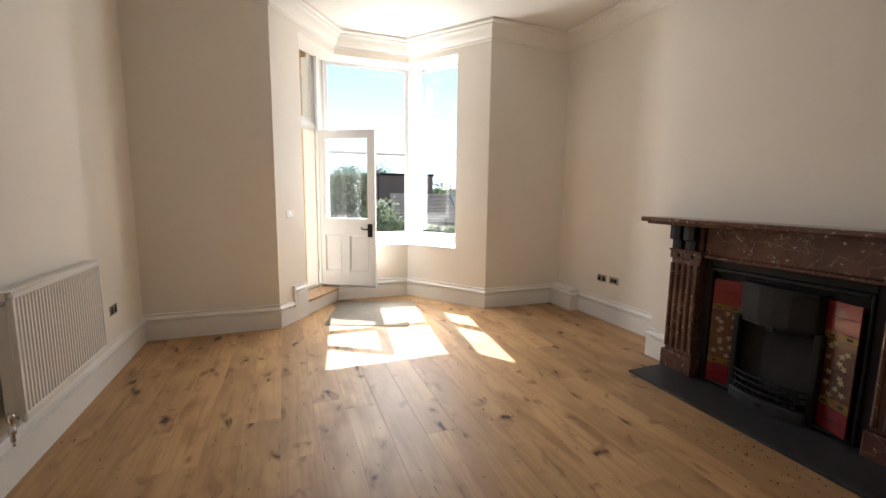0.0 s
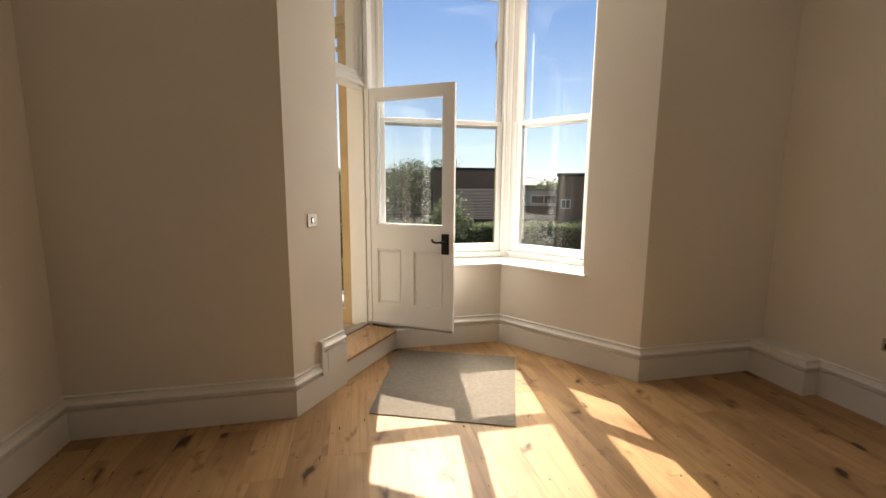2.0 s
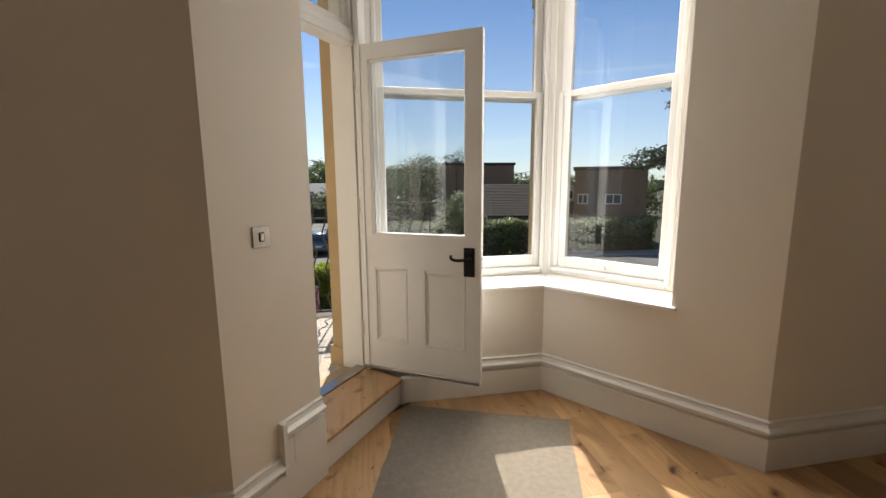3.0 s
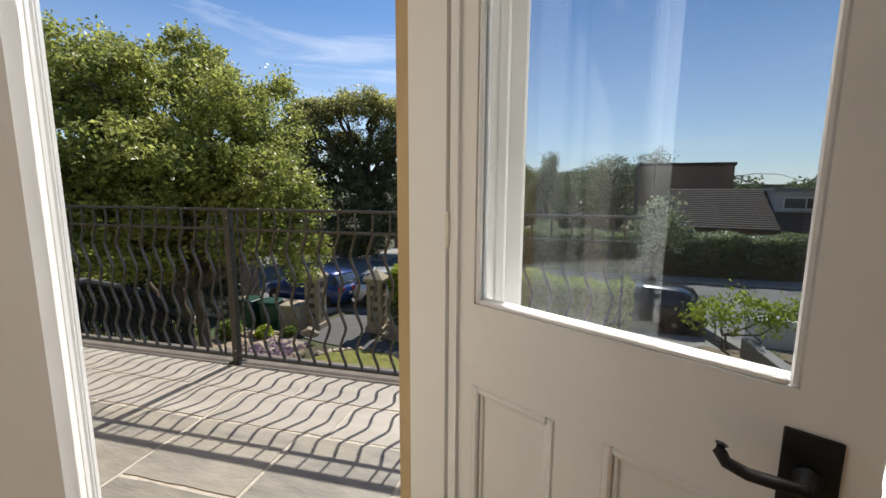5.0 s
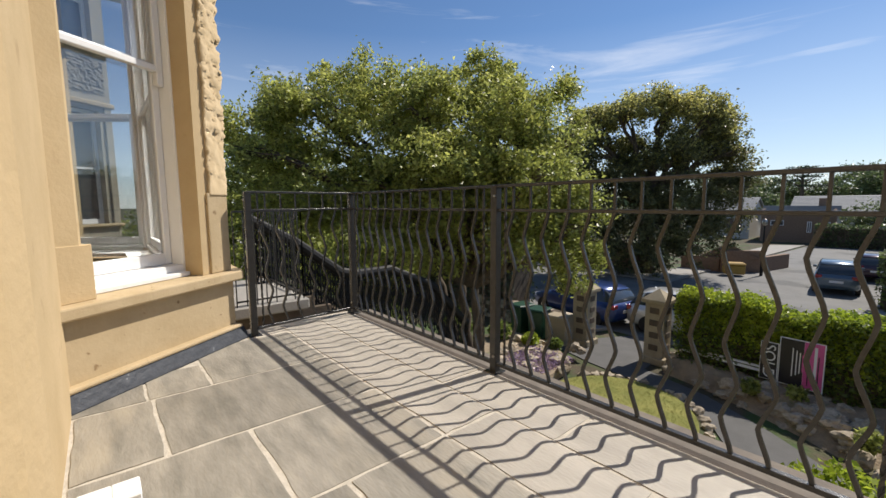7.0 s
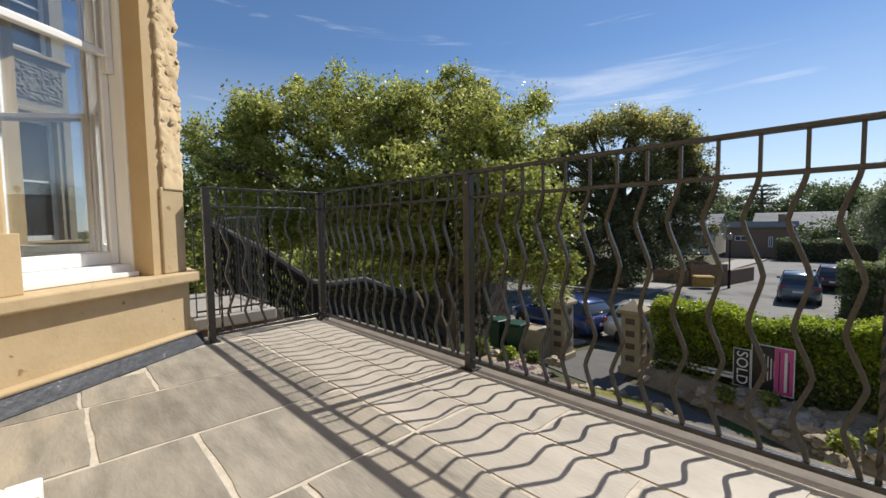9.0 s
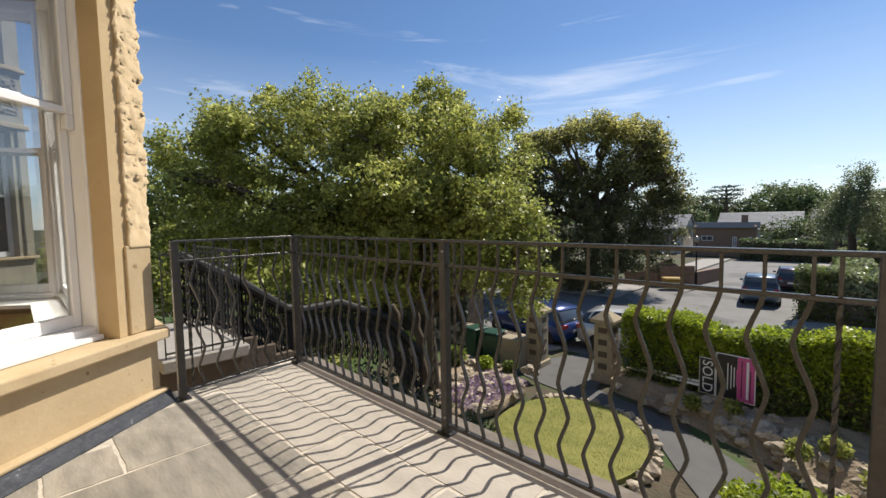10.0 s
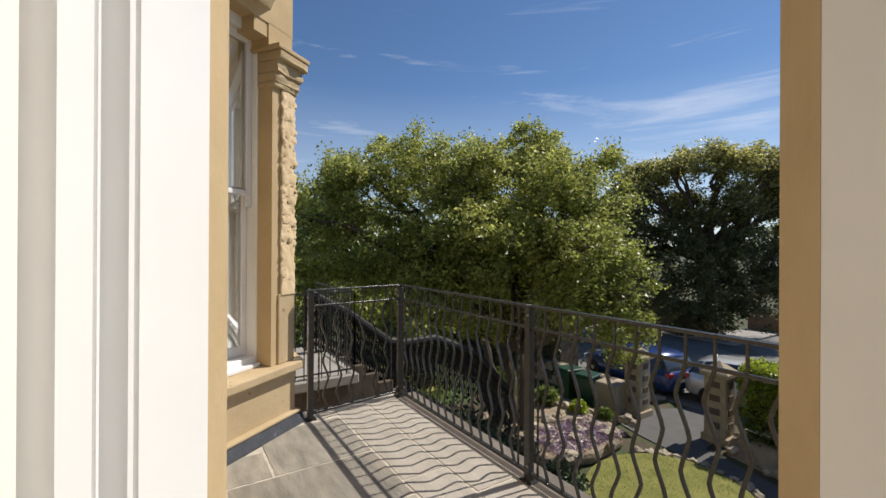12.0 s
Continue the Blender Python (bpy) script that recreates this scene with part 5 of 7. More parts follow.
def tree(name, base, fork, lobes, r, mat, top, label, per, each, leaf, spread, stems=1, share=0.3, lo=0.55, every=1):
    ob = thing(name, (0, 0, 0), label, "tree")
    bm = bmesh.new()
    heads = []
    for s in range(stems):
        o = Vector((random.uniform(-0.35, 0.35), random.uniform(-0.35, 0.35), 0)) if stems > 1 else Vector((0, 0, 0))
        head = Vector(fork) + o * 2.2
        limb(bm, Vector(base) + o, head, r / math.sqrt(stems), r * 0.6 / math.sqrt(stems), 0.08)
        heads.append(head)
    part("trunk", bm, BARK, ob, "", True)
    bm = bmesh.new()
    for k, (x, y, z, lr) in enumerate(lobes):
        if k % every:
            continue
        pts = limb(bm, heads[k % stems], (x, y, z), r * 0.38, r * 0.08, 0.3)
        for q in range(4):
            d = Vector((random.uniform(-1, 1), random.uniform(-1, 1), random.uniform(-0.3, 1))).normalized()
            limb(bm, pts[3 + q % 3], Vector((x, y, z)) + d * lr * 0.8, r * 0.14, r * 0.03, 0.15, 4)
    part("branchwork", bm, BARK, ob, "", True)
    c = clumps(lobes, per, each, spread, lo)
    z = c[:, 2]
    # Paler leaves increase with height: painted sunlit tops, and the oak's young tips.
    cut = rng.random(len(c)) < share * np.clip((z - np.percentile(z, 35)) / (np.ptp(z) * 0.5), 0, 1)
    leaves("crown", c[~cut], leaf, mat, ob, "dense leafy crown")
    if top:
        leaves("young_lit_tops", c[cut] + np.array((0, 0, 0.05)), leaf, top, ob, "paler leaves for young growth and lit tops")
    return ob


def lobelets(lobes, n, k, seed):
    """Smaller tufts standing out of the upper side of each lobe, so that the outline breaks up."""
    pick = random.Random(seed)
    out = []
    for x, y, z, r in lobes:
        for q in range(n):
            a, e = pick.uniform(0, 2 * math.pi), pick.uniform(-0.2, 1.2)
            out.append((x + r * math.cos(a) * math.cos(e), y + r * math.sin(a) * math.cos(e), z + 0.92 * r * math.sin(e), r * k * pick.uniform(0.7, 1.3)))
    return out


T1 = [(-5.3, 13.6, 1.5, 0.75), (-6.0, 12.9, 1.5, 0.9), (-7.0, 12.2, 1.9, 0.95), (-6.4, 15.2, 3.3, 0.9), (-10.86, 8.9, 1.7, 0.95), (-11.6, 9.6, 3.0, 1.1), (-11.3, 10.5, 3.5, 1.25), (-10.6, 11.9, 4.1, 1.4), (-9.6, 12.8, 3.9, 1.4), (-8.8, 14.2, 4.3, 1.15), (-7.9, 15.1, 3.9, 1.35), (-9.3, 11.6, 2.4, 1.55), (-8.1, 12.7, 2.4, 1.55),
      (-6.9, 13.9, 2.4, 1.4), (-6.1, 14.6, 2.0, 1.0), (-5.5, 14.4, 1.0, 0.75), (-6.2, 13.8, 0.9, 0.95), (-9.95, 10.3, 1.8, 1.2), (-7.3, 12.8, 1.1, 1.05), (-8.5, 11.7, 0.9, 1.05),
      (-5.4, 14.0, 0.2, 0.7), (-5.9, 13.2, 0.35, 0.8), (-5.25, 14.6, -0.35, 0.55), (-9.6, 11.0, 0.7, 1.15), (-7.8, 12.5, 0.2, 1.0), (-10.7, 9.7, 0.8, 1.0)]
tree("garden_tree", (-8.1, 13.7, ZG - 0.05), (-8.2, 13.2, -0.9), T1 + lobelets(T1, 5, 0.36, 3), 0.34, LEAF1, LEAF1_LIT, "broad light green garden tree with several stems", 34, 84, 0.108, 0.14, stems=4, share=0.6, lo=0.58, every=6)
# evergreen oak: a thin domed shell of tufts on open limbs above a dark hanging skirt
pick = random.Random(21)
T2 = [(-14.9, 30.4, 1.6, 1.9), (-12.2, 31.6, 1.2, 2.0), (-10.1, 33.5, 1.2, 2.0), (-8.5, 35.1, 0.9, 1.5), (-14.0, 29.8, -0.8, 2.1), (-11.6, 31.9, -1.0, 2.4), (-9.5, 34.0, -0.9, 2.0), (-16.0, 29.6, 3.6, 1.6), (-8.0, 36.6, 2.6, 1.2)]
for k in range(58):
    a = math.pi * (k + 0.5) / 58
    s = -math.cos(a) * 5.3 + pick.uniform(-0.3, 0.3)
    d = pick.uniform(-1.6, 1.6)
    z = 3.0 + 4.7 * math.sin(a) ** 0.62 - 0.35 * abs(d) - (pick.uniform(0.9, 2.6) if k % 4 == 0 else pick.uniform(0, 0.5))
    T2.append((-12.0 + 0.73 * s - 0.68 * d, 33.1 + 0.68 * s + 0.73 * d, z, pick.uniform(0.65, 1.05)))
    if k % 2:
        q = pick.uniform(0.35, 0.8)
        T2.append((-12.0 + 0.73 * s * q - 0.68 * d, 33.1 + 0.68 * s * q + 0.73 * d, 1.6 + (z - 1.6) * q, pick.uniform(0.5, 0.8)))
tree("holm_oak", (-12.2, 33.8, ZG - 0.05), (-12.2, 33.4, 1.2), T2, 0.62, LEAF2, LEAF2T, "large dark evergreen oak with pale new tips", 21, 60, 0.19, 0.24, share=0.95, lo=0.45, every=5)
tree("far_left_tree", (-22, 12.5, ZG - 0.05), (-22, 12.5, 0), [(-21.5, 11.5, 3.0, 1.9), (-22.5, 13.5, 3.6, 2.0), (-20.5, 13.0, 1.6, 1.9), (-23, 10.5, 1.5, 2.0), (-20.0, 15.5, 2.0, 2.2), (-18.5, 18.0, 1.5, 2.4), (-20, 11, -0.6, 2.2), (-17, 13.5, -1.0, 2.0), (-23, 9, -0.4, 2.5), (-16, 16.2, -1.0, 1.9)], 0.35, LEAF1, None, "fresh green tree behind the garden", 24, 26, 0.26, 0.25)
tree("street_tree", (-19, 24.5, ZG - 0.05), (-19, 24.5, 0), [(-18.5, 23.5, 2.8, 2.2), (-20.5, 25.5, 3.2, 2.4), (-17.0, 26.5, 1.6, 2.3), (-22, 22, 1.0, 2.4), (-19.0, 22.0, -0.6, 2.2), (-16.0, 27.5, -0.6, 2.2)], 0.35, FAR, None, "dark tree beyond the street wall", 20, 28, 0.28, 0.28)


def hedge(name, p0, p1, width, z0, z1, mat, top, label, n, size, topn):
    p0, p1 = Vector(p0), Vector(p1)
    d = (p1 - p0)
    L = d.length
    d.normalize()
    nrm = Vector((-d.y, d.x))
    ob = thing(name, (0, 0, 0), label, "hedge")
    bm = bmesh.new()
    k = 0.16
    prism(bm, [tuple(p0 + nrm * (-width / 2 + k) + d * k), tuple(p1 + nrm * (-width / 2 + k) - d * k), tuple(p1 + nrm * (width / 2 - k) - d * k), tuple(p0 + nrm * (width / 2 - k) + d * k)], z0, z1 - 0.2)
    part("woody_core", bm, BARK, ob)
    t = rng.random(n) * L
    side = rng.random(n)
    w = np.where(side < 0.42, -width / 2, np.where(side < 0.6, width / 2, rng.uniform(-width / 2, width / 2, n)))
    hz = np.where(side < 0.6, rng.uniform(z0, z1, n), z1)
    wav = 0.12 * np.sin(t * 1.7) + 0.07 * np.sin(t * 4.1 + 1)
    w = w * (1 + 0.15 * np.sin(t * 2.3)) + rng.normal(0, 0.07, n)
    c = np.stack([p0.x + d.x * t + nrm.x * w, p0.y + d.y * t + nrm.y * w, hz + np.where(side >= 0.6, wav, 0) + rng.normal(0, 0.06, n)], 1)
    leaves("foliage", c, size, mat, ob)
    if top:
        t = rng.random(topn) * L
        w = rng.uniform(-width / 2, width / 2, topn)
        # Paler leaves on the face paint its lit highlights; the top has young growth too.
        face = rng.random(topn) < 0.4
        w = np.where(face, -width / 2 - rng.random(topn) * 0.1, w)
        drop = np.where(face, np.abs(rng.normal(0, 0.55, topn)), 0)
        c = np.stack([p0.x + d.x * t + nrm.x * w, p0.y + d.y * t + nrm.y * w, z1 - drop + 0.12 * np.sin(t * 1.7) + 0.07 * np.sin(t * 4.1 + 1) + rng.normal(0.03, 0.07, topn)], 1)
        leaves("young_lit_leaves", c, size, top, ob, "paler young leaves and lit highlights")
    return ob


hedge("garden_hedge", (-4.2, 18.35), (3.4, 18.5), 0.95, ZG, -1.42, HEDGE, LIME, "clipped green hedge with lime new growth", 24000, 0.10, 30000)
hedge("front_hedge", (-32, 18.6), (-10.2, 18.8), 1.4, ZG, -0.7, PINE, None, "dark shrub hedge along the front garden", 18000, 0.16, 0)
hedge("street_hedge", (-1.25, 31.8), (22, 31.8), 2.2, ZG, -1.18, HEDGE, VARIEG, "thick dark hedge across the street", 20000, 0.17, 20000)
hedge("corner_hedge", (0.9, 32.5), (0.9, 58), 1.6, ZG, -1.7, HEDGE, VARIEG, "pale-topped hedge along the side street", 9000, 0.2, 9000)
hedge("far_hedge", (-8, 63), (14, 63), 1.8, ZG, -1.3, FAR, None, "clipped hedge in front of the far houses", 9000, 0.26, 0)

# rocks
ROCKS = []
for k in range(5):
    bm = bmesh.new()
    bmesh.ops.create_icosphere(bm, subdivisions=2, radius=0.5)
    for v in bm.verts:
        v.co *= 1 + 0.65 * noise.noise(v.co * 2.9 + Vector((k * 7, 0, 0)))
        v.co.z *= 0.7
    bmesh.ops.recalc_face_normals(bm, faces=bm.faces)
    me = bpy.data.meshes.new("rock")
    bm.to_mesh(me)
    bm.free()
    me.materials.append(ROCK)
    ROCKS.append(me)


def rock(x, y, z, s, group, label="rough tan rockery stone"):
    ob = new("rock", random.choice(ROCKS))
    ob.matrix_world = pose(x, y, z + 0.2 * s, random.uniform(-15, 15), random.uniform(-15, 15), random.uniform(0, 360)) @ Matrix.Diagonal((s, s * random.uniform(0.7, 1.2), s * random.uniform(0.7, 1.1), 1))
    return tagged(ob, label, "rock", group)


for k in range(26):
    a = -1.9 + k * 0.17
    rock(-4.05 + 1.8 * math.cos(a) - 0.35 * math.sin(a), 14.35 + 2.02 * math.sin(a) + 0.25 * math.cos(a), ZG, random.uniform(0.18, 0.34), "lawn edging stones", "tan stone edging the lawn")
FRONT = [(-4.3, 17.5), (-2.9, 17.1), (-1.2, 16.3), (1.2, 14.9), (6, 13.5), (9.6, 13.0)]


def front(x):
    return float(np.interp(x, [p[0] for p in FRONT], [p[1] for p in FRONT]))


bm = bmesh.new()
grid = []
for a in range(90):
    x = -4.3 + a * 13.9 / 89
    row = []
    for b in range(17):
        t = b / 16
        y = front(x) + (18.3 - front(x)) * t
        z = 0.38 * min(1.0, t * 3.0) + 0.16 * noise.fractal(Vector((x * 1.1, y * 1.1, 2)), 0.9, 2.0, 4) * min(1, t * 8)
        row.append(bm.verts.new((x, y, ZG + max(z, 0.004) if b else ZG)))
    grid.append(row)
for a in range(89):
    for b in range(16):
        bm.faces.new((grid[a][b], grid[a + 1][b], grid[a + 1][b + 1], grid[a][b + 1]))
structure("rockery_bank", bm, SOIL, "rough dry earth bank below the hedge", "bank")
for k in range(150):
    x = -4.2 + random.random() * 8.6
    t = random.random() ** 1.8
    rock(x, front(x) + 0.06 + t * 1.5, ZG + 0.30 * min(1, t * 4.0) - 0.03, random.uniform(0.14, 0.46) * (1 - 0.3 * t), "rockery stones under the hedge")
structure("flower_bank", simple(prism, [(-9.3, 13.2), (-6.2, 13.0), (-5.75, 14.2), (-5.9, 15.6), (-7.2, 16.6), (-9.0, 16.6)], ZG, ZG + 0.32, 0.12), SOIL, "raised flower bed edged with stones", "bank")
for k in range(55):
    a = random.random()
    x, y = (-5.9 - 2.2 * a + random.uniform(-0.3, 0.3), 13.4 + 3.2 * random.random())
    rock(x, y, ZG + 0.26, random.uniform(0.12, 0.42), "flower bed stones")
leaves("mauve_flowers", np.stack([rng.uniform(-7.3, -5.9, 3500), rng.uniform(13.3, 15.7, 3500), ZG + 0.36 + rng.normal(0, 0.05, 3500)], 1), 0.075, MAUVE)
tagged(bpy.data.objects["mauve_flowers"], "low mauve ground-cover flowers on the bank", "flowers", kind="stuff")


def shrub(x, y, z, r, mat, label, n=1500, size=0.12, h=1.0):
    d = rng.normal(size=(n, 3))
    d /= np.linalg.norm(d, axis=1, keepdims=True)
    c = np.array((x, y, z + r * h)) + d * r * rng.uniform(0.45, 1.1, (n, 1)) * np.array((1, 1, h))
    ob = leaves("shrub", c, size, mat)
    return tagged(ob, label, "shrub")


for x, y, r, mt in ((-7.6, 15.9, 0.24, LIME), (-6.9, 16.2, 0.2, HEDGE), (-8.6, 15.6, 0.35, HEDGE), (-9.4, 14.6, 0.6, HEDGE), (-10.5, 12.6, 0.7, HEDGE)):
    shrub(x, y, ZG + 0.2, r, mt, "leafy plant in the flower bed", 700, 0.14)
# Filler shrubs in the dark needle colour, which paints the shade below the balcony.
for x, y, r in ((-7.6, 9.6, 0.7), (-6.6, 10.4, 0.75), (-5.6, 9.7, 0.6), (-5.0, 10.8, 0.65), (-4.3, 10.0, 0.5), (-6.0, 11.6, 0.7), (-7.4, 11.4, 0.8), (-4.9, 12.0, 0.5)):
    shrub(x, y, ZG + 0.05, r, PINE, "leafy shrub below the balcony, darkened for the shade there", 1500, 0.11)
for x, y, r in ((-0.75, 13.5, 0.30), (-0.35, 13.9, 0.34), (0.1, 13.6, 0.36), (0.45, 14.1, 0.3)):
    shrub(x, y, ZG + 0.03, r, LIME, "bright green leafy plant beside the drive", 420, 0.12, 1.3)
for x, y, r in ((-0.2, 15.9, 0.2), (0.9, 15.5, 0.26), (-2.2, 17.0, 0.18), (0.3, 16.4, 0.22), (1.5, 15.9, 0.24), (2.8, 15.6, 0.34), (-1.4, 17.2, 0.2)):
    shrub(x, y, ZG + 0.32, r, LEAF1, "fresh green plant on the rockery", 260, 0.13)
blades("lawn_blades", 16000, lambda: (lambda a, q: (-4.05 + q * (1.6 * math.cos(a) - 0.35 * math.sin(a)), 14.35 + q * (1.83 * math.sin(a) + 0.25 * math.cos(a)), ZG + 0.09))(random.uniform(0, 6.283), math.sqrt(random.random())), 0.038, GRASS, "short lawn grass", "grass")

# ---- gate pillars, walls, sign, bins ----


def gate_pillar(x, y, h):
    ob = thing("gate_pillar", (x, y, ZG), "squared stone gate pillar with pyramid cap", "pillar", "gate pillars")
    bm = bmesh.new()
    box(bm, -0.27, 0.27, -0.27, 0.27, 0, h - 0.30, 0.02)
    box(bm, -0.33, 0.33, -0.33, 0.33, 0, 0.22, 0.02)
    part("shaft", bm, PILLAR, ob)
    for z in np.arange(0.42, h - 0.55, 0.36):
        for sx, sy in ((0, -1), (1, 0)):
            bm = bmesh.new()
            box(bm, -0.13, 0.13, -0.02, 0.02, z, z + 0.17, 0.012, m=pose(sx * 0.272, sy * 0.272, 0, 0, 0, 90 if sx else 0))
            part("dark_block", bm, RUBBLE, ob, "dark rubble block let into the pillar")
    bm = bmesh.new()
    box(bm, -0.36, 0.36, -0.36, 0.36, h - 0.32, h - 0.20, 0.02)
    v = [bm.verts.new((a, b, h - 0.201)) for a, b in ((-0.34, -0.34), (0.34, -0.34), (0.34, 0.34), (-0.34, 0.34))] + [bm.verts.new((0, 0, h + 0.08))]
    for k in range(4):
        bm.faces.new((v[k], v[(k + 1) % 4], v[4]))
    bm.faces.new(v[3::-1])
    part("cap", bm, PILLAR, ob, "pale pyramid cap")
    return ob


gate_pillar(-7.0, 17.95, 2.12)
gate_pillar(-4.75, 18.15, 2.12)
wall = tagged(thing("garden_wall", (0, 0, 0), "low dry-stone garden wall beside the gate", "wall"), kind="structure")
for k in range(90):
    x, z = -7.5 - (k % 18) * 0.26 + random.uniform(-0.05, 0.05), ZG + (k // 18) * 0.17
    bm = bmesh.new()
    box(bm, x - 0.13, x + 0.13, 18.0 + random.uniform(-0.05, 0), 18.35, z, z + 0.165, 0.025)
    part("stone", bm, RUBBLE if random.random() < 0.5 else ROCK, wall)

GREENB = material("green_plastic", (0.012, 0.05, 0.028), 0.4, color2=(0.016, 0.06, 0.034), scale=4)
TANB = material("tan_box", (0.33, 0.27, 0.18), 0.7, color2=(0.28, 0.23, 0.15), scale=4)


def wheelie_bin(x, y, rz):
    ob = thing("wheelie_bin", (x, y, ZG + 0.03), "dark green wheeled rubbish bin by the gate", "bin", "rubbish bins", rz)
    bm = bmesh.new()
    box(bm, -0.29, 0.29, -0.33, 0.33, 0.04, 1.0, 0.03)
    for v in bm.verts:
        if v.co.z < 0.3:
            v.co.x *= 0.82
            v.co.y *= 0.82
    part("body", bm, GREENB, ob)
    bm = bmesh.new()
    box(bm, -0.32, 0.32, -0.37, 0.36, 1.0, 1.07, 0.03)
    part("lid", bm, GREENB, ob)
    for sx in (-1, 1):
        bm = bmesh.new()
        lathe(bm, [(0.02, -0.03), (0.1, -0.03), (0.1, 0.03), (0.02, 0.03)], 0, 0, 14, pose(sx * 0.27, 0.28, 0.1, 0, 90, 0))
        part("wheel", bm, BLACK, ob)
    return ob


wheelie_bin(-8.3, 17.25, 10)
wheelie_bin(-9.1, 17.3, -8)
bm = bmesh.new()
box(bm, -0.4, 0.35, -0.3, 0.3, 0, 0.95, 0.03)
ob = finish("storage_box", bm, TANB)
ob.matrix_world = pose(-7.55, 17.4, ZG + 0.03, 0, 0, 6)
tagged(ob, "tan box standing against the gate pillar", "box")

# fallen agent's board
SIGNK = material("sign_black", (0.015, 0.013, 0.018), 0.35, color2=(0.02, 0.018, 0.022))
SIGNP = material("sign_pink", (0.62, 0.10, 0.30), 0.4, color2=(0.56, 0.085, 0.27))
SIGNW = material("sign_white", (0.8, 0.8, 0.8), 0.4, color2=(0.76, 0.76, 0.76))
sign = thing("sale_board", (-1.65, 17.75, -2.42), "black and pink sale board lying sideways on the hedge", "sign", rz=-4)
part("board", simple(box, -0.22, 0.58, -0.012, 0.012, -0.55, 0.55, 0.003), SIGNW, sign, "white-edged board")
part("dark_field", simple(box, -0.20, 0.22, -0.016, -0.0125, -0.53, 0.53), SIGNK, sign, "black field")
part("pink_field", simple(box, 0.224, 0.56, -0.0165, -0.0125, -0.53, 0.53), SIGNP, sign, "pink field")
for k, x in enumerate((0.02, 0.09, 0.15, 0.20)):
    part("text_bar", simple(box, x, x + 0.02, -0.0195, -0.0168, -0.32 + 0.05 * k, 0.34 - 0.04 * k), SIGNW if k < 3 else SIGNP, sign)
for k, x in enumerate((0.30, 0.40, 0.47)):
    part("logo_bar", simple(box, x, x + (0.05 if k == 1 else 0.02), -0.0195, -0.0168, -0.45, 0.45 - 0.2 * (k == 2)), SIGNW if k == 1 else SIGNK, sign)
slip = part("sold_slip", simple(box, -0.58, -0.23, -0.014, 0.010, -0.55, 0.36, 0.003), SIGNW, sign, "black slip reading SOLD")
part("slip_field", simple(box, -0.565, -0.245, -0.0175, -0.0145, -0.535, 0.345), SIGNK, slip)
cu = bpy.data.curves.new("sold", "FONT")
cu.body, cu.size, cu.align_x, cu.align_y, cu.extrude = "SOLD", 0.32, "CENTER", "CENTER", 0.002
tmp = new("sold_text", cu)
deps = bpy.context.evaluated_depsgraph_get()
tm = bpy.data.meshes.new_from_object(tmp.evaluated_get(deps))
bpy.data.objects.remove(tmp)
tm.materials.clear()
tm.materials.append(SIGNW)
tx = new("lettering", tm)
tx.parent = slip
tx.matrix_local = pose(-0.405, -0.020, -0.095, 90, 90, 0)
tagged(tx, "white letters SOLD")
bm = bmesh.new()
box(bm, -2.35, -0.58, 0.0, 0.05, -0.42, -0.36, 0.004)
box(bm, -2.0, -0.58, 0.02, 0.07, -0.33, -0.28, 0.004)
part("post", bm, SIGNW, sign, "white timber post")

# ---- cars ----


def loft(bm, stations):
    """Rings of (x, [(y, z), ...]) mirrored across y."""
    rings = []
    for x, half in stations:
        pts = half + [(-y, z) for y, z in half[::-1]]
        rings.append([bm.verts.new((x, y, z)) for y, z in pts])
    n = len(rings[0])
    for u, v in zip(rings, rings[1:]):
        for j in range(n):
            bm.faces.new((u[j], u[(j + 1) % n], v[(j + 1) % n], v[j]))
    bm.faces.new(rings[0][::-1])
    bm.faces.new(rings[-1])


def car_paint(name, c):
    return material(name, c, 0.28, 0.3, color2=tuple(k * 0.92 for k in c), scale=2, coat=0.8)


LAMPR = material("tail_lamp", (0.35, 0.01, 0.01), 0.15, color2=(0.28, 0.01, 0.01), coat=0.5)
LAMPW = material("head_lamp", (0.7, 0.7, 0.72), 0.1, 0.4, color2=(0.6, 0.6, 0.62), coat=0.5)
RUBBER = material("tyre", (0.02, 0.02, 0.02), 0.85, color2=(0.03, 0.03, 0.03), scale=8)


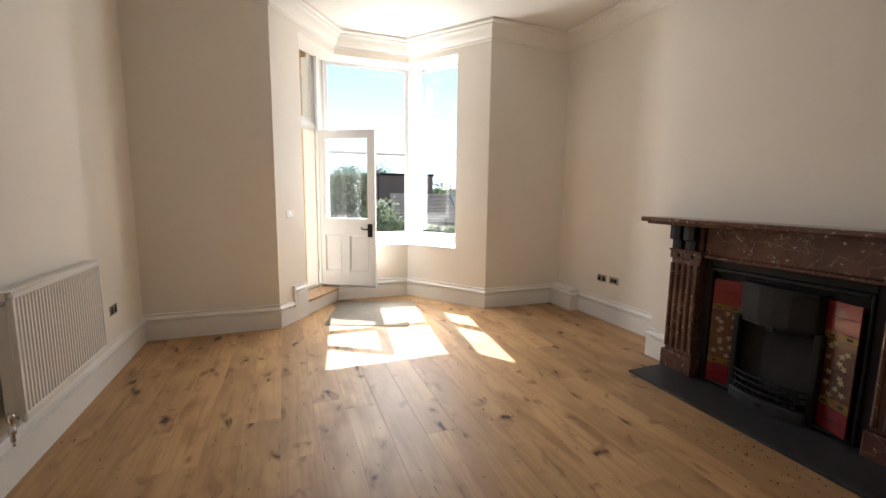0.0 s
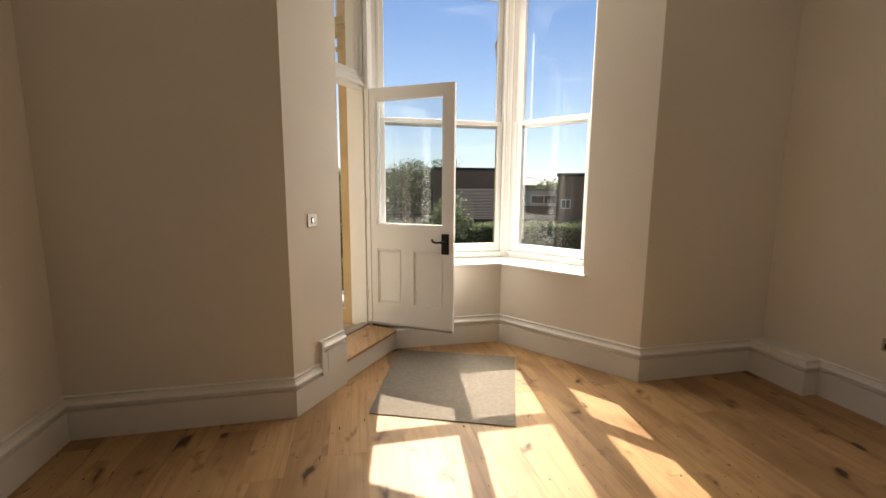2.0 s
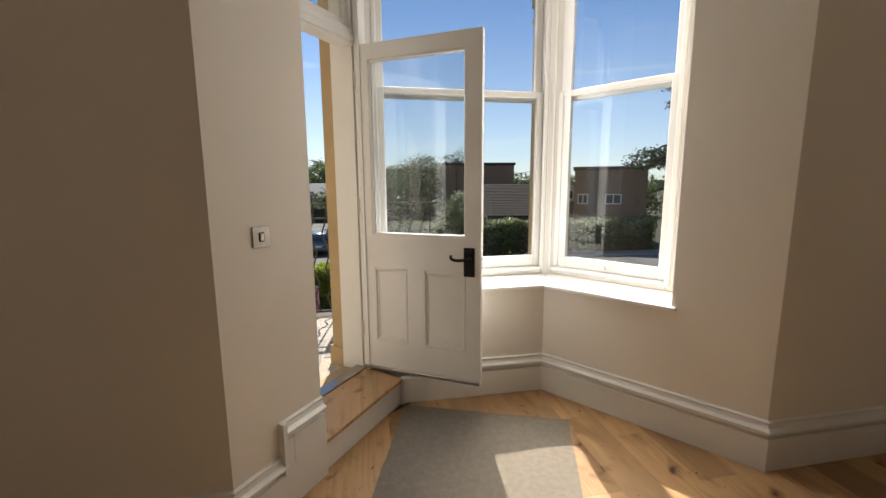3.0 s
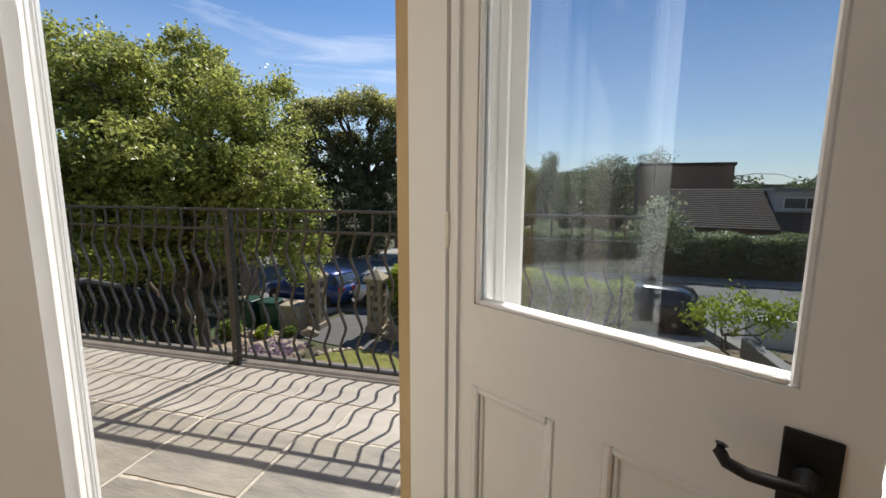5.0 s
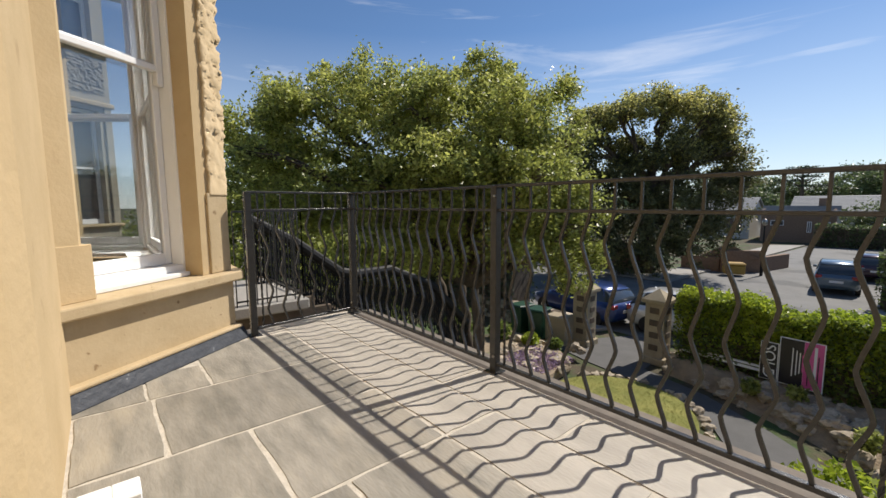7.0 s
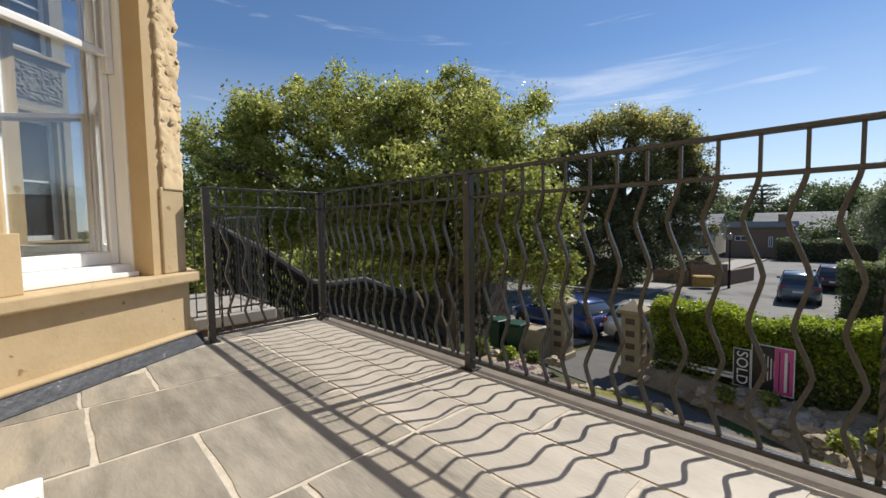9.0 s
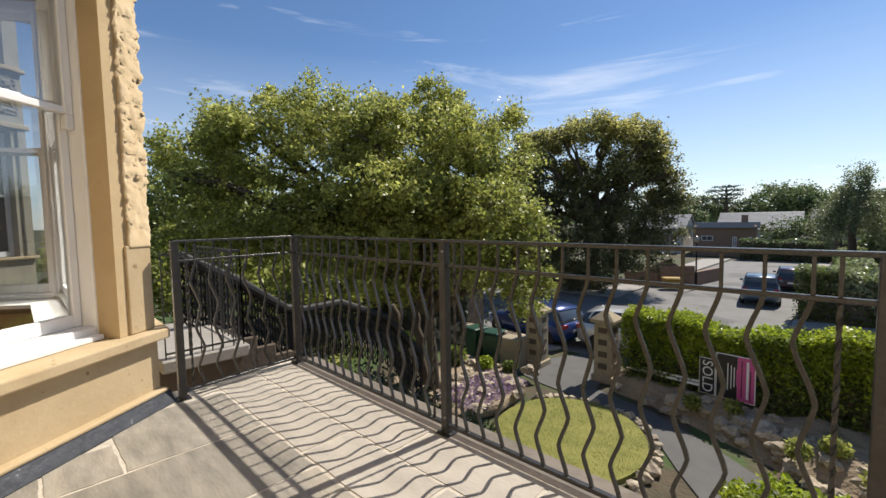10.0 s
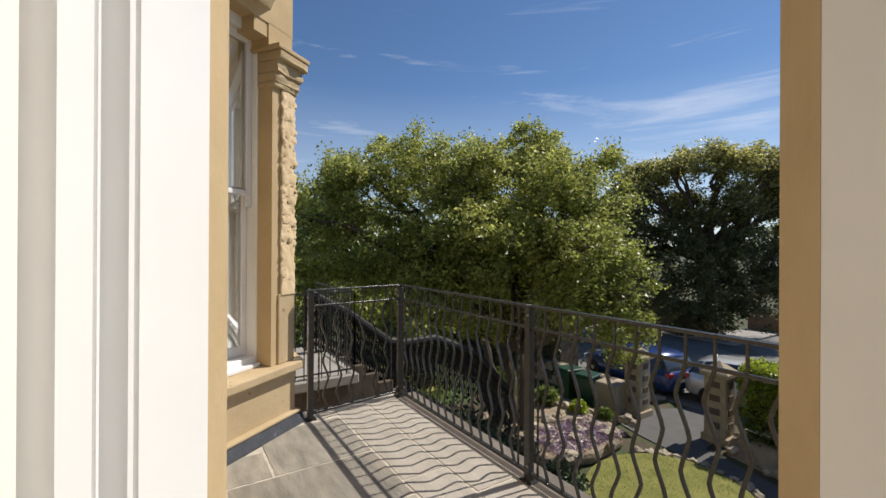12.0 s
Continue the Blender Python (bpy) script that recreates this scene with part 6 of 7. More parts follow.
def car(x, y, rz, paint, label, tall=1.0):
    ob = thing("car", (x, y, ZG + 0.02), label, "car", "parked cars", rz)
    bm = bmesh.new()
    st = []
    for sx, hw, zb, zt in ((-2.12, 0.62, 0.45, 0.74), (-2.06, 0.76, 0.32, 0.93), (-1.85, 0.86, 0.26, 1.02), (-1.0, 0.89, 0.24, 1.0), (0.0, 0.89, 0.24, 0.97), (0.85, 0.88, 0.24, 0.96), (1.5, 0.86, 0.26, 0.86), (1.9, 0.79, 0.30, 0.74), (2.08, 0.66, 0.36, 0.62), (2.14, 0.55, 0.45, 0.54)):
        st.append((sx, [(hw * 0.9, zb), (hw, zb + 0.1), (hw, zb + (zt - zb) * 0.62), (hw * 0.93, zt - 0.03), (hw * 0.8, zt)]))
    loft(bm, [(a, [(p, q * tall) for p, q in b]) for a, b in st])
    part("body", bm, paint, ob, "", True)
    bm = bmesh.new()
    st = []
    for sx, hw, zb, zt, ht in ((-2.0, 0.74, 0.96, 0.99, 0.70), (-1.72, 0.80, 0.95, 1.36, 0.64), (-1.3, 0.81, 0.95, 1.46, 0.63), (-0.3, 0.81, 0.94, 1.49, 0.64), (0.25, 0.80, 0.94, 1.43, 0.63), (0.95, 0.76, 0.93, 0.98, 0.72)):
        st.append((sx, [(hw, zb), (hw - 0.01, zb + 0.02), (ht + 0.02, zt - 0.01), (ht, zt)]))
    loft(bm, [(a, [(p, q * tall) for p, q in b]) for a, b in st])
    part("glasshouse", bm, WINDARK, ob, "dark tinted windows", True)
    bm = bmesh.new()
    st = []
    for sx, ht, zt in ((-1.74, 0.58, 1.385), (-1.3, 0.61, 1.475), (-0.3, 0.62, 1.503), (0.22, 0.60, 1.45)):
        st.append((sx, [(ht + 0.035, (zt - 0.03) * tall), (ht, zt * tall)]))
    loft(bm, st)
    part("roof", bm, paint, ob, "", True)
    for sx in (-1, 1):
        for a, b in (((-1.75, 0.72, 0.99), (-1.5, 0.655, 1.43)), ((-0.45, 0.815, 0.97), (-0.45, 0.655, 1.47)), ((0.9, 0.77, 0.96), (0.25, 0.645, 1.43))):
            bm = bmesh.new()
            tube(bm, [(a[0], sx * a[1], a[2] * tall), (b[0], sx * b[1], b[2] * tall)], 0.035, 6)
            part("pillar", bm, paint, ob)
        for wx in (-1.32, 1.3):
            bm = bmesh.new()
            lathe(bm, [(0.19, -0.1), (0.30, -0.1), (0.325, -0.06), (0.325, 0.06), (0.30, 0.1), (0.19, 0.1)], 0, 0, 20, pose(wx, sx * 0.80, 0.325, 90, 0, 0))
            w = part("tyre", bm, RUBBER, ob)
            bm = bmesh.new()
            lathe(bm, [(0.03, -0.105), (0.2, -0.09), (0.2, 0.09), (0.03, 0.105)], 0, 0, 16, pose(wx, sx * 0.80, 0.325, 90, 0, 0))
            part("rim", bm, STEEL, w, "alloy rim")
        part("tail_lamp", simple(box, -2.10, -1.90, sx * 0.66 - 0.13, sx * 0.66 + 0.13, 0.76 * tall, 0.92 * tall, 0.02), LAMPR, ob, "red tail lamp")
        part("headlamp", simple(box, 1.82, 2.08, sx * 0.58 - 0.15, sx * 0.58 + 0.15, 0.58 * tall, 0.70 * tall, 0.02), LAMPW, ob, "clear headlamp")
        part("mirror", simple(box, 0.55, 0.68, sx * 0.93 - 0.08, sx * 0.93 + 0.08, 0.97 * tall, 1.08 * tall, 0.02), paint, ob)
    part("number_plate", simple(box, -2.135, -2.11, -0.26, 0.26, 0.58 * tall, 0.69 * tall, 0.004), SIGNW, ob)
    part("number_plate", simple(box, 2.13, 2.155, -0.26, 0.26, 0.42 * tall, 0.53 * tall, 0.004), SIGNW, ob)
    return ob


car(-9.0, 21.0, 172, car_paint("blue_paint", (0.015, 0.045, 0.18)), "blue hatchback parked behind the gate pillar")
car(-4.9, 21.6, 8, car_paint("white_car_paint", (0.72, 0.72, 0.71)), "white car parked behind the hedge")
car(-3.0, 35.6, 96, car_paint("grey_blue_paint", (0.10, 0.15, 0.20)), "grey-blue estate car parked in the side street", 1.08)
car(-2.0, 41.5, 95, car_paint("dark_red_paint", (0.06, 0.03, 0.045)), "dark car parked further up the side street", 1.02)
car(4.3, 21.6, 160, car_paint("dark_paint", (0.03, 0.033, 0.04)), "dark car on the street beyond the hedge")

# ---- street walls, bin, poles ----
bm = bmesh.new()
for a, b, h in (((-11.2, 37.2), (-9.0, 37.6), 1.0), ((-9.0, 37.6), (-7.2, 39.2), 1.45), ((-7.2, 39.2), (-6.5, 43.0), 1.0), ((-30, 31.6), (-12.4, 33.2), 2.0)):
    a, b = Vector(a), Vector(b)
    d = (b - a).normalized()
    n2 = Vector((-d.y, d.x)) * 0.16
    prism(bm, [tuple(a - n2), tuple(b - n2), tuple(b + n2), tuple(a + n2)], ZG, ZG + h, 0.02)
structure("street_wall", bm, BRICK, "brown street wall rising at the corner", "wall")
bm = bmesh.new()
v = [(-10.3, 37.15, ZG + 0.9), (-7.0, 38.9, ZG + 0.9), (-8.65, 38.0, ZG + 1.9)]
for s in (0, 0.3):
    for q in v:
        bm.verts.new((q[0] - 0.47 * s, q[1] + 0.88 * s, q[2]))
bm.verts.ensure_lookup_table()
bv = bm.verts
for f in ((0, 1, 2), (5, 4, 3), (0, 3, 4, 1), (1, 4, 5, 2), (2, 5, 3, 0)):
    bm.faces.new([bv[i] for i in f])
structure("gable_wall", bm, BRICK, "low brown gable end by the street", "wall")
GRITM = material("yellow_bin", (0.42, 0.26, 0.05), 0.6, color2=(0.36, 0.22, 0.04), scale=3)
bm = bmesh.new()
box(bm, -0.55, 0.55, -0.35, 0.35, 0, 0.55, 0.06)
box(bm, -0.58, 0.58, -0.38, 0.38, 0.55, 0.72, 0.07)
ob = finish("grit_bin", bm, GRITM)
ob.matrix_world = pose(-7.9, 36.6, ZG + 0.12, 0, 0, 30)
tagged(ob, "yellow grit bin on the pavement corner", "bin")


def street_lamp(x, y, h, label):
    ob = thing("street_lamp", (x, y, ZG), label, "street lamp")
    bm = bmesh.new()
    tube(bm, [(0, 0, 0), (0, 0, 1.2)], 0.085, 10)
    tube(bm, [(0, 0, 1.2), (0, 0, h)], 0.055, 8, 0.04)
    part("column", bm, BLACK, ob)
    bm = bmesh.new()
    lathe(bm, [(0.06, h - 0.02), (0.14, h + 0.08), (0.15, h + 0.25), (0.08, h + 0.36), (0.02, h + 0.40)], 0, 0, 12)
    part("lantern", bm, STEEL, ob, "grey lantern head", True)
    return ob


street_lamp(-6.7, 37.6, 3.2, "thin dark pole at the street corner")
street_lamp(7.4, 34.0, 6.6, "tall street lamp beyond the hedge")

# ---- far houses ----


def window_unit(x0, x1, z0, z1, y, parent):
    f = bars("window", ring(x0, x1, z0, z1, 0.07, 0.07, 0.07, 0.07) + [((x0 + x1) / 2 - 0.03, (x0 + x1) / 2 + 0.03, z0 + 0.07, z1 - 0.07)], (y - 0.06, y + 0.06), parent, SIGNW, "white framed window", 0.0)
    part("pane", simple(box, x0 + 0.05, x1 - 0.05, y - 0.02, y + 0.02, z0 + 0.05, z1 - 0.05), WINDARK, f)


def tiled_roof(name, x0, x1, y0, z0, y1, z1, mat, parent, rows):
    """A slope of overlapping courses from the eaves (y0, z0) to the ridge (y1, z1)."""
    bm = bmesh.new()
    prof = []
    for k in range(rows):
        for t, up in ((k / rows, 0.07), ((k + 1) / rows, 0.02)):
            prof.append((y0 + (y1 - y0) * t, z0 + (z1 - z0) * t + up))
    prof += [(y1, z1 - 0.1), (y0, z0 - 0.08)]
    ends = [[bm.verts.new((x, y, z)) for y, z in prof] for x in (x0, x1)]
    n = len(prof)
    bm.faces.new(ends[0])
    bm.faces.new(ends[1][::-1])
    for k in range(n):
        bm.faces.new((ends[0][k], ends[1][k], ends[1][(k + 1) % n], ends[0][(k + 1) % n]))
    return part(name, bm, mat, parent)


def house(at, rz, w, d, h, wallm, label, flat=None, roof=None, wins=(), rows=14, chimney=None, rise=2.2):
    ob = thing("house", at, label, "house", "far houses", rz)
    bm = bmesh.new()
    box(bm, -w / 2, w / 2, 0, d, 0, h)
    if roof:
        for sx in (-w / 2, w / 2 - 0.25):
            v = [bm.verts.new(p) for p in ((sx, 0, h), (sx, d, h), (sx, d / 2, h + rise), (sx + 0.25, 0, h), (sx + 0.25, d, h), (sx + 0.25, d / 2, h + rise))]
            for f in ((0, 1, 2), (5, 4, 3), (0, 2, 5, 3), (1, 4, 5, 2), (0, 3, 4, 1)):
                bm.faces.new([v[i] for i in f])
    part("wall", bm, wallm, ob)
    if roof:
        tiled_roof("roof", -w / 2 - 0.3, w / 2 + 0.3, -0.35, h - 0.1, d / 2, h + rise, roof, ob, rows)
        tiled_roof("roof", -w / 2 - 0.3, w / 2 + 0.3, d + 0.35, h - 0.1, d / 2, h + rise, roof, ob, rows)
    if flat:
        part("parapet", simple(box, -w / 2 - 0.12, w / 2 + 0.12, -0.12, d + 0.12, h, h + 0.28), flat, ob, "dark flat roof edge")
    for x0, x1, z0, z1 in wins:
        window_unit(x0, x1, z0, z1, -0.03, ob)
    if chimney is not None:
        part("chimney", simple(box, chimney - 0.35, chimney + 0.35, d / 2 - 0.35, d / 2 + 0.35, h, h + rise + 0.9), wallm, ob)
    return ob


house((12.6, 46.0, ZG), -8, 7.2, 8, 7.0, BRICK, "brown brick block with a flat roof", flat=BLACK, wins=((-1.6, 0.4, 3.4, 4.3), (1.0, 2.6, 3.4, 4.3)))
h2 = house((15.2, 36.0, ZG), -12, 11.5, 9, 2.5, BRICK, "bungalow with a long brown tiled roof", roof=TILE, wins=((-4.0, -2.0, 0.8, 1.9), (2.0, 4.0, 0.8, 1.9)), rows=20, rise=2.5)
bm = bmesh.new()
box(bm, 0.2, 3.6, 1.6, 5.0, 3.1, 4.9)
part("dormer", bm, RENDER, h2, "pale dormer with a flat roof")
part("dormer_roof", simple(box, 0.0, 3.8, 1.4, 5.2, 4.9, 5.1), SLATER, h2)
window_unit(0.6, 3.0, 3.7, 4.5, 1.58, h2)
house((19.8, 33.6, ZG), -30, 5.4, 7, 6.1, BRICK, "brown brick building with small white windows", flat=BLACK, wins=((-0.3, 0.9, 3.4, 4.2), (-2.4, -1.6, 3.4, 4.2)))
house((-10.1, 66.0, ZG), 6, 6.4, 9, 3.65, BRICK, "brown brick house with a low pitched roof", roof=SLATER, wins=((-2.3, -1.1, 1.9, 2.5), (0.9, 1.3, 1.2, 2.4), (2.4, 2.8, 1.2, 2.4)), chimney=1.9, rise=0.45)
house((-18.5, 68.0, ZG), 4, 7, 8, 3.4, RENDER, "pale rendered house with big windows", roof=SLATER, wins=((-2, 0.5, 0.6, 2.6), (1.0, 2.8, 0.6, 2.6)), rise=1.8)
house((-10.3, 95.0, ZG), 2, 11.5, 10, 2.6, RENDER, "far house with a wide grey slate roof", roof=SLATER, rise=2.9)
house((1.6, 95.0, ZG), -4, 10, 10, 2.4, RENDER, "far house with a grey slate roof", roof=SLATER, rise=3.4)

# ---- trees of the distance ----
WEEP = leafy("leaf_weeping", (0.24, 0.28, 0.14), (0.15, 0.18, 0.085), 0.5)
weep = thing("weeping_tree", (0, 0, 0), "drooping grey-green tree by the side street", "tree")
bm = bmesh.new()
limb(bm, (0.8, 52.0, ZG - 0.05), (1.0, 52, 2.0), 0.32, 0.2, 0.1)
cl = []
for k in range(85):
    a, q = rng.uniform(0, 2 * math.pi), math.sqrt(rng.random())
    hx, hy = 1.0 + 2.9 * q * math.cos(a), 52 + 2.6 * q * math.sin(a)
    top = 5.3 - 3.9 * q ** 0.9 + rng.normal(0, 0.35) + (0.7 if abs(hx - 1.1) < 0.7 else 0)
    if k % 6 == 0:
        limb(bm, (1.0, 52, 1.6 + rng.random()), (hx, hy, top - 0.2), 0.08, 0.02, 0.15)
    ln = rng.uniform(1.0, 3.2)
    m = int(90 * ln)
    s = rng.random(m)
    cl.append(np.stack([hx + rng.normal(0, 0.13 + 0.16 * (1 - s)), hy + rng.normal(0, 0.2, m), top - s * ln + rng.normal(0, 0.1, m)], 1))
part("trunk", bm, BARK, weep, "", True)
leaves("crown", np.concatenate(cl), 0.17, WEEP, weep, "hanging strands of leaves", 0.8)
tree("street_side_trees", (8.0, 55.0, ZG - 0.05), (8.0, 55, 0), [(6.2, 54, 2.6, 1.7), (7.8, 55, 3.8, 1.6), (9.6, 55, 2.2, 2.0), (6.8, 53, 0.2, 2.0), (11.8, 56, 3.9, 2.0), (13.4, 57, 2.4, 2.2)], 0.3, FAR, None, "mixed green trees beside the street", 9, 70, 0.24, 0.42)
tree("round_tree", (-7.0, 112.0, ZG - 0.05), (-7.0, 112, 0), [(-9.5, 112, 3.2, 3.0), (-6.5, 113, 4.6, 3.2), (-3.4, 112, 3.0, 3.2), (0.6, 113, 2.0, 3.2), (4.5, 112, 2.2, 3.4), (9, 112, 2.6, 3.6), (14, 112, 2.4, 4.0)], 0.5, FAR, None, "row of far round green trees", 7, 26, 0.6, 0.5)
tree("garden_trees", (-5.5, 78.0, ZG - 0.05), (-5.5, 78, -2), [(-6.6, 78, -1.2, 1.5), (-4.4, 78, -0.6, 1.7), (-2.2, 78, -0.9, 1.8), (0.4, 79, -0.2, 2.0), (3.0, 79, 0.4, 2.2)], 0.2, FAR, None, "green garden trees before the far houses", 9, 60, 0.3, 0.4)
tree("tall_tree_row", (-14.0, 122.0, ZG - 0.05), (-14.0, 122, 0), [(-26, 122, 3.4, 3.6), (-20.5, 122, 3.2, 3.2), (-15.5, 122, 2.6, 3.0), (-11.0, 122, 5.2, 3.4), (-7.0, 122, 5.0, 3.2), (-2.5, 122, 3.6, 3.2), (2.5, 122, 3.2, 3.4), (8, 122, 3.4, 3.6), (14, 122, 3.6, 3.8), (21, 122, 3.4, 4.0)], 0.5, FAR, None, "row of tall trees behind the far houses", 5, 60, 0.5, 0.6)
tree("dark_far_tree", (-21.5, 84.0, ZG - 0.05), (-21.5, 84, 0), [(-22.5, 84, 1.0, 3.0), (-20.0, 84, 1.8, 3.0), (-18.0, 84, 0.6, 2.6), (-25.5, 84, 2.5, 3.6)], 0.5, FAR, None, "dark far tree behind the houses", 8, 26, 0.5, 0.45)
cedar = thing("cedar", (-17.8, 112.0, 0), "flat-topped dark cedar in the distance", "tree")
bm = bmesh.new()
tube(bm, [(0, 0, ZG), (0.2, 0, 3.0), (0, 0, 7.4)], 0.5, 8, 0.15)
part("trunk", bm, BARK, cedar)
cl = []
bm = bmesh.new()
for z, w, o in ((7.7, 2.0, 0.2), (6.9, 3.2, -0.4), (6.0, 2.6, 1.2), (5.2, 3.4, -1.0), (4.2, 2.4, 1.4)):
    limb(bm, (0, 0, z - 1.3), (o - w * 0.8, 0, z - 0.1), 0.14, 0.04, 0.1)
    limb(bm, (0, 0, z - 1.3), (o + w * 0.8, 0, z - 0.1), 0.14, 0.04, 0.1)
    for q in range(int(w * 7)):
        c = np.array((o + rng.uniform(-w, w), rng.uniform(-1.5, 1.5), z + rng.normal(0, 0.12)))
        cl.append(c + rng.normal(size=(22, 3)) * np.array((0.42, 0.42, 0.10)))
part("branchwork", bm, BARK, cedar, "", True)
leaves("crown", np.concatenate(cl), 0.34, PINE, cedar, "flat tiers of needles")
pine = thing("pine_tree", (25.3, 28.0, 0), "tall dark pine with spreading flat branches", "tree")
bm = bmesh.new()
tube(bm, [(0, 0, ZG), (0.3, 0, 1.0), (0.1, 0.2, 5.0), (0.5, 0, 9.5)], 0.42, 9, 0.16)
part("trunk", bm, BARK, pine, "", True)
bm = bmesh.new()
cl = []
for k, (dx, dy, z0, z1) in enumerate(((-5.5, 1.0, 4.2, 3.6), (-4.6, -1.0, 6.0, 6.6), (-3.4, 1.5, 7.5, 8.6), (3.5, -1, 5.0, 6.0), (4.2, 1, 7.0, 8.4), (-1.5, 0, 8.5, 10.2), (1.8, 0.5, 9.0, 10.4), (-6.2, 0.5, 4.3, 2.6))):
    limb(bm, (0.2, 0, z0), (dx, dy, z1), 0.16, 0.04, 0.2)
    for q in range(26):
        t = rng.uniform(0.35, 1.1)
        c = np.array((dx * t, dy * t, z0 + (z1 - z0) * t)) + rng.normal(size=3) * np.array((0.7, 0.8, 0.22))
        cl.append(c + rng.normal(size=(70, 3)) * np.array((0.34, 0.34, 0.12)))
part("branchwork", bm, BARK, pine, "", True)
leaves("crown", np.concatenate(cl), 0.22, PINE, pine, "flat clumps of dark needles")
tree("lime_bush", (6.3, 17.9, ZG - 0.05), (6.3, 17.9, -2.75), [(5.35, 17.8, -1.95, 0.5), (6.0, 18.0, -1.75, 0.58), (6.7, 18.0, -1.85, 0.55), (7.4, 18.1, -1.9, 0.55), (8.1, 18.1, -1.95, 0.5)], 0.08, LIME, None, "bright green shrub on bare stems beside the drive", 60, 24, 0.13, 0.13, stems=3)
tree("magnolia", (6.1, 27.0, ZG - 0.05), (6.1, 27, -1.6), [(6.1, 27, 0.25, 0.95), (5.4, 26.6, -0.5, 0.8), (6.8, 27.2, -0.5, 0.85)], 0.15, VARIEG, None, "small glossy tree in front of the houses", 60, 22, 0.2, 0.15)
tree("mixed_trees", (44, 62, ZG - 0.05), (44, 62, 0), [(34, 66, -0.8, 3.8), (42, 62, -0.4, 4.0), (50, 57, 0.0, 4.2), (57, 50, 1.0, 4.6), (62, 42, 1.2, 4.6), (66, 33, 2.0, 4.8), (68, 24, 1.4, 4.8)], 0.4, FAR, None, "band of mixed trees beyond the gardens", 4, 60, 0.5, 0.7)
tree("woodland_left", (0, 60, ZG - 0.05), (0, 60, 0), [(4.5, 58, 0.2, 3.0), (8.5, 60, 0.6, 3.0), (11.0, 72, 0.4, 3.2), (15.0, 75, 0.4, 3.4), (20, 78, 0.0, 3.6), (30, 80, -0.4, 4), (38, 75, -0.4, 4)], 0.4, FAR, None, "mixed trees behind the street", 5, 28, 0.6, 0.5)
structure("backdrop_hill", simple(prism, [(-400, 420), (-150, 380), (0, 400), (160, 370), (420, 430), (420, 520), (-400, 520)], ZG, 6.0), FAR, "low wooded hill on the horizon", "backdrop")

# garden to the side of the bay
structure("drive_edging", simple(prism, [(5.95, 20.6), (6.62, 16.7), (6.9, 16.7), (6.25, 20.6)], ZG, -3.0, 0.02), CONC, "low pale wall edging the drive", "wall")
structure("forecourt", simple(prism, [(3.6, 15.5), (6.6, 16.0), (5.9, 20.0), (3.6, 20.0)], ZG, ZG + 0.03), TARMAC, "dark tarmac forecourt beside the hedge", "driveway")
bm = bmesh.new()
box(bm, 6.2, 6.5, 10.0, 17.8, ZG, ZG + 0.9, 0.02)
structure("side_wall", bm, CONC, "low pale garden wall", "wall")
fence = tagged(thing("timber_fence", (0, 0, 0), "slatted timber fence with a dark capping", "fence"), kind="structure")
for k in range(46):
    part("slat", simple(box, 8.0 + k * 0.16, 8.145 + k * 0.16, 13.4, 13.43, ZG, ZG + 1.8, 0.004), TIMBER, fence)
part("capping", simple(box, 7.95, 15.4, 13.34, 13.5, ZG + 1.8, ZG + 1.86, 0.005), BLACK, fence)
shed = thing("garden_shed", (12.0, 15.6, ZG), "small timber shed with a felt roof", "shed")
part("wall", simple(box, -1.4, 1.4, -1.0, 1.0, 0, 1.7), TIMBER, shed)
bm = bmesh.new()
prism(bm, [(-1.0, 0), (0, 0.55), (1.0, 0), (1.1, -0.02), (0, 0.63), (-1.1, -0.02)], -1.55, 1.55)
bmesh.ops.transform(bm, matrix=pose(0, 0, 1.7) @ Matrix(((0, 0, 1, 0), (1, 0, 0, 0), (0, 1, 0, 0), (0, 0, 0, 1))), verts=bm.verts)
part("roof", bm, SLATER, shed)
tagged(finish("white_planter", simple(box, 7.2, 8.6, 19.3, 20.0, ZG + 0.12, ZG + 1.0, 0.04), SIGNW), "white box standing beyond the hedge", "box")

# ---- entrance steps next door ----
structure("next_landing", simple(box, -6.4, -4.55, 6.9, 7.75, -0.03, 0.10, 0.015), CONC, "grey stone landing of the next entrance", "landing")
# The dark stone colour stands in for the shadow under the landing.
structure("next_landing_wall", simple(box, -6.34, -4.63, 6.9, 7.69, ZG, -0.032), RUBBLE, "wall below the landing, darkened for its shadow", "wall")
nr = thing("landing_railing", (0, 0, 0), "straight black iron railing on the landing", "railing")
for x0, y0, x1, y1, n in ((-4.6, 6.95, -4.6, 7.7, 7), (-4.6, 7.7, -6.3, 7.7, 14)):
    d = Vector((x1 - x0, y1 - y0))
    bm = bmesh.new()
    tube(bm, [(x0, y0, 1.16), (x1, y1, 1.16)], 0.014, 4, square=True)
    part("rail", bm, IRON, nr)
    bm = bmesh.new()
    tube(bm, [(x0, y0, 0.16), (x1, y1, 0.16)], 0.012, 4, square=True)
    part("rail", bm, IRON, nr)
    for k in range(n + 1):
        bm = bmesh.new()
        tube(bm, [(x0 + d.x * k / n, y0 + d.y * k / n, 0.10), (x0 + d.x * k / n, y0 + d.y * k / n, 1.16)], 0.008, 4, square=True)
        part("picket", bm, IRON, nr)
st = thing("stair_balustrade", (0, 0, 0), "black ornamental iron balustrade of the entrance steps", "balustrade")
bm = bmesh.new()
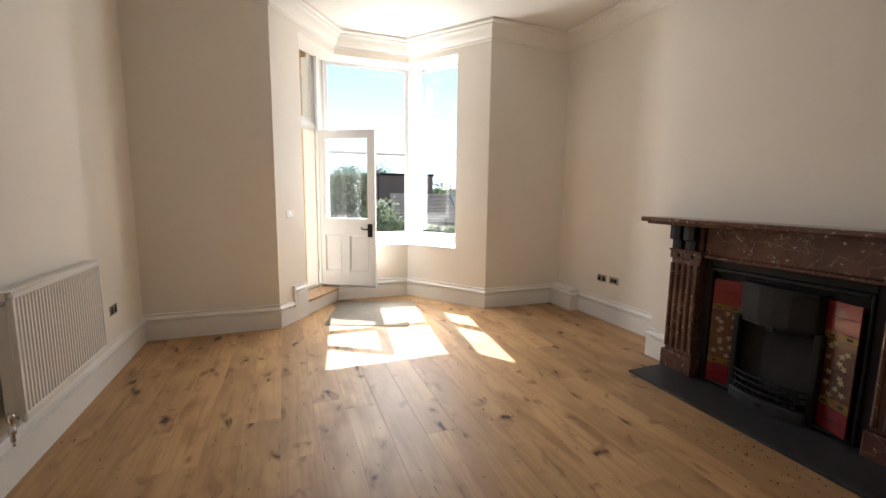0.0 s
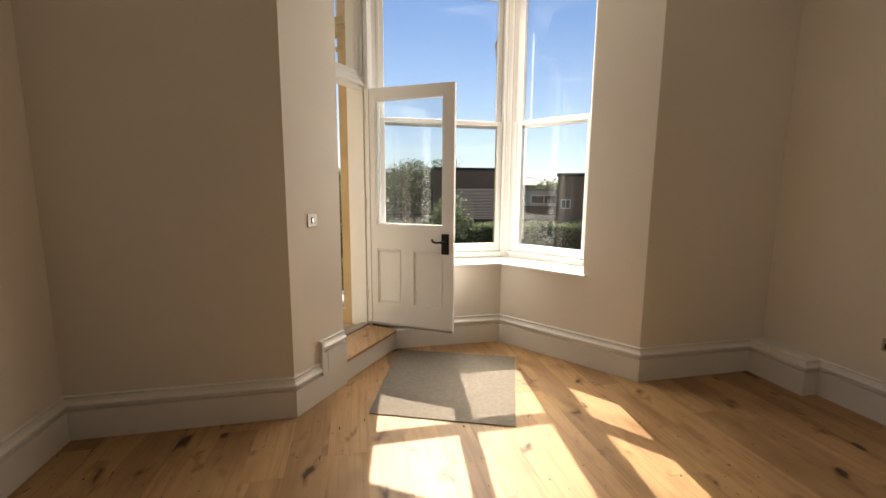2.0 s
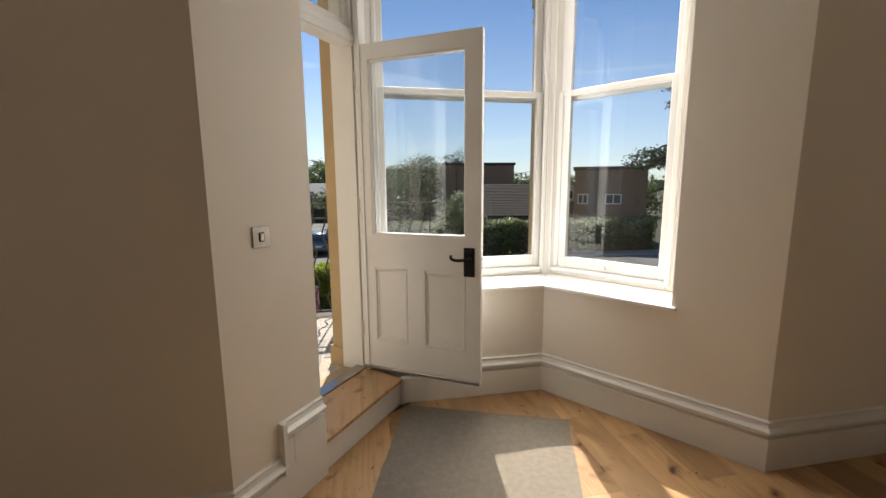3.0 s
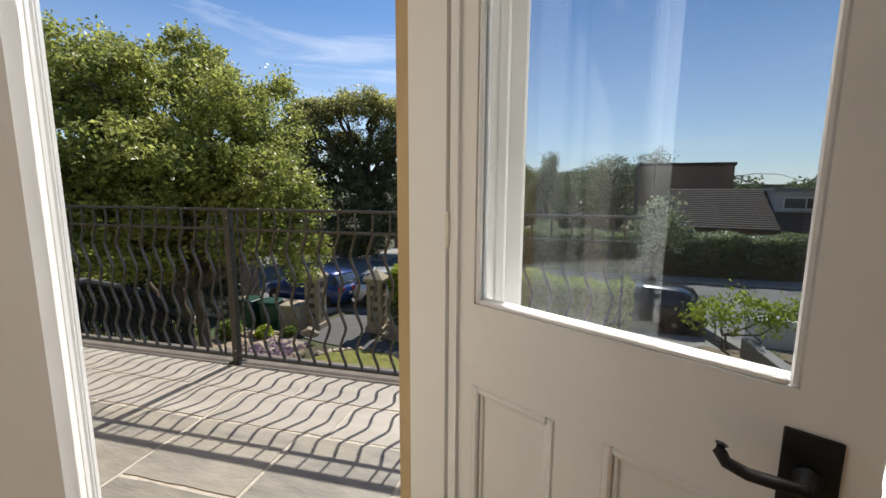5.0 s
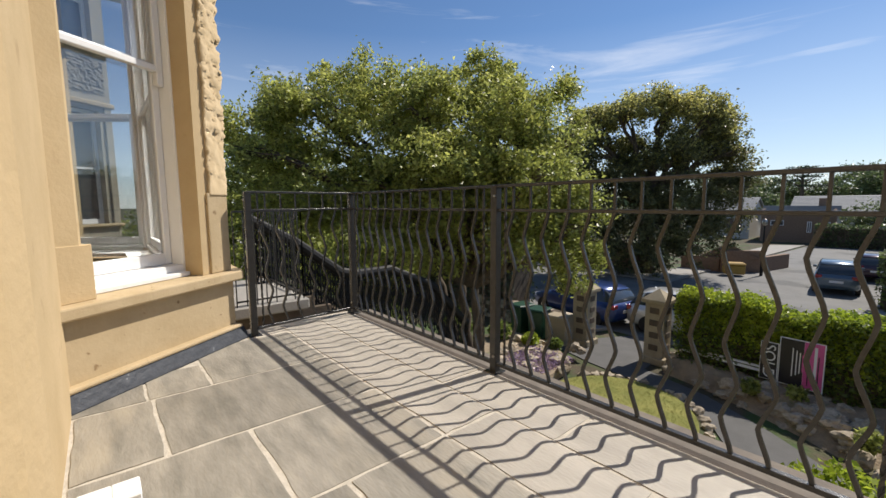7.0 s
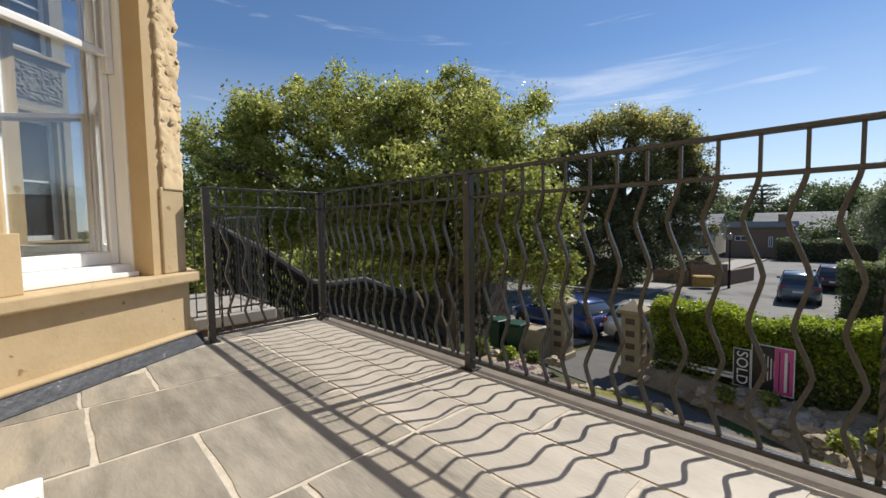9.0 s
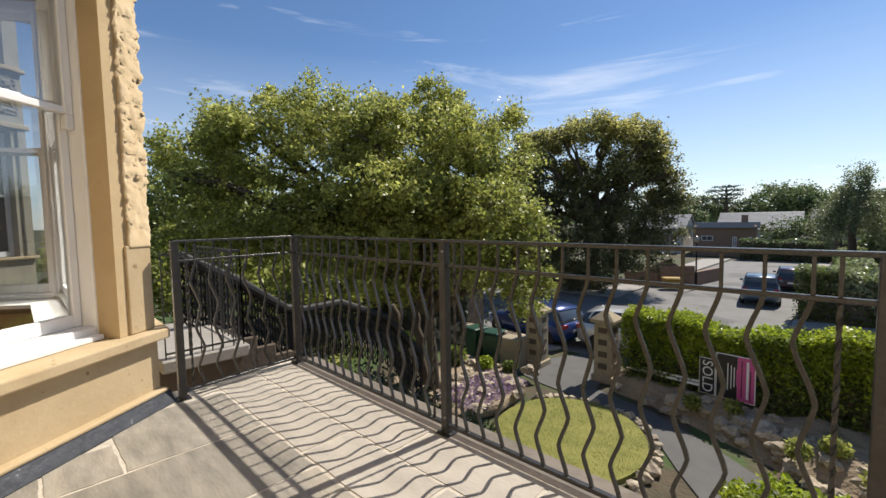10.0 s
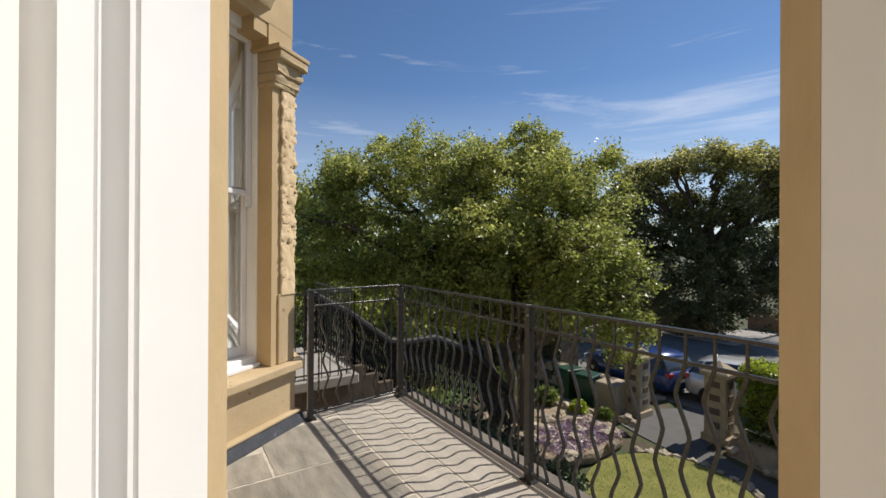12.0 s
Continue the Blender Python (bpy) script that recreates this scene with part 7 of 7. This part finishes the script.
RUN = [(-5.9, 7.42, 1.05), (-5.9, 8.1, 0.66), (-5.9, 8.8, 0.14), (-5.9, 9.1, 0.07), (-5.9, 9.75, 0.08), (-5.9, 10.7, -0.32), (-5.9, 11.6, -1.25)]
tube(bm, RUN, 0.08, 10)
part("handrail", bm, BLACK, st, "thick black handrail")
for k in range(52):
    t = k / 51 * 6
    i = min(5, int(t))
    p = Vector(RUN[i]).lerp(Vector(RUN[i + 1]), t - i)
    bm = bmesh.new()
    tube(bm, [(p.x, p.y, p.z - 0.9), (p.x, p.y, p.z)], 0.016, 5)
    for q in range(5):
        zc = p.z - 0.80 + q * 0.155
        for sg in (-1, 1):
            tube(bm, [(p.x, p.y + sg * (0.004 + 0.045 * math.sin(a)), zc + 0.07 * math.cos(a)) for a in [j * math.pi / 5 for j in range(6)]], 0.012, 4)
        tube(bm, [(p.x, p.y - 0.06, zc + 0.075), (p.x, p.y + 0.06, zc + 0.075)], 0.009, 4)
    part("ornament", bm, BLACK, st, "scrolled iron upright")
bm = bmesh.new()
for k in range(9):
    box(bm, -7.4, -5.8, 7.75 + k * 0.27, 8.05 + k * 0.27, ZG, 0.0 - k * 0.17, 0.01)
structure("entrance_steps", bm, RUBBLE, "flight of stone steps next door", "steps")
structure("lawn_far", simple(prism, [(-16, 8.0), (-9.6, 8.6), (-9.8, 12.0), (-17, 17)], ZG, ZG + 0.04), GRASS, "lawn of the next garden under the tree", "lawn")

# ---- oak boards ----
boards = tagged(thing("floor", (0, 0, 0), "wide knotty oak floorboards with a matt oil finish", "floor"), kind="structure")
PW = 0.222


def inside(x, y):
    if y <= YF:
        return XL <= x <= XR
    return lf(0, 0)[0] + (y - YF) / UY * UX <= x <= XW - (y - YF) / UY * UX and y <= PB[1]


def board(x0, x1, y0, y1):
    g = 0.0003
    x0, x1, y0, y1 = x0 + g, x1 - g, y0 + g, y1 - g
    poly = [(x0, y0), (x1, y0), (x1, y1), (x0, y1)]
    if y1 > YF:
        def cap(x):
            t = min(x, XW - x) / UX * UY
            return max(YF, min(YF + max(t, 0), PB[1]))
        a, b = min(y1, cap(x0)), min(y1, cap(x1))
        if max(a, b) <= y0:
            return
        poly = [(x0, y0), (x1, y0), (x1, max(b, y0 + 0.001)), (x0, max(a, y0 + 0.001))]
    bm = bmesh.new()
    lo, e = -0.011, 0.0008
    cx, cy = sum(p[0] for p in poly) / 4, sum(p[1] for p in poly) / 4
    k = len(poly)
    bot = [bm.verts.new((x - cx, y - cy, lo)) for x, y in poly]
    midv = [bm.verts.new((x - cx, y - cy, -e)) for x, y in poly]
    topv = [bm.verts.new((x - cx - math.copysign(e, x - cx), y - cy - math.copysign(e, y - cy), 0)) for x, y in poly]
    bm.faces.new(topv)
    for u, v in ((bot, midv), (midv, topv)):
        for i in range(k):
            bm.faces.new((u[i], u[(i + 1) % k], v[(i + 1) % k], v[i]))
    ob = part("board", bm, OAK, boards)
    ob.location = (cx, cy, 0)


random.seed(11)
nb = int(math.ceil((XR - XL) / PW))
for i in range(nb):
    x0, x1 = XL + i * PW, min(XR, XL + (i + 1) * PW)
    y = YB - random.uniform(0, 1.6)
    while y < PB[1]:
        L = random.choice((1.45, 1.9, 2.2, 2.2))
        ya, yb = max(y, YB), min(y + L, PB[1])
        if yb > ya + 0.01:
            board(x0, x1, ya, yb)
        y += L
